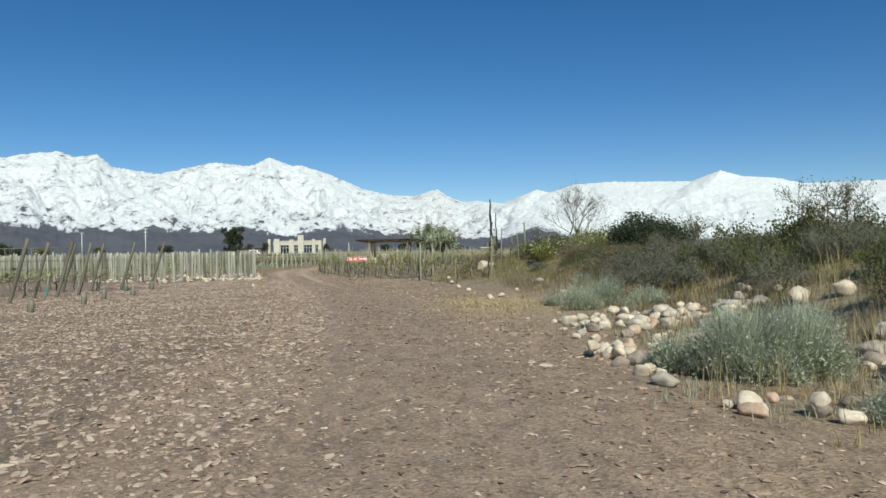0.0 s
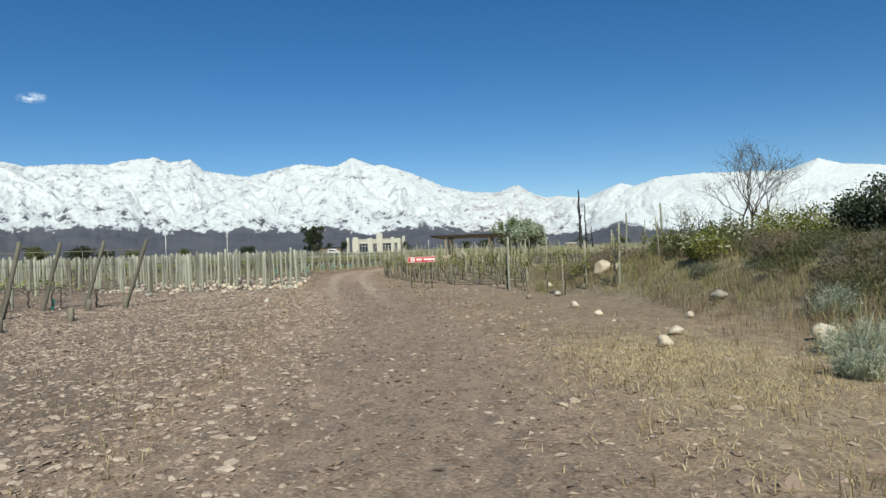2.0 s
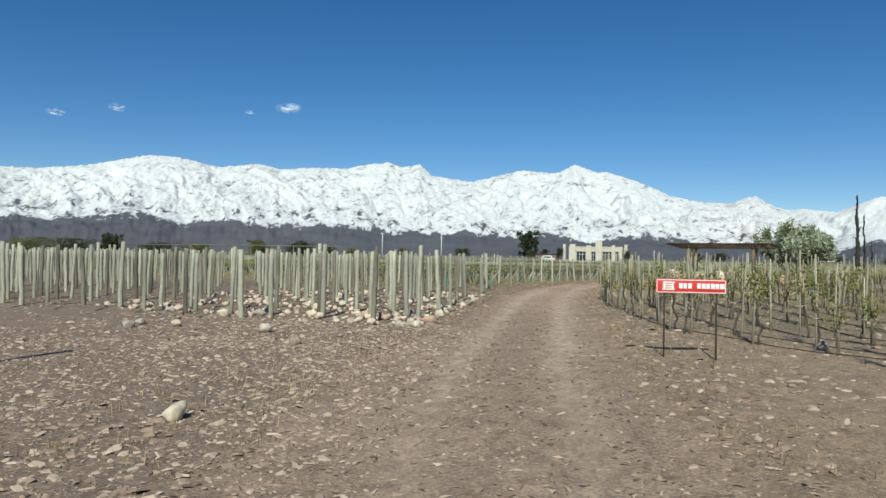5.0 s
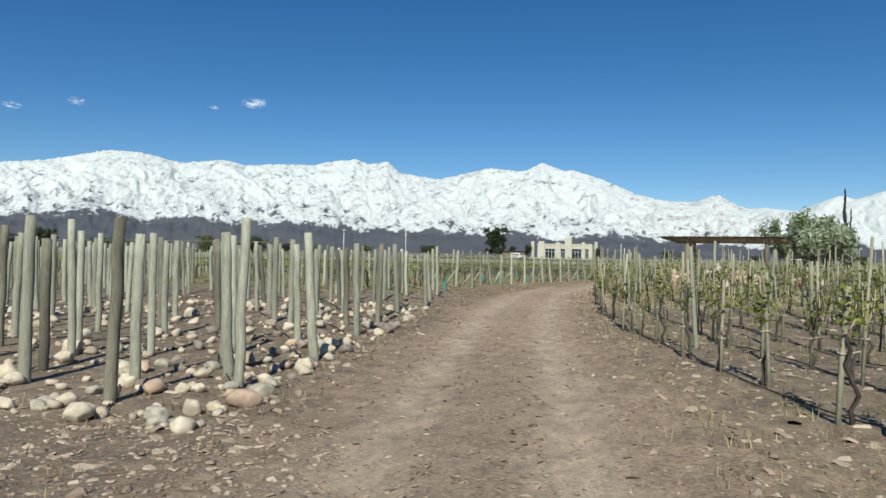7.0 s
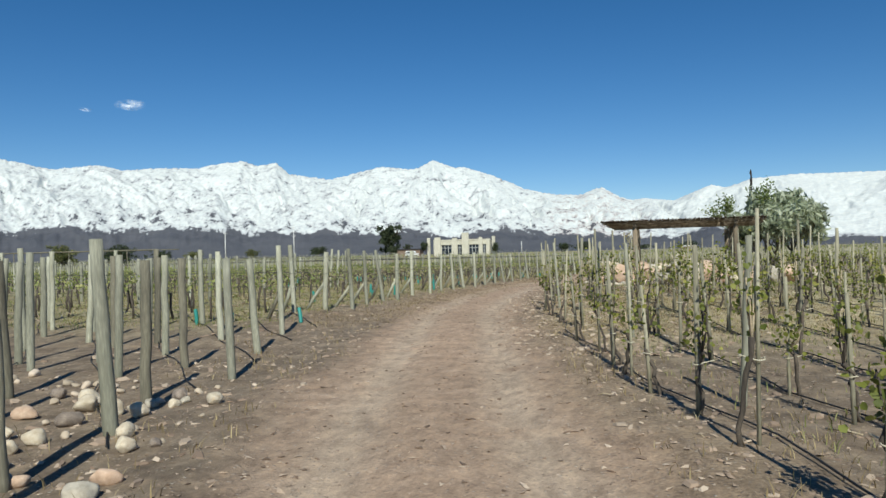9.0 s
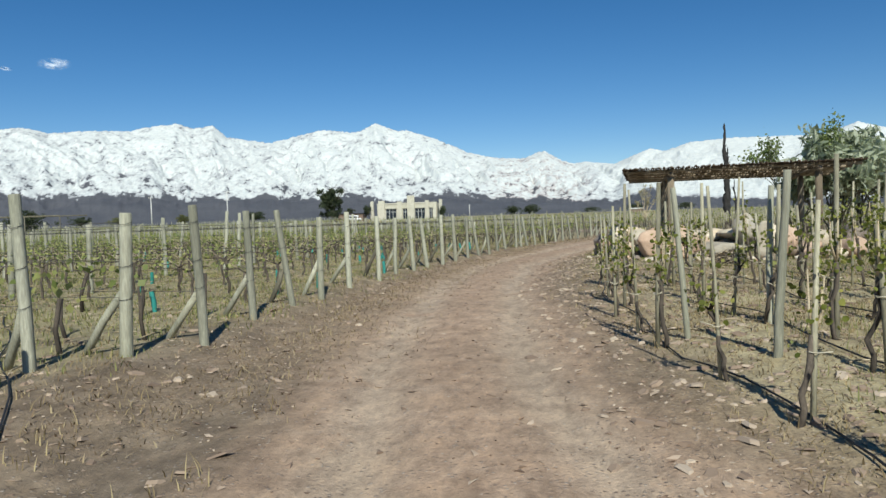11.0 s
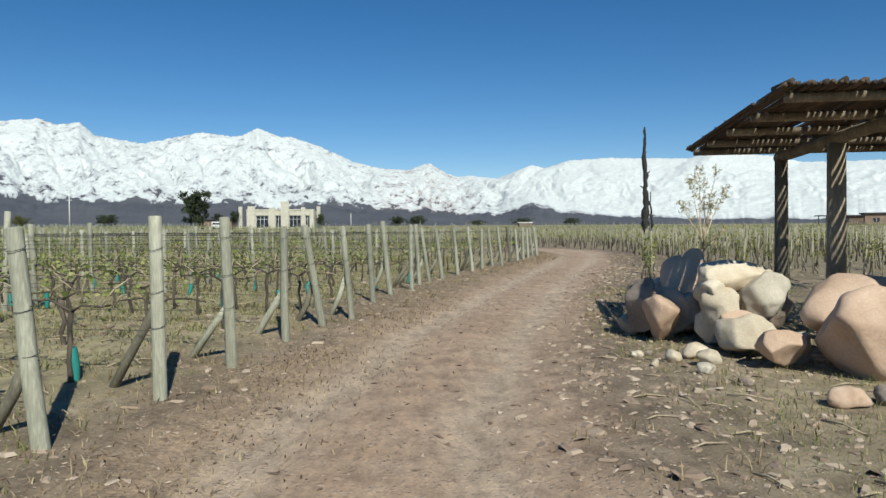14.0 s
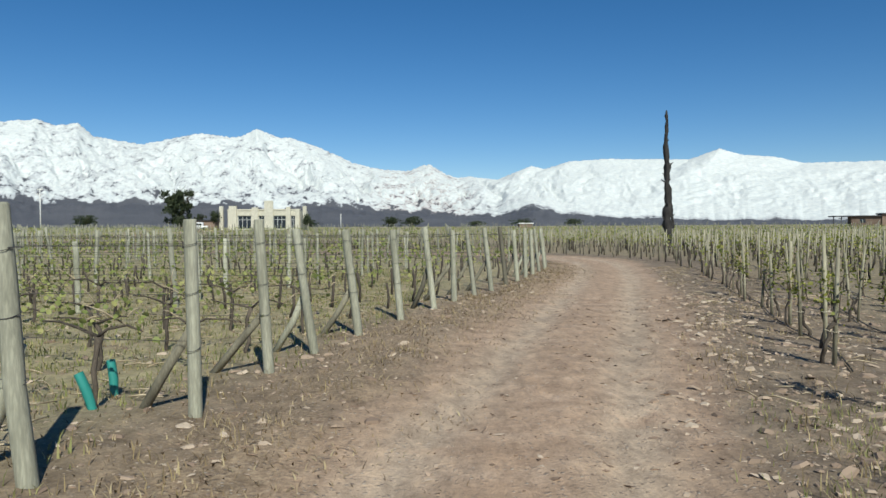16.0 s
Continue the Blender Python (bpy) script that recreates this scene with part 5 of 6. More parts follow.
side_of = lambda x, y: x - along(ROAD, y)
SLABS = []
for k in range(6):
    r = random.Random(900 + k)
    ring = [(math.cos(q + r.uniform(-0.3, 0.3)) * r.uniform(0.7, 1.1), math.sin(q) * r.uniform(0.6, 1.0)) for q in np.arange(5) * 1.2566]
    SLABS.append((np.array([(x, y, -0.4) for x, y in ring] + [(x * 0.72 + r.uniform(-0.12, 0.12), y * 0.72, r.uniform(0.3, 0.7)) for x, y in ring]),
                  np.array([q for i in range(5) for q in ((i, (i + 1) % 5, 5 + (i + 1) % 5), (i, 5 + (i + 1) % 5, 5 + i))] + [(5, 6, 7), (5, 7, 8), (5, 8, 9)])))
strew("small_stone_litter", 60000, (-16, 9), (-2, 112), 0.009, 0.032, L_STONE, "small broken stones littering the ground", lambda x, y: smooth(1.0, 2.0, np.abs(side_of(x, y))) * smooth(9, 3, np.abs(side_of(x, y))) * (0.2 + fbm(x * 0.7, y * 0.7, 3, 29)), CHIPS)
strew("stony_ground", 70000, (-15, 3), (-2, 37), 0.013, 0.050, L_STONE, "tan broken stones covering the open ground", lambda x, y: smooth(-0.2, -1.6, side_of(x, y)) * smooth(-18, -8, x) * (0.45 + 0.75 * fbm(x * 0.5, y * 0.5, 3, 7)), SLABS)
strew("track_gravel", 120000, (-14, 6), (-2, 100), 0.010, 0.042, L_CHIP, "fine gravel scattered on the dirt track", lambda x, y: smooth(3.6, 1.4, np.abs(side_of(x, y))) * (0.22 + 0.78 * smooth(50, 26, y)) * (0.25 + fbm(x * 0.9, y * 0.5, 3, 19)), CHIPS)
strew("verge_stones", 17000, (-17, 12), (2, 112), 0.016, 0.075, L_STONE, "small pale stones along the verges", lambda x, y: smooth(1.2, 2.0, np.abs(side_of(x, y))) * smooth(6.0, 2.2, np.abs(side_of(x, y))) * (0.25 + fbm(x * 0.6, y * 0.6, 3, 9)), SLABS)
strew("vineyard_stones", 12000, (-24, 12), (30, 100), 0.015, 0.075, L_STONE, "loose stones among the vine rows", lambda x, y: smooth(1.6, 2.4, np.abs(side_of(x, y))) * (0.25 + 0.75 * smooth(60, 36, y)), SLABS)
strew("clearing_stones", 13000, (-11, 3), (54, 100), 0.014, 0.075, L_STONE, "pale stones in the clearing beside the track", lambda x, y: smooth(0.7, 1.5, side_of(x, y)) * smooth(7.5, 2.5, side_of(x, y)) * (0.1 + fbm(x * 0.8, y * 0.8, 3, 91)), SLABS)
# pruned sticks lying about
STICK = arrays(tube(bmesh.new(), [(-0.5, 0, 0.0), (-0.1, 0.05, 0.03), (0.5, 0, 0.0)], [0.014, 0.016, 0.010], 4))
n = 1100
x, y = g.uniform(-13, 8, n * 4), g.uniform(38, 112, n * 4)
ok = np.where(smooth(1.5, 2.6, side_of(x, y)) * smooth(9, 4, side_of(x, y)) * (0.25 + 0.75 * smooth(60, 66, y)) > g.uniform(0, 1, n * 4))[0][:n]
x, y = x[ok], y[ok]
s = g.uniform(0.08, 0.42, len(x))
v, f = scatter([STICK], np.column_stack([x, y, height(x, y) + 0.01]), np.column_stack([s, s, 0.4 + 0.5 * s]), g, 0.06)
n = 900
fx, fy = g.uniform(-26, -11, n * 4), g.uniform(58, 104, n * 4)
ok = np.where(smooth(0.2, 1.0, along(LEFT_EDGE, fy) - fx) * smooth(11, 3, along(LEFT_EDGE, fy) - fx) > g.uniform(0, 1, n * 4))[0][:n]
fx, fy, fs = fx[ok], fy[ok], g.uniform(0.1, 0.4, len(ok))
v2, f2 = scatter([STICK], np.column_stack([fx, fy, height(fx, fy) + 0.02 + 0.10 * g.random(len(fx)) ** 3]), np.column_stack([fs, fs, 0.4 + 0.5 * fs]), g, 0.12)
v, f = join([(v, f), (v2, f2)])
solo("pruned_sticks", shade(fast_mesh("pruned_sticks", v, f)), M_CANE, "pale pruned vine sticks strewn on the ground", "sticks", kind="stuff")


# ---- grass ----
def blades(places, tall, wide, lean, rng, curve=0.5):
    """Bent blades, two quads each, as arrays."""
    n = len(places)
    a = rng.uniform(0, 6.283, n)
    h = tall * rng.uniform(0.45, 1.3, n)
    l = lean * rng.uniform(0.2, 1.4, n) * h
    dx, dy = np.cos(a), np.sin(a)
    w = wide * rng.uniform(0.6, 1.4, n)
    sx, sy = -dy * w, dx * w
    rows = []
    for t, k, wk in ((0, 0, 1), (0.55, 0.55 * curve, 0.8), (1, 1, 0.15)):
        cx, cy, cz = places[:, 0] + dx * l * k, places[:, 1] + dy * l * k, places[:, 2] + h * t
        rows += [np.column_stack([cx - sx * wk, cy - sy * wk, cz]), np.column_stack([cx + sx * wk, cy + sy * wk, cz])]
    v = np.stack(rows, 1).reshape(-1, 3)
    f = np.array([(0, 1, 3, 2), (2, 3, 5, 4)])
    return v, (f[None] + (np.arange(n) * 6)[:, None, None]).reshape(-1, 4)


def sward(name, tufts, per, xs, ys, tall, mat, label, keep, spread=0.07, wide=0.004, lean=0.5):
    x, y = g.uniform(*xs, tufts * 4), g.uniform(*ys, tufts * 4)
    ok = np.where(keep(x, y) > g.uniform(0, 1, len(x)))[0][:tufts]
    x, y = np.repeat(x[ok], per), np.repeat(y[ok], per)
    x, y = x + g.normal(0, spread, len(x)), y + g.normal(0, spread, len(x))
    v, f = blades(np.column_stack([x, y, height(x, y) - 0.01]), tall, wide, lean, g)
    solo(name, fast_mesh(name, v, f), mat, label, "grass", kind="stuff")


bank_of = lambda x, y: smooth(5.0, 7.2, x) * smooth(36, 30, y)
sward("dry_grass", 6400, 9, (2.5, 22), (-1, 36), 0.15, L_STRAW, "short dry straw-coloured grass on the verge", lambda x, y: (0.5 * bank_of(x, y) + 0.5 * smooth(4.9, 6, x) * smooth(20, 10, y) + np.exp(-(((x - 4.1) / 1.5) ** 2 + ((y - 14.8) / 3) ** 2)) * 0.3) * smooth(1.3, 2.4, side_of(x, y)) * (0.3 + fbm(x * .6, y * .6, 3, 3)))
sward("tall_dry_grass", 480, 16, (5.0, 20), (2, 38), 0.48, L_STRAW, "tall brown dry grass between the shrubs", lambda x, y: bank_of(x, y) * fbm(x * .35, y * .35, 3, 13) ** 2 * 2, 0.12, 0.004)
sward("bank_grass", 5200, 12, (4.4, 24), (8, 38), 0.26, L_GRASS, "dull green grass on the bank", lambda x, y: smooth(0.2, 1.6, x - bank_toe(y)) * smooth(40, 34, y) * (fbm(x * .3, y * .3, 3, 23)), 0.11, 0.005)
sward("row_straw", 7000, 8, (-40, -10), (57, 112), 0.06, L_STRAW, "dry straw-coloured grass between the trellis rows", lambda x, y: smooth(-0.3, 1.2, along(LEFT_EDGE, y) - x) * smooth(22, 6, along(LEFT_EDGE, y) - x) * fbm(x * .5, y * .5, 3, 37), 0.13, 0.006, 0.9)
sward("row_grass", 9000, 8, (-40, -10), (57, 112), 0.09, L_GRASS, "thin yellowish grass between the trellis rows", lambda x, y: smooth(-0.3, 1.2, along(LEFT_EDGE, y) - x) * smooth(28, 8, along(LEFT_EDGE, y) - x) * (0.25 + fbm(x * .5, y * .5, 3, 33)), 0.11, 0.007, 0.7)
sward("verge_grass", 4600, 8, (-16, 8), (6, 112), 0.10, L_STRAW, "sparse dry grass beside the track", lambda x, y: smooth(1.3, 2.0, np.abs(side_of(x, y))) * smooth(5.2, 2.2, np.abs(side_of(x, y))) * fbm(x * .5, y * .5, 3, 43), 0.09, 0.004, 0.8)
sward("clearing_grass", 5200, 8, (-9, 6), (69, 90), 0.07, L_GRASS, "short thin grass in the clearing", lambda x, y: smooth(1.4, 2.4, side_of(x, y)) * fbm(x * .6, y * .6, 3, 53) * smooth(68, 73, y), 0.1, 0.004, 0.8)
sward("litter_straw", 4200, 8, (-9.5, 2), (56, 72), 0.05, L_STRAW, "dry litter between the staked vines", lambda x, y: smooth(-0.5, 0.4, x - along(RIGHT_EDGE, y)) * smooth(9, 4, x - along(RIGHT_EDGE, y)) * (0.2 + fbm(x * .7, y * .7, 3, 67)), 0.13, 0.005, 1.8)
sward("vineyard_weeds", 2400, 8, (-8, 14), (33, 72), 0.10, L_GRASS, "sparse weeds between the staked vines", lambda x, y: smooth(-0.3, 0.8, x - along(RIGHT_EDGE, y)) * fbm(x * .4, y * .4, 3, 63) ** 2 * 1.6, 0.12, 0.005, 0.8)


sward("slope_grass", 2600, 12, (3.0, 12), (27, 38), 0.15, L_STRAW, "brown dry grass on the rise by the boulder", lambda x, y: smooth(0.3, 1.4, x - bank_toe(y)) * (0.15 + fbm(x * .5, y * .5, 3, 99)), 0.12, 0.004, 0.6)
sward("scrub_weeds", 3600, 12, (1.6, 20), (29, 62), 0.13, L_GRASS, "olive-green weeds between scrub bushes", lambda x, y: smooth(1.6, 3.0, x) * smooth(60, 52, y - (x - 3) * 0.9) * fbm(x * .4, y * .4, 3, 117), 0.14, 0.006, 0.7)
sward("scrub_grass", 8000, 12, (1.8, 20), (29, 62), 0.16, L_RUSSET, "dry russet and straw grass between scrub bushes", lambda x, y: smooth(1.9, 3.4, x) * smooth(60, 54, y - (x - 3) * 0.9) * (0.2 + fbm(x * .5, y * .5, 3, 111)), 0.14, 0.005, 0.6)
sward("straw_patch", 2900, 9, (1.8, 6.6), (9, 21), 0.045, L_HAY, "flattened yellow straw beside the track", lambda x, y: np.exp(-(((x - 4.0) / 1.1) ** 2 + ((y - 14.8) / 2.6) ** 2)) * (0.2 + fbm(x * .9, y * .9, 3, 97)), 0.14, 0.0035, 2.4)
sward("russet_weeds", 1500, 14, (5.2, 11), (8, 31), 0.2, L_RUSSET, "dry russet weeds on the foot of the bank", lambda x, y: smooth(-0.9, 0.6, x - bank_toe(y)) * smooth(3.4, 1.2, x - bank_toe(y)) * (0.1 + fbm(x * .5, y * .5, 3, 101) ** 2 * 1.6), 0.12, 0.0035, 0.6)
sward("rock_grass", 380, 12, (4.6, 9), (1, 11), 0.13, L_SAGE, "grey-green grass growing between the verge rocks", lambda x, y: smooth(4.6, 5.6, x) * fbm(x * .9, y * .9, 3, 98) ** 2 * 2, 0.07, 0.004, 0.6)


# ---- shrubs ----
def shrub(name, label, category, x, y, rad, tall, mat, seed, stems=26, per=34, size=0.05, shape=SLIM, wood=M_BARK, group="", spread=1.0, flat=0.35):
    """Woody stems that fork, with leaves along the twigs."""
    r, gg = random.Random(seed), np.random.default_rng(seed)
    ob = thing(name, label, category, (x, y, ground_at(x, y) - 0.03), group)
    bm, nodes_at = bmesh.new(), []
    for k in range(stems):
        a, out = r.uniform(0, 6.283), rad * math.sqrt(r.random())
        h = tall * (1 - 0.55 * (out / rad) ** 2) * r.uniform(0.75, 1.1)
        p0 = Vector((math.cos(a) * out * 0.25, math.sin(a) * out * 0.25, 0))
        p1 = Vector((math.cos(a) * out * 0.6, math.sin(a) * out * 0.6, h * 0.5))
        p2 = Vector((math.cos(a) * out, math.sin(a) * out, h))
        tube(bm, [p0, p1, p2], [0.014, 0.009, 0.004], 4)
        for _ in range(4):
            q = p1.lerp(p2, r.random())
            tip = q + Vector((r.gauss(0, 0.16), r.gauss(0, 0.16), r.uniform(0.02, 0.25))) * rad * spread
            tube(bm, [q, tip], [0.005, 0.002], 3, False)
            nodes_at += [q.lerp(tip, w)[:] for w in (0.3, 0.7, 1.0)]
        nodes_at += [p1.lerp(p2, w)[:] for w in (0.2, 0.5, 0.8, 1.0)]
    part("branch_work", bm, wood, ob)
    c = np.array(nodes_at)
    pick = c[gg.integers(0, len(c), stems * per)]
    v, f = leaves(shape, pick, (0.08 * rad + 0.02,) * 3, 1, size, gg, 1.0)
    v[:, 2] = np.maximum(v[:, 2], 0.0)
    part("foliage", fast_mesh("foliage", v, f), mat, ob)
    return ob


def broom_bush(x, y, rad, tall, seed, count, label="silvery sage bush of fine upright stems", mat=L_SAGE):
    """A dense bush of thin arching stems."""
    gg = np.random.default_rng(seed)
    ob = thing("sage_bush", label, "bush", (x, y, ground_at(x, y) - 0.03), "silver bushes")
    lumps = gg.normal(0, rad * 0.40, (13, 2))
    which = gg.integers(0, 13, count)
    tufted, swept = gg.uniform(0.55, 1.2, 13)[which], gg.normal(0, 0.22, (13, 2))[which]
    c = lumps[which] + gg.normal(0, rad * 0.16, (count, 2))
    d = np.hypot(c[:, 0], c[:, 1])
    h = tall * np.clip(1.05 - 0.62 * (d / rad) ** 2, 0.25, 1.1) * gg.uniform(0.3, 1.12, count) * tufted
    root = c * 0.55
    a = np.arctan2(c[:, 1], c[:, 0]) + gg.normal(0, 0.9, count)
    w = gg.uniform(0.0022, 0.005, count)
    out = (0.15 + 0.6 * d / rad) * h * gg.uniform(0.3, 1.5, count)
    rows = []
    for t, k, wk in ((0, 0, 1), (0.4, 0.45, 1), (0.75, 0.85, 0.8), (1, 1.35, 0.3)):
        px, py, pz = root[:, 0] + (c[:, 0] - root[:, 0]) * t + swept[:, 0] * h * t * t + np.cos(a) * out * k * 0.6, root[:, 1] + (c[:, 1] - root[:, 1]) * t + swept[:, 1] * h * t * t + np.sin(a) * out * k * 0.6, h * t
        rows += [np.column_stack([px - np.sin(a) * w * wk, py + np.cos(a) * w * wk, pz]), np.column_stack([px + np.sin(a) * w * wk, py - np.cos(a) * w * wk, pz])]
    v = np.stack(rows, 1).reshape(-1, 3)
    f = (np.array([(0, 1, 3, 2), (2, 3, 5, 4), (4, 5, 7, 6)])[None] + (np.arange(count) * 8)[:, None, None]).reshape(-1, 4)
    part("stalk_mass", fast_mesh("stalk_mass", v, f), mat, ob)
    tips = v.reshape(count, 8, 3)[:, 3 + (seed % 3)][:: 2]
    lv, lf = leaves(SLIM, np.concatenate([tips, v.reshape(count, 8, 3)[:, 5][:: 2]]), (0.03, 0.03, 0.04), 3, 0.05, gg, 0.8)
    lv[:, 2] = np.maximum(lv[:, 2], 0.0)
    part("leaves", fast_mesh("leaves", lv, lf), mat, ob)
    return ob


for k, (x, y, rad, tall, n) in enumerate(((6.0, 3.05, 0.62, 0.7, 5000), (6.5, 3.2, 0.66, 0.78, 6000), (5.6, 3.9, 0.42, 0.5, 1500), (6.7, 1.0, 0.65, 0.5, 3200), (7.4, 0.9, 0.7, 0.55, 3200), (6.0, 12.4, 0.6, 0.55, 1100),
                                          (6.6, 13.2, 0.75, 0.7, 1300), (7.4, 12.0, 0.6, 0.55, 900), (6.3, 15.5, 0.6, 0.5, 900), (7.0, 6.7, 0.6, 0.45, 800), (8.1, 6.2, 0.7, 0.5, 900), (5.6, 14.0, 0.35, 0.4, 500), (7.2, 18.6, 0.6, 0.5, 800))):
    broom_bush(x, y, rad, tall, 60 + k, n)
rng = random.Random(19)
for k in range(58):
    x, y = rng.uniform(7.9, 14.5), rng.uniform(9.8, 20)
    if x < 8.4 and y < 11.5:
        continue
    kind = L_GREYBUSH if k % 4 else L_GREEN
    shrub("thorn_bush", "dense grey-green thorny bush on the bank" if k % 4 else "dense olive-green bush on the bank", "bush", x, y, rng.uniform(0.45, 0.95), rng.uniform(0.35, 0.85), kind, 700 + k, 18, 120, 0.10, NEEDLE, M_POST_DARK, "bank bushes")
for k in range(30):
    x, y = rng.uniform(8.9, 14.5), rng.uniform(3.0, 10.5)
    kind = (L_GREEN, L_GREYBUSH, L_GREEN)[k % 3]
    shrub("bank_shrub", "olive-green shrub on the stony bank" if kind is L_GREEN else "grey-green shrub on the stony bank", "shrub", x, y, rng.uniform(0.5, 0.95), rng.uniform(0.4, 0.85), kind, 900 + k, 18, 120, 0.085, NEEDLE, M_POST_DARK, "bank bushes")
for k in range(58):
    y = rng.uniform(14.5, 30)
    x = 7.0 - 0.07 * (y - 15) + 3.4 * rng.random() ** 0.8
    kind = (L_GREYBUSH, L_GREEN, L_RUSSET, L_GREEN, L_RUSSET)[k % 5]
    label = {L_GREYBUSH: "low grey-green shrub on the slope", L_GREEN: "low olive-green shrub on the slope", L_RUSSET: "low dry russet-brown shrub on the slope"}[kind]
    shrub("low_shrub", label, "shrub", x, y, rng.uniform(0.4, 0.85), rng.uniform(0.28, 0.62), kind, 730 + k, 16, 110, 0.085, NEEDLE, M_POST_DARK, "low shrubs")
for k in range(26):
    x, y = rng.uniform(10.5, 22), rng.uniform(6, 30)
    shrub("green_shrub", "green shrub with small leaves on the bank", "shrub", x, y, rng.uniform(0.8, 1.3), rng.uniform(0.85, 1.4), L_GREEN, 760 + k, 24, 85, 0.07, LEAF, M_POST_DARK, "green shrubs")
for k, (x, y, rad, tall) in enumerate(((6.9, 26.0, 0.6, 0.9), (7.6, 26.8, 0.9, 1.05), (8.6, 26.0, 0.9, 1.2), (6.6, 27.6, 0.45, 0.75), (9.4, 27.6, 1.0, 1.3), (7.3, 29.3, 0.9, 1.2), (8.9, 24.5, 0.8, 1.1), (10.2, 25.4, 1.0, 1.4), (6.7, 30.5, 0.7, 0.9), (11.5, 27.5, 1.2, 1.4), (8.5, 31.0, 1.0, 1.1))):
    ob = shrub("flowering_shrub", "yellow-green shrub with pale flower heads", "shrub", x, y, rad, tall, L_GREEN if k % 2 else L_VINE, 800 + k, 26, 66, 0.055, LEAF, M_POST_DARK, "flowering shrubs")
    gg = np.random.default_rng(k)
    turn, out = gg.uniform(0, 6.283, 46), rad * np.sqrt(gg.random(46))
    heads = np.column_stack([np.cos(turn) * out, np.sin(turn) * out, tall * (1 - 0.5 * (out / rad) ** 2) * gg.uniform(0.72, 1.04, 46)])
    v, f = leaves(LEAF, heads, (0.025, 0.025, 0.015), 5, 0.05, gg, 0.7)
    part("flower_heads", fast_mesh("flower_heads", v, f), L_FLOWER, ob, "small pale yellowish flower heads")
for k in range(52):
    x, y = rng.uniform(3.2, 15), rng.uniform(31, 58)
    if y > 36 + (x - 3) * 2.4:
        continue
    kind = (L_VINE, L_RUSSET, L_GREEN, L_RUSSET)[k % 4]
    shrub("scrub_bush", "yellow-green scrub bush in dry grass" if k % 4 == 0 else "dry brown scrub bush in dry grass" if k % 2 else "olive-green scrub bush in dry grass", "shrub", x, y, rng.uniform(0.45, 1.0), rng.uniform(0.35, 1.0), kind, 860 + k, 18, 90, 0.07, SLIM, M_POST_DARK, "scrub bushes")
shrub("dark_bush", "dense dark evergreen bush", "bush", 9.9, 22.9, 1.05, 1.55, L_DARK, 850, 60, 130, 0.06, LEAF)
shrub("dark_bush", "dense dark evergreen bush", "bush", 11.1, 23.4, 0.95, 1.35, L_DARK, 851, 50, 120, 0.06, LEAF)


def branching(bm, p, d, L, rad, depth, r, tips, droop=0.1, fork=3, spread=0.55):
    """Forking limbs with taper; collects twig ends."""
    pts, radii, q, v = [p], [rad], p.copy(), d.copy()
    for k in range(3):
        v = (v + Vector((r.gauss(0, 0.14), r.gauss(0, 0.14), r.gauss(0.02, 0.08)))).normalized()
        q = q + v * L / 3
        pts.append(q.copy())
        radii.append(rad * (1 - 0.2 * (k + 1)))
    tube(bm, pts, radii, 7 if rad > 0.03 else 4, rad > 0.01, 0.08, r)
    tips += [pts[2][:], pts[3][:]] if depth < 2 else []
    if depth == 0:
        return
    for k in range(fork):
        at = pts[r.choice((2, 3, 3))]
        turn = Vector((r.gauss(0, spread), r.gauss(0, spread), r.gauss(0.1, spread * 0.6)))
        branching(bm, at.copy(), (v + turn).normalized(), L * r.uniform(0.55, 0.85), rad * 0.55, depth - 1, r, tips, droop, fork, spread)


def tree(name, label, x, y, tall, mat, seed, depth=3, fork=3, leaf=0.09, per=10, shape=LEAF, wood=M_BARK, spread=0.5, trunk=0.08, puff=0.12, stems=1, trunk_len=0.34, group=""):
    r, gg = random.Random(seed), np.random.default_rng(seed)
    ob = thing(name, label, "tree", (x, y, ground_at(x, y) - 0.05), group)
    bm, tips = bmesh.new(), []
    for s in range(stems):
        d = Vector((r.gauss(0, 0.25), r.gauss(0, 0.25), 1)) if stems > 1 else Vector((r.gauss(0, 0.05), r.gauss(0, 0.05), 1))
        branching(bm, Vector((r.gauss(0, 0.1) * (stems > 1), r.gauss(0, 0.1) * (stems > 1), 0)), d.normalized(), tall * trunk_len, trunk, depth, r, tips, 0.1, fork, spread)
    top = max(v.co.z for v in bm.verts)
    for v in bm.verts:
        v.co *= tall / top
    part("trunk", bm, wood, ob)
    c = np.array(tips) * (tall / top)
    if per:
        lv, lf = leaves(shape, c, (puff,) * 3, per, leaf, gg, 0.9)
        lv[:, 2] = np.maximum(lv[:, 2], 0.1)
        part("crown", fast_mesh("crown", lv, lf), mat, ob)
    return ob


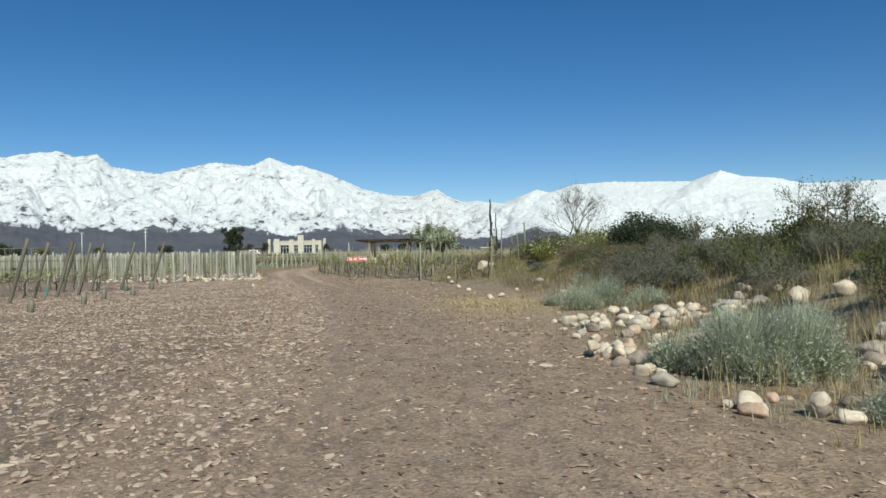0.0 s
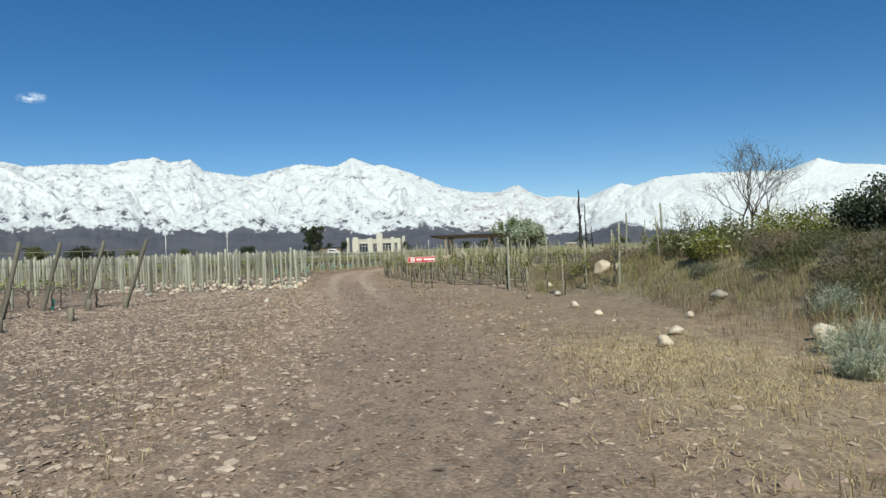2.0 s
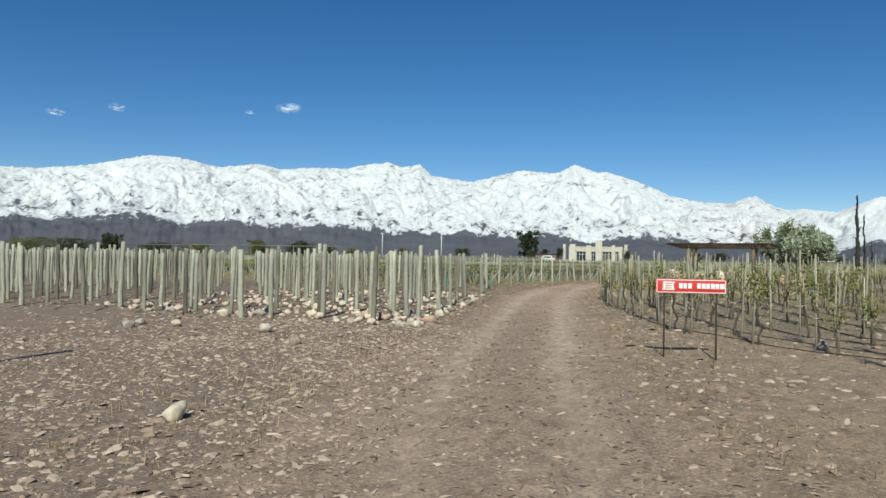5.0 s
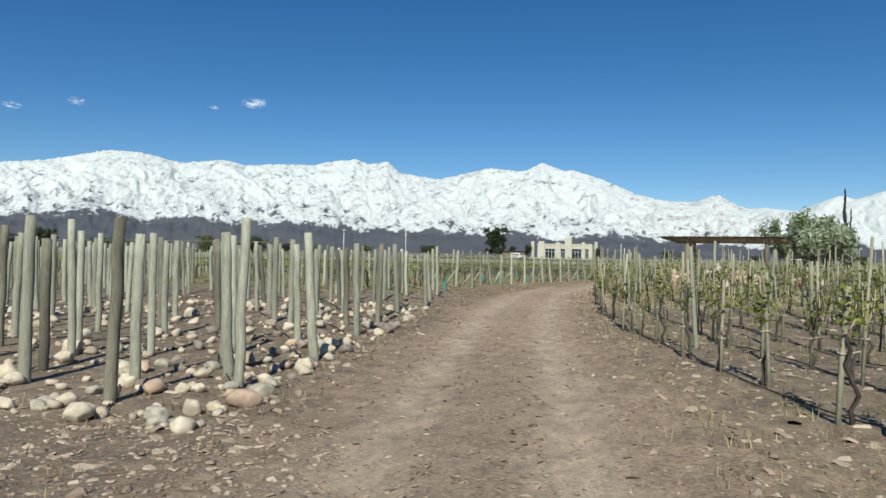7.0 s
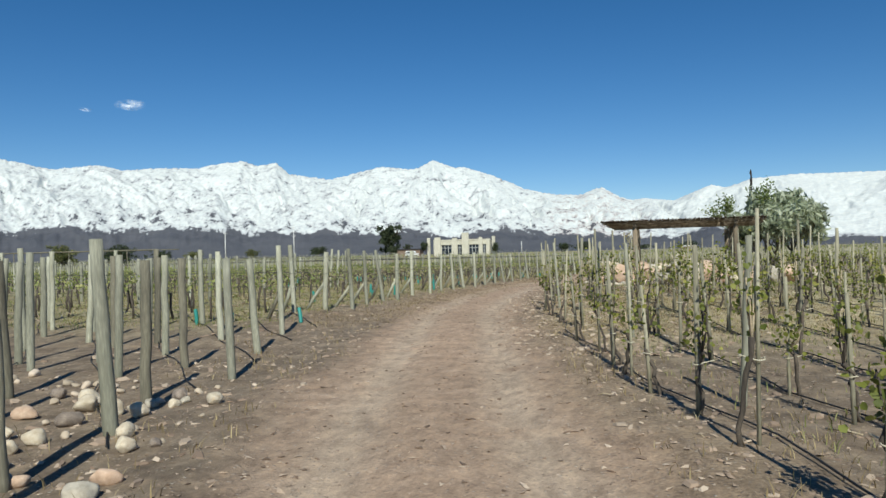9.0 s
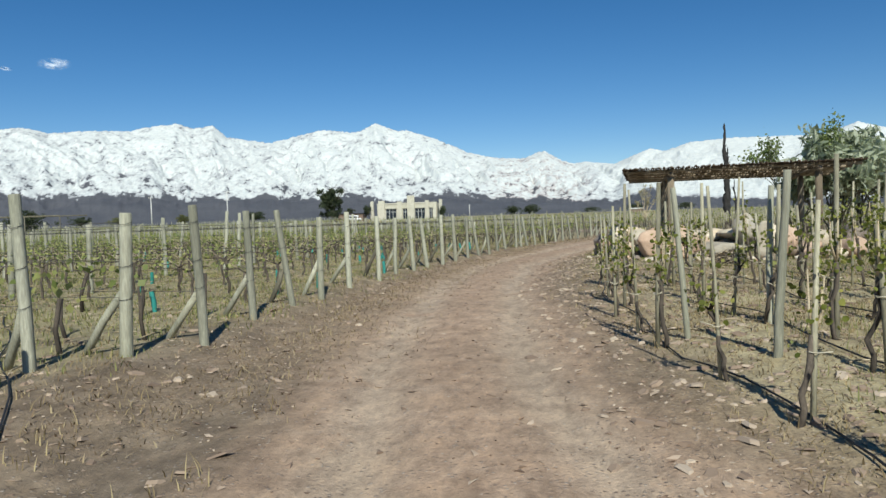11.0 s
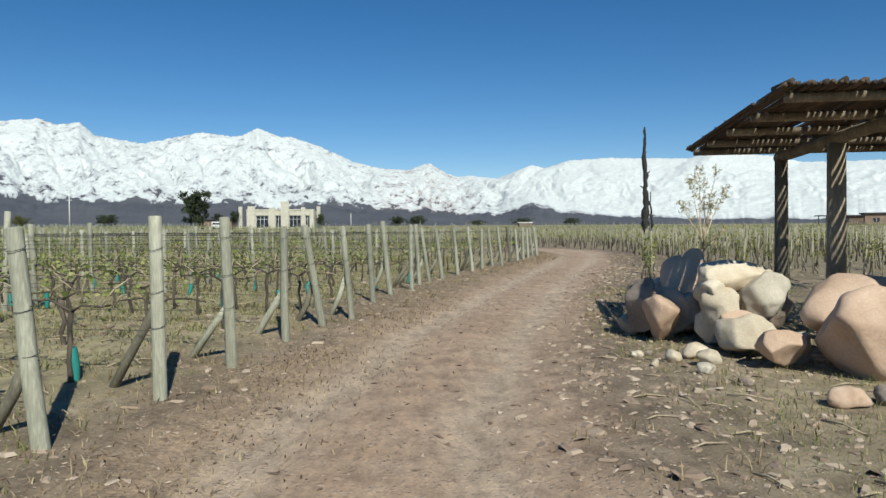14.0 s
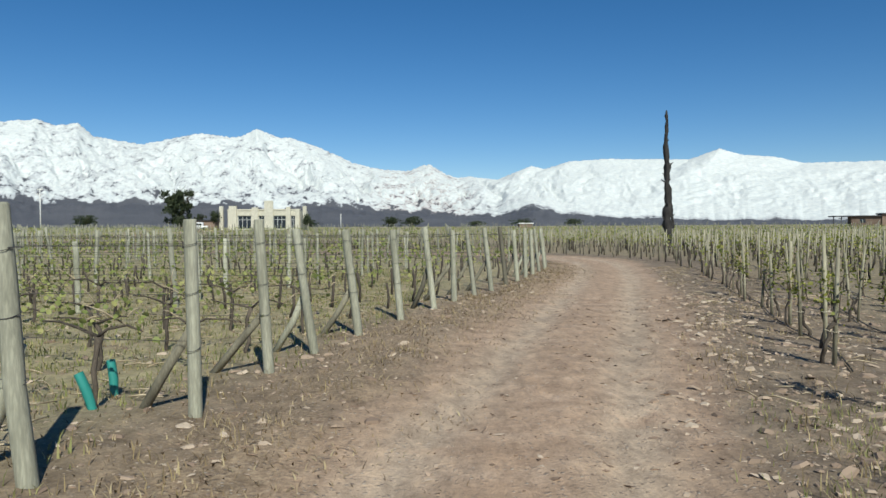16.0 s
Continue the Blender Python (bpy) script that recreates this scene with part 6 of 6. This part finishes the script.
tree("silver_tree", "broad tree with silvery grey-green narrow leaves", 1.1, 84.4, 4.6, L_OLIVE, 11, 4, 3, 0.42, 5, SLIM, M_POST_DARK, 0.36, 0.07, 0.16, 6, 0.34)
tree("silver_tree", "broad tree with silvery grey-green narrow leaves", 2.3, 85.0, 4.3, L_OLIVE, 12, 4, 3, 0.42, 5, SLIM, M_POST_DARK, 0.36, 0.07, 0.16, 5, 0.34)
tree("young_tree", "slender young tree with loose bright green leaves", -0.55, 84.9, 5.0, L_POPLAR, 15, 4, 3, 0.09, 4, FOLD, M_POST_DARK, 0.17, 0.045, 0.15, 2, 0.30)
tree("bare_shrub_tree", "bare twiggy desert shrub with few leaves", 8.6, 27.8, 3.6, L_GREYBUSH, 21, 4, 3, 0.05, 3, SLIM, M_BARK, 0.42, 0.034, 0.08, 4, 0.30)
tree("bare_shrub_tree", "bare twiggy desert shrub with few leaves", 6.9, 29.5, 1.9, L_GREEN, 22, 3, 3, 0.035, 2, SLIM, M_POST_DARK, 0.5, 0.02, 0.05, 4, 0.34)
tree("bare_shrub_tree", "bare twiggy desert shrub with few leaves", 12.3, 24.0, 2.1, L_GREEN, 23, 4, 3, 0.035, 1, SLIM, M_BARK, 0.6, 0.025, 0.05, 5, 0.34)
tree("bare_shrub_tree", "bare twiggy desert shrub with few leaves", 9.4, 27.9, 2.0, L_GREEN, 24, 3, 3, 0.035, 1, SLIM, M_BARK, 0.6, 0.02, 0.05, 4, 0.34)
tree("spiny_shrub", "spiny dark shrub with short leafy branches", 11.6, 12.6, 2.1, L_GREEN, 25, 3, 3, 0.06, 7, SLIM, M_BARK, 0.7, 0.03, 0.05, 4, 0.4)
tree("spiny_shrub", "spiny dark shrub with short leafy branches", 13.2, 14.2, 2.0, L_GREEN, 26, 3, 3, 0.06, 7, SLIM, M_BARK, 0.7, 0.03, 0.05, 4, 0.4)
tree("roadside_sapling", "young leafy sapling in a white trunk guard by the track", -6.0, 89.3, 1.3, L_FIELD, 32, 2, 3, 0.06, 4, FOLD, M_CANE, 0.25, 0.02, 0.06, 1, 0.6)


def budding_sapling(x, y):
    """One stem that forks low into upright shoots, pale buds crowding their upper halves."""
    r, gg = random.Random(31), np.random.default_rng(31)
    ob = thing("budding_sapling", "thin sapling with pale buds behind the rocks", "tree", (x, y, ground_at(x, y) - 0.05))
    bm, buds = bmesh.new(), []
    tube(bm, [(0, 0, 0), (0.02, 0.01, 0.6), (0.0, 0.02, 1.12)], [0.026, 0.022, 0.02], 7, True, 0.08, r)
    for x0, z0, x1, y1, z1, width in ((0, 1.1, -0.12, 0.4, 2.45, 1.0), (-0.02, 1.2, 0.06, 0.35, 2.6, 1.0), (0.0, 1.15, 0.3, 0.1, 2.65, 0.9), (0.04, 1.3, 0.66, 0.5, 2.3, 0.85),
                                      (0.0, 1.05, 0.42, -0.1, 1.55, 0.4), (0.08, 1.55, 0.16, 0.0, 1.95, 0.45), (-0.04, 1.35, -0.3, 0.3, 1.95, 0.7), (0.02, 1.3, 0.16, 0.3, 2.35, 0.6)):
        a, b = Vector((x0, 0.02, z0)), Vector((x1, y1, z1))
        pts = [a.lerp(b, k / 5) + Vector((r.gauss(0, 0.012) - 0.05 * math.sin(k * 0.63) * (b.x - a.x), r.gauss(0, 0.012), 0)) for k in range(6)]
        tube(bm, pts, [0.013 * (1 - 0.14 * k) for k in range(6)], 5, True, 0.05, r)
        for k in range(int(26 * width)):
            p = a.lerp(b, 0.42 + 0.6 * r.random() ** 0.7)
            q = p + Vector((r.gauss(0, 0.055), r.gauss(0, 0.055), r.uniform(0.02, 0.1))) * width
            tube(bm, [p, q], [0.003, 0.002], 3, False, 0, r)
            buds.append(q[:])
    part("trunk", bm, M_CANE, ob)
    lv, lf = leaves(SLIM, buds, (0.022,) * 3, 9, 0.05, gg, 0.9)
    part("crown", fast_mesh("crown", lv, lf), L_BUD, ob)


budding_sapling(-6.33, 84.6)


# ---- dead tree ----
def dead_tree(x, y, tall, seed, rad):
    r = random.Random(seed)
    ob = thing("dead_tree", "tall charred bare trunk of a dead poplar", "tree", (x, y, ground_at(x, y) - 0.1), "dead trees")
    bm = bmesh.new()
    n = 26
    pts = [(0.06 * math.sin(k * 0.9) + 0.16 * (k / n) * math.sin(k * 0.23) + r.gauss(0, 0.03), r.gauss(0, 0.04), tall * k / n) for k in range(n + 1)]
    radii = [rad * (1.25 - 0.95 * (k / n) ** 0.8) * r.uniform(0.72, 1.25) for k in range(n + 1)]
    radii[-1] = rad * 0.14
    tube(bm, pts, radii, 12, True, 0.22, r)
    part("trunk", bm, M_CHAR, ob)
    for k in range(12):
        i = r.randint(3, n - 4)
        p, a = Vector(pts[i]), r.uniform(0, 6.28)
        out = Vector((math.cos(a), math.sin(a), r.uniform(0.4, 1.4))).normalized()
        part("stub", tube(bmesh.new(), [p, p + out * radii[i] * 1.6, p + out * (radii[i] * 1.6 + r.uniform(0.05, 0.3))], [0.09, 0.07, 0.03], 6, True, 0.2, r), M_CHAR, ob)


dead_tree(12.1, 153.4, 12.9, 5, 0.42)
dead_tree(13.6, 158.5, 10.2, 6, 0.2)
dead_tree(15.0, 161.0, 6.0, 7, 0.17)


# ---- sign ----
def sign():
    a = Vector((-2.41, 34.31, 0))
    b = Vector((-1.45, 34.62, 0))
    d = (b - a).normalized()
    ob = thing("vineyard_sign", "red rectangular vineyard sign with white painted bars on two iron stakes", "sign", (a.x, a.y, ground_at(a.x, a.y)), "", math.degrees(math.atan2(d.y, d.x)))
    W, z0, z1 = 1.08, 1.01, 1.235
    part("board", box(bmesh.new(), -0.10, -0.012, z0, W - 0.10, 0.012, z1, 0.005), M_RED, ob)
    for x in (0.04, 0.84):
        part("stake", tube(bmesh.new(), [(x, 0.03, -0.25), (x, 0.03, z1 - 0.02)], 0.014, 6), M_IRON, ob)
    bm = bmesh.new()
    for x0, x1, p0, p1 in ((-0.09, W - 0.11, z1 - 0.022, z1 - 0.010), (-0.09, W - 0.11, z0 + 0.010, z0 + 0.022), (-0.09, -0.078, z0 + 0.01, z1 - 0.01), (W - 0.122, W - 0.11, z0 + 0.01, z1 - 0.01)):
        box(bm, x0, -0.0165, p0, x1, -0.0125, p1)
    part("border", bm, M_SIGNWHITE, ob, "thin white painted border", False)
    bm = bmesh.new()
    for k in range(4):
        box(bm, 0.0 + 0.01 * (k % 2), -0.0165, z0 + 0.05 + 0.036 * k, 0.19 - 0.012 * (k % 3), -0.0125, z0 + 0.074 + 0.036 * k)
    box(bm, 0.02, -0.0165, z0 + 0.06, 0.045, -0.0128, z0 + 0.18)
    box(bm, 0.145, -0.0165, z0 + 0.06, 0.17, -0.0128, z0 + 0.18)
    part("emblem", bm, M_SIGNWHITE, ob, "plain white emblem", False)
    for k, wide in enumerate((0.058, 0.052, 0.058, 0, 0.054, 0.06, 0.054, 0.058, 0.058, 0.07)):
        if wide:
            part("lettering_bar", box(bmesh.new(), 0.255 + 0.0695 * k, -0.0165, z0 + 0.078, 0.255 + 0.0695 * k + wide, -0.0125, z0 + 0.160), M_SIGNWHITE, ob, "white painted bar", False)


sign()


# ---- house ----
def house():
    x0, x1, y0 = -60.6, -43.2, 259.5
    z = ground_at(-52, 259) - 0.1
    ob = thing("house", "cream flat-roofed house with tall square pillars and dark windows", "house", (0, 0, 0))
    top = z + 4.75
    openings = [(-58.1, -55.0, 0.4, 3.45), (-53.1, -51.75, 0.4, 3.45), (-49.6, -46.65, 0.4, 3.45), (-45.4, -44.4, 0.4, 3.45)]
    slabs, x = [], x0
    for a, b, lo, hi in openings:
        slabs += [(x, y0, z, a, y0 + 0.35, top), (a, y0, z + hi, b, y0 + 0.35, top), (a, y0, z - 0.2, b, y0 + 0.35, z + lo)]
        x = b
    slabs += [(x, y0, z, x1, y0 + 0.35, top), (x0, y0 + 0.36, z, x0 + 0.35, y0 + 10, top), (x1 - 0.35, y0 + 0.36, z, x1, y0 + 10, top), (x0, y0 + 10.01, z, x1, y0 + 10.3, top)]
    for q in slabs:
        part("wall", box(bmesh.new(), *q), M_PLASTER, ob, "", False)
    part("roof", box(bmesh.new(), x0 + 0.36, y0 + 0.37, top - 0.5, x1 - 0.36, y0 + 9.98, top - 0.2), M_PLASTER, ob, "", False)
    for px, w, hgt in ((-60.2, 1.85, 5.85), (-54.7, 1.5, 5.5), (-51.7, 2.1, 7.1), (-46.5, 1.05, 5.6), (-44.25, 0.95, 5.0)):
        part("pillar", box(bmesh.new(), px, y0 - 0.5, z - 0.2, px + w, y0 - 0.02, z + hgt, 0.03), M_PLASTER, ob, "", False)
    for px in (-62.7, -42.6):
        part("pillar", box(bmesh.new(), px, y0 + 0.2, z - 0.2, px + 0.9, y0 + 1.1, z + 5.8, 0.03), M_PLASTER, ob, "", False)
    part("lintel", box(bmesh.new(), x0 + 0.4, y0 - 0.25, z + 3.5, x1 - 0.2, y0 - 0.012, z + 3.75, 0.02), M_PLASTER, ob, "", False)
    part("parapet", box(bmesh.new(), x0 - 0.1, y0 - 0.15, top + 0.003, x1 + 0.1, y0 + 0.4, top + 0.35, 0.03), M_PLASTER, ob, "", False)
    for a, b, lo, hi in openings:
        win = part("window", box(bmesh.new(), a, y0 + 0.2, z + lo, b, y0 + 0.23, z + hi), M_GLASS, ob, "dark reflecting window glass", False)
        bm = bmesh.new()
        n = 3 if b - a > 2.5 else 2
        for k in range(n + 1):
            c = a + (b - a) * k / n
            box(bm, c - 0.06, y0 + 0.12, z + lo, c + 0.06, y0 + 0.19, z + hi)
        box(bm, a, y0 + 0.121, z + hi * 0.72, b, y0 + 0.191, z + hi * 0.72 + 0.12)
        part("window_frame", bm, M_FRAME, win, "", False)
    

house()
tree("creeper_tree", "dark climbing tree against the house wall", -62.5, 259.0, 4.2, L_DARK, 41, 3, 3, 0.3, 14, LEAF, M_BARK, 0.3, 0.1, 0.3)
tree("creeper_tree", "dark climbing tree against the house wall", -41.2, 259.2, 3.4, L_DARK, 42, 3, 3, 0.3, 12, LEAF, M_BARK, 0.3, 0.1, 0.3)


def big_tree(x, y, tall, wide, seed, label="tall dark rounded tree far beyond the vineyard", mat=L_DARK):
    r, gg = random.Random(seed), np.random.default_rng(seed)
    ob = thing("tree", label, "tree", (x, y, ground_at(x, y) - 0.1), "distant trees")
    bm, tips = bmesh.new(), []
    branching(bm, Vector((0, 0, 0)), Vector((0.05, 0, 1)).normalized(), tall * 0.42, tall * 0.03, 3, r, tips, 0.1, 4, 0.5)
    part("trunk", bm, M_BARK, ob)
    n = 90
    c = np.column_stack([gg.normal(0, wide * 0.26, n), gg.normal(0, wide * 0.26, n), tall * (0.64 + gg.normal(0, 0.19, n))])
    c[:, 2] = np.clip(c[:, 2], tall * 0.25, tall * 0.97)
    lv, lf = leaves(LEAF, c, (wide * 0.06, wide * 0.06, tall * 0.04), 64, 0.045 * tall, gg, 1.0)
    lv[:, 2] = np.maximum(lv[:, 2], 0.4)
    part("crown", fast_mesh("crown", lv, lf), mat, ob)


big_tree(-88.8, 305, 11.6, 6.6, 51)
big_tree(-24.6, 312, 3.8, 4.2, 52, "dark tree on the far edge of the fields")
big_tree(-80.5, 300, 4.6, 2.0, 53, "dark tree on the far edge of the fields")
for k, (az, dist, tall, wide) in enumerate(((-22.6, 300, 4.6, 6), (-16.9, 262, 4.0, 2.4), (-39.6, 180, 5.4, 5), (-36.2, 190, 5.4, 6), (-50.7, 170, 6, 4), (-27.5, 320, 4.5, 4), (-2.6, 330, 4.6, 6), (5.2, 420, 4.5, 10),
                                             (-31.5, 310, 4, 7), (-9.5, 380, 4, 8), (8.5, 400, 4, 8), (-44, 200, 4.5, 8), (-47, 190, 4.6, 9), (-53, 185, 5, 10), (-56, 180, 5, 10), (2.0, 430, 3.6, 9), (-33.6, 260, 4, 5))):
    x, y = -5 + dist * math.sin(radians(az)), 35 + dist * math.cos(radians(az))
    big_tree(x, y, tall, wide, 60 + k, "dark tree on the far edge of the fields", L_GREEN if k % 3 == 2 else L_DARK)


# ---- poles, trellis frame, far buildings ----
def pole(x, y, tall, arms):
    ob = thing("utility_pole", "pale slender utility pole with short crossarms", "pole", (x, y, ground_at(x, y)), "utility poles")
    part("pole", tube(bmesh.new(), [(0, 0, -0.3), (0, 0, tall)], [0.2, 0.13], 8), M_POLE, ob)
    for z in arms:
        part("crossarm", box(bmesh.new(), -0.75, -0.08, tall - z - 0.12, 0.75, 0.08, tall - z, 0.02), M_POLE, ob, "", False)
        for x1 in (-0.6, 0.6):
            part("insulator", tube(bmesh.new(), [(x1, 0, tall - z), (x1, 0, tall - z + 0.3)], [0.1, 0.06], 7), M_POLE, ob)


pole(-112.3, 272, 11.0, (0.3, 1.6, 3.0))
pole(-126.5, 252, 9.2, (0.3,))
pole(-36.8, 285, 4.4, ())


def trellis_frame():
    ob = thing("overhead_trellis", "long high overhead vine trellis of thin dark beams", "trellis", (0, 0, 0))
    a, b = Vector((-78, 146, 0)), Vector((-158, 150, 0))
    for k in range(15):
        p = a.lerp(b, k / 14)
        z = ground_at(p.x, p.y)
        part("post", tube(bmesh.new(), [(p.x, p.y, z - 0.2), (p.x, p.y, z + 3.7)], 0.07, 6), M_POST_DARK, ob)
    for off, zz in ((0, 3.75), (6, 3.8)):
        part("beam", tube(bmesh.new(), [(a.x, a.y + off, zz + ground_at(a.x, a.y)), ((a.x + b.x) / 2, 148 + off, zz + 0.15), (b.x, b.y + off, zz + ground_at(b.x, b.y))], 0.09, 6), M_POST_DARK, ob)


trellis_frame()


def far_house():
    cx, cy = 134.0, 330.0
    z = ground_at(cx, cy) - 0.1
    ob = thing("brown_house", "low brown flat-roofed house with dark roof slabs", "house", (cx, cy, z), "", -20)
    part("wall", box(bmesh.new(), -4, -3, 0, 5, 4, 3.3, 0.02), M_BROWNWALL, ob, "", False)
    part("wall", box(bmesh.new(), 5.01, -3.5, 0, 15, 4, 4.0, 0.02), M_BROWNWALL, ob, "", False)
    part("roof", box(bmesh.new(), -10, -3.8, 3.31, 5, 4.4, 3.65, 0.02), M_ROOFDARK, ob, "dark roof slab", False)
    part("roof", box(bmesh.new(), 4.6, -4.2, 4.01, 15.6, 4.6, 4.4, 0.02), M_ROOFDARK, ob, "dark roof slab", False)
    for x in (-9.6, -7.2):
        part("porch_post", box(bmesh.new(), x, -3.4, 0, x + 0.3, -3.1, 3.3), M_ROOFDARK, ob, "", False)
    for x0, x1 in ((-1.5, 0.2), (7.5, 9.5)):
        win = part("window", box(bmesh.new(), x0, -3.56 if x0 > 5 else -3.06, 1.2, x1, -3.4 if x0 > 5 else -2.9, 2.5), M_GLASS, ob, "", False)
        part("window_frame", box(bmesh.new(), (x0 + x1) / 2 - 0.06, -3.6 if x0 > 5 else -3.1, 1.2, (x0 + x1) / 2 + 0.06, -3.57 if x0 > 5 else -3.07, 2.5), M_FRAME, win, "", False)


far_house()


def shed(x, y, w, d, h, label, roof):
    z = ground_at(x, y) - 0.05
    ob = thing("farm_shed", label, "shed", (x, y, z))
    part("wall", box(bmesh.new(), -w / 2, -d / 2, 0, w / 2, d / 2, h), M_BROWNWALL, ob, "", False)
    part("roof", box(bmesh.new(), -w / 2 - 0.4, -d / 2 - 0.4, h + 0.003, w / 2 + 0.4, d / 2 + 0.4, h + 0.3, 0.03), roof, ob, "", False)


shed(20.0, 335, 4.5, 4, 1.5, "low far shed with a pale roof", M_WHITEPAINT)
shed(-78.0, 292, 10, 5, 2.6, "low dark shed below a tall tree", M_ROOFDARK)


def van(x, y, turn):
    z = ground_at(x, y)
    ob = thing("parked_van", "small white van parked beside the house", "van", (x, y, z), "", turn)
    bm = box(bmesh.new(), -2.1, -0.85, 0.35, 2.1, 0.85, 1.05, 0.12)
    box(bm, -1.9, -0.78, 1.0, 1.1, 0.78, 1.85, 0.2)
    part("body", bm, M_WHITEPAINT, ob)
    for s in (-1, 1):
        part("window", box(bmesh.new(), -1.6, s * 0.79 - 0.01, 1.15, 0.8, s * 0.79 + 0.01, 1.6), M_GLASS, ob, "", False)
    for wx in (-1.3, 1.3):
        for s in (-0.8, 0.8):
            part("wheel", tube(bmesh.new(), [(wx, s - 0.1, 0.33), (wx, s + 0.1, 0.33)], 0.33, 14), M_TYRE, ob)


van(-66.5, 256.0, 10)


# ---- small clouds ----
def cloud(az, el, wide, tall, seed):
    d = 4600
    c = Vector((d * math.sin(radians(az)) * math.cos(radians(el)), d * math.cos(radians(az)) * math.cos(radians(el)), d * math.sin(radians(el))))
    bm = bmesh.new()
    bmesh.ops.create_grid(bm, x_segments=24, y_segments=12, size=1)
    for v in bm.verts:
        v.co = Vector((v.co.x * wide * 0.5, 14 * noise.noise(v.co * 1.5 + Vector((seed, 0, 0))), v.co.y * tall * 0.5 - v.co.x * tall * 0.2))
    ob = solo("backdrop_cloud", bm, M_CLOUD, "small wispy white cloud in a clear sky", "cloud", kind="structure")
    ob.matrix_world = Matrix.Translation(c) @ Matrix.Rotation(radians(-az), 4, "Z") @ Matrix.Rotation(radians(seed * 4 - 8), 4, "Y")


M_CLOUD, ct, cb = nodes("thin_cloud")
cb.inputs["Base Color"].default_value = (0.9, 0.92, 0.94, 1)
cb.inputs["Roughness"].default_value = 1.0
cn = ct.nodes.new("ShaderNodeTexCoord")
mid = add(ct, "VectorMath", op="SUBTRACT")
mid.inputs[1].default_value = (0.5, 0.5, 0.5)
ct.links.new(cn.outputs["Generated"], mid.inputs[0])
flat = add(ct, "VectorMath", op="MULTIPLY")
flat.inputs[1].default_value = (2, 0, 2)
ct.links.new(mid.outputs[0], flat.inputs[0])
far_out = add(ct, "VectorMath", op="LENGTH")
ct.links.new(flat.outputs[0], far_out.inputs[0])
edge = ramp(ct, far_out.outputs["Value"], [(0.15, (0.75, 0.75, 0.75)), (0.9, (0, 0, 0))])
wisp = ramp(ct, noise_tex(ct, cn.outputs["Object"], 0.03, 5, 0.6), [(0.38, (0, 0, 0)), (0.68, (1, 1, 1))])
ct.links.new(mixed(ct, 1.0, edge, wisp, "MULTIPLY"), cb.inputs["Alpha"])
for az, el, w, t, s in ((-35.9, 11.3, 190, 60, 1), (-48.0, 10.4, 110, 44, 2), (-51.9, 9.7, 120, 36, 3), (-38.8, 10.8, 80, 22, 4)):
    cloud(az, el, w, t, s)

sward("verge_litter", 4800, 9, (-16, -4), (58, 118), 0.05, L_LITTER, "brown dry litter along the foot of the end posts", lambda x, y: np.exp(-((along(LEFT_EDGE, y) + 0.75 - x) / 0.8) ** 2) * (0.3 + fbm(x * .8, y * .8, 3, 73)), 0.16, 0.006, 1.6)
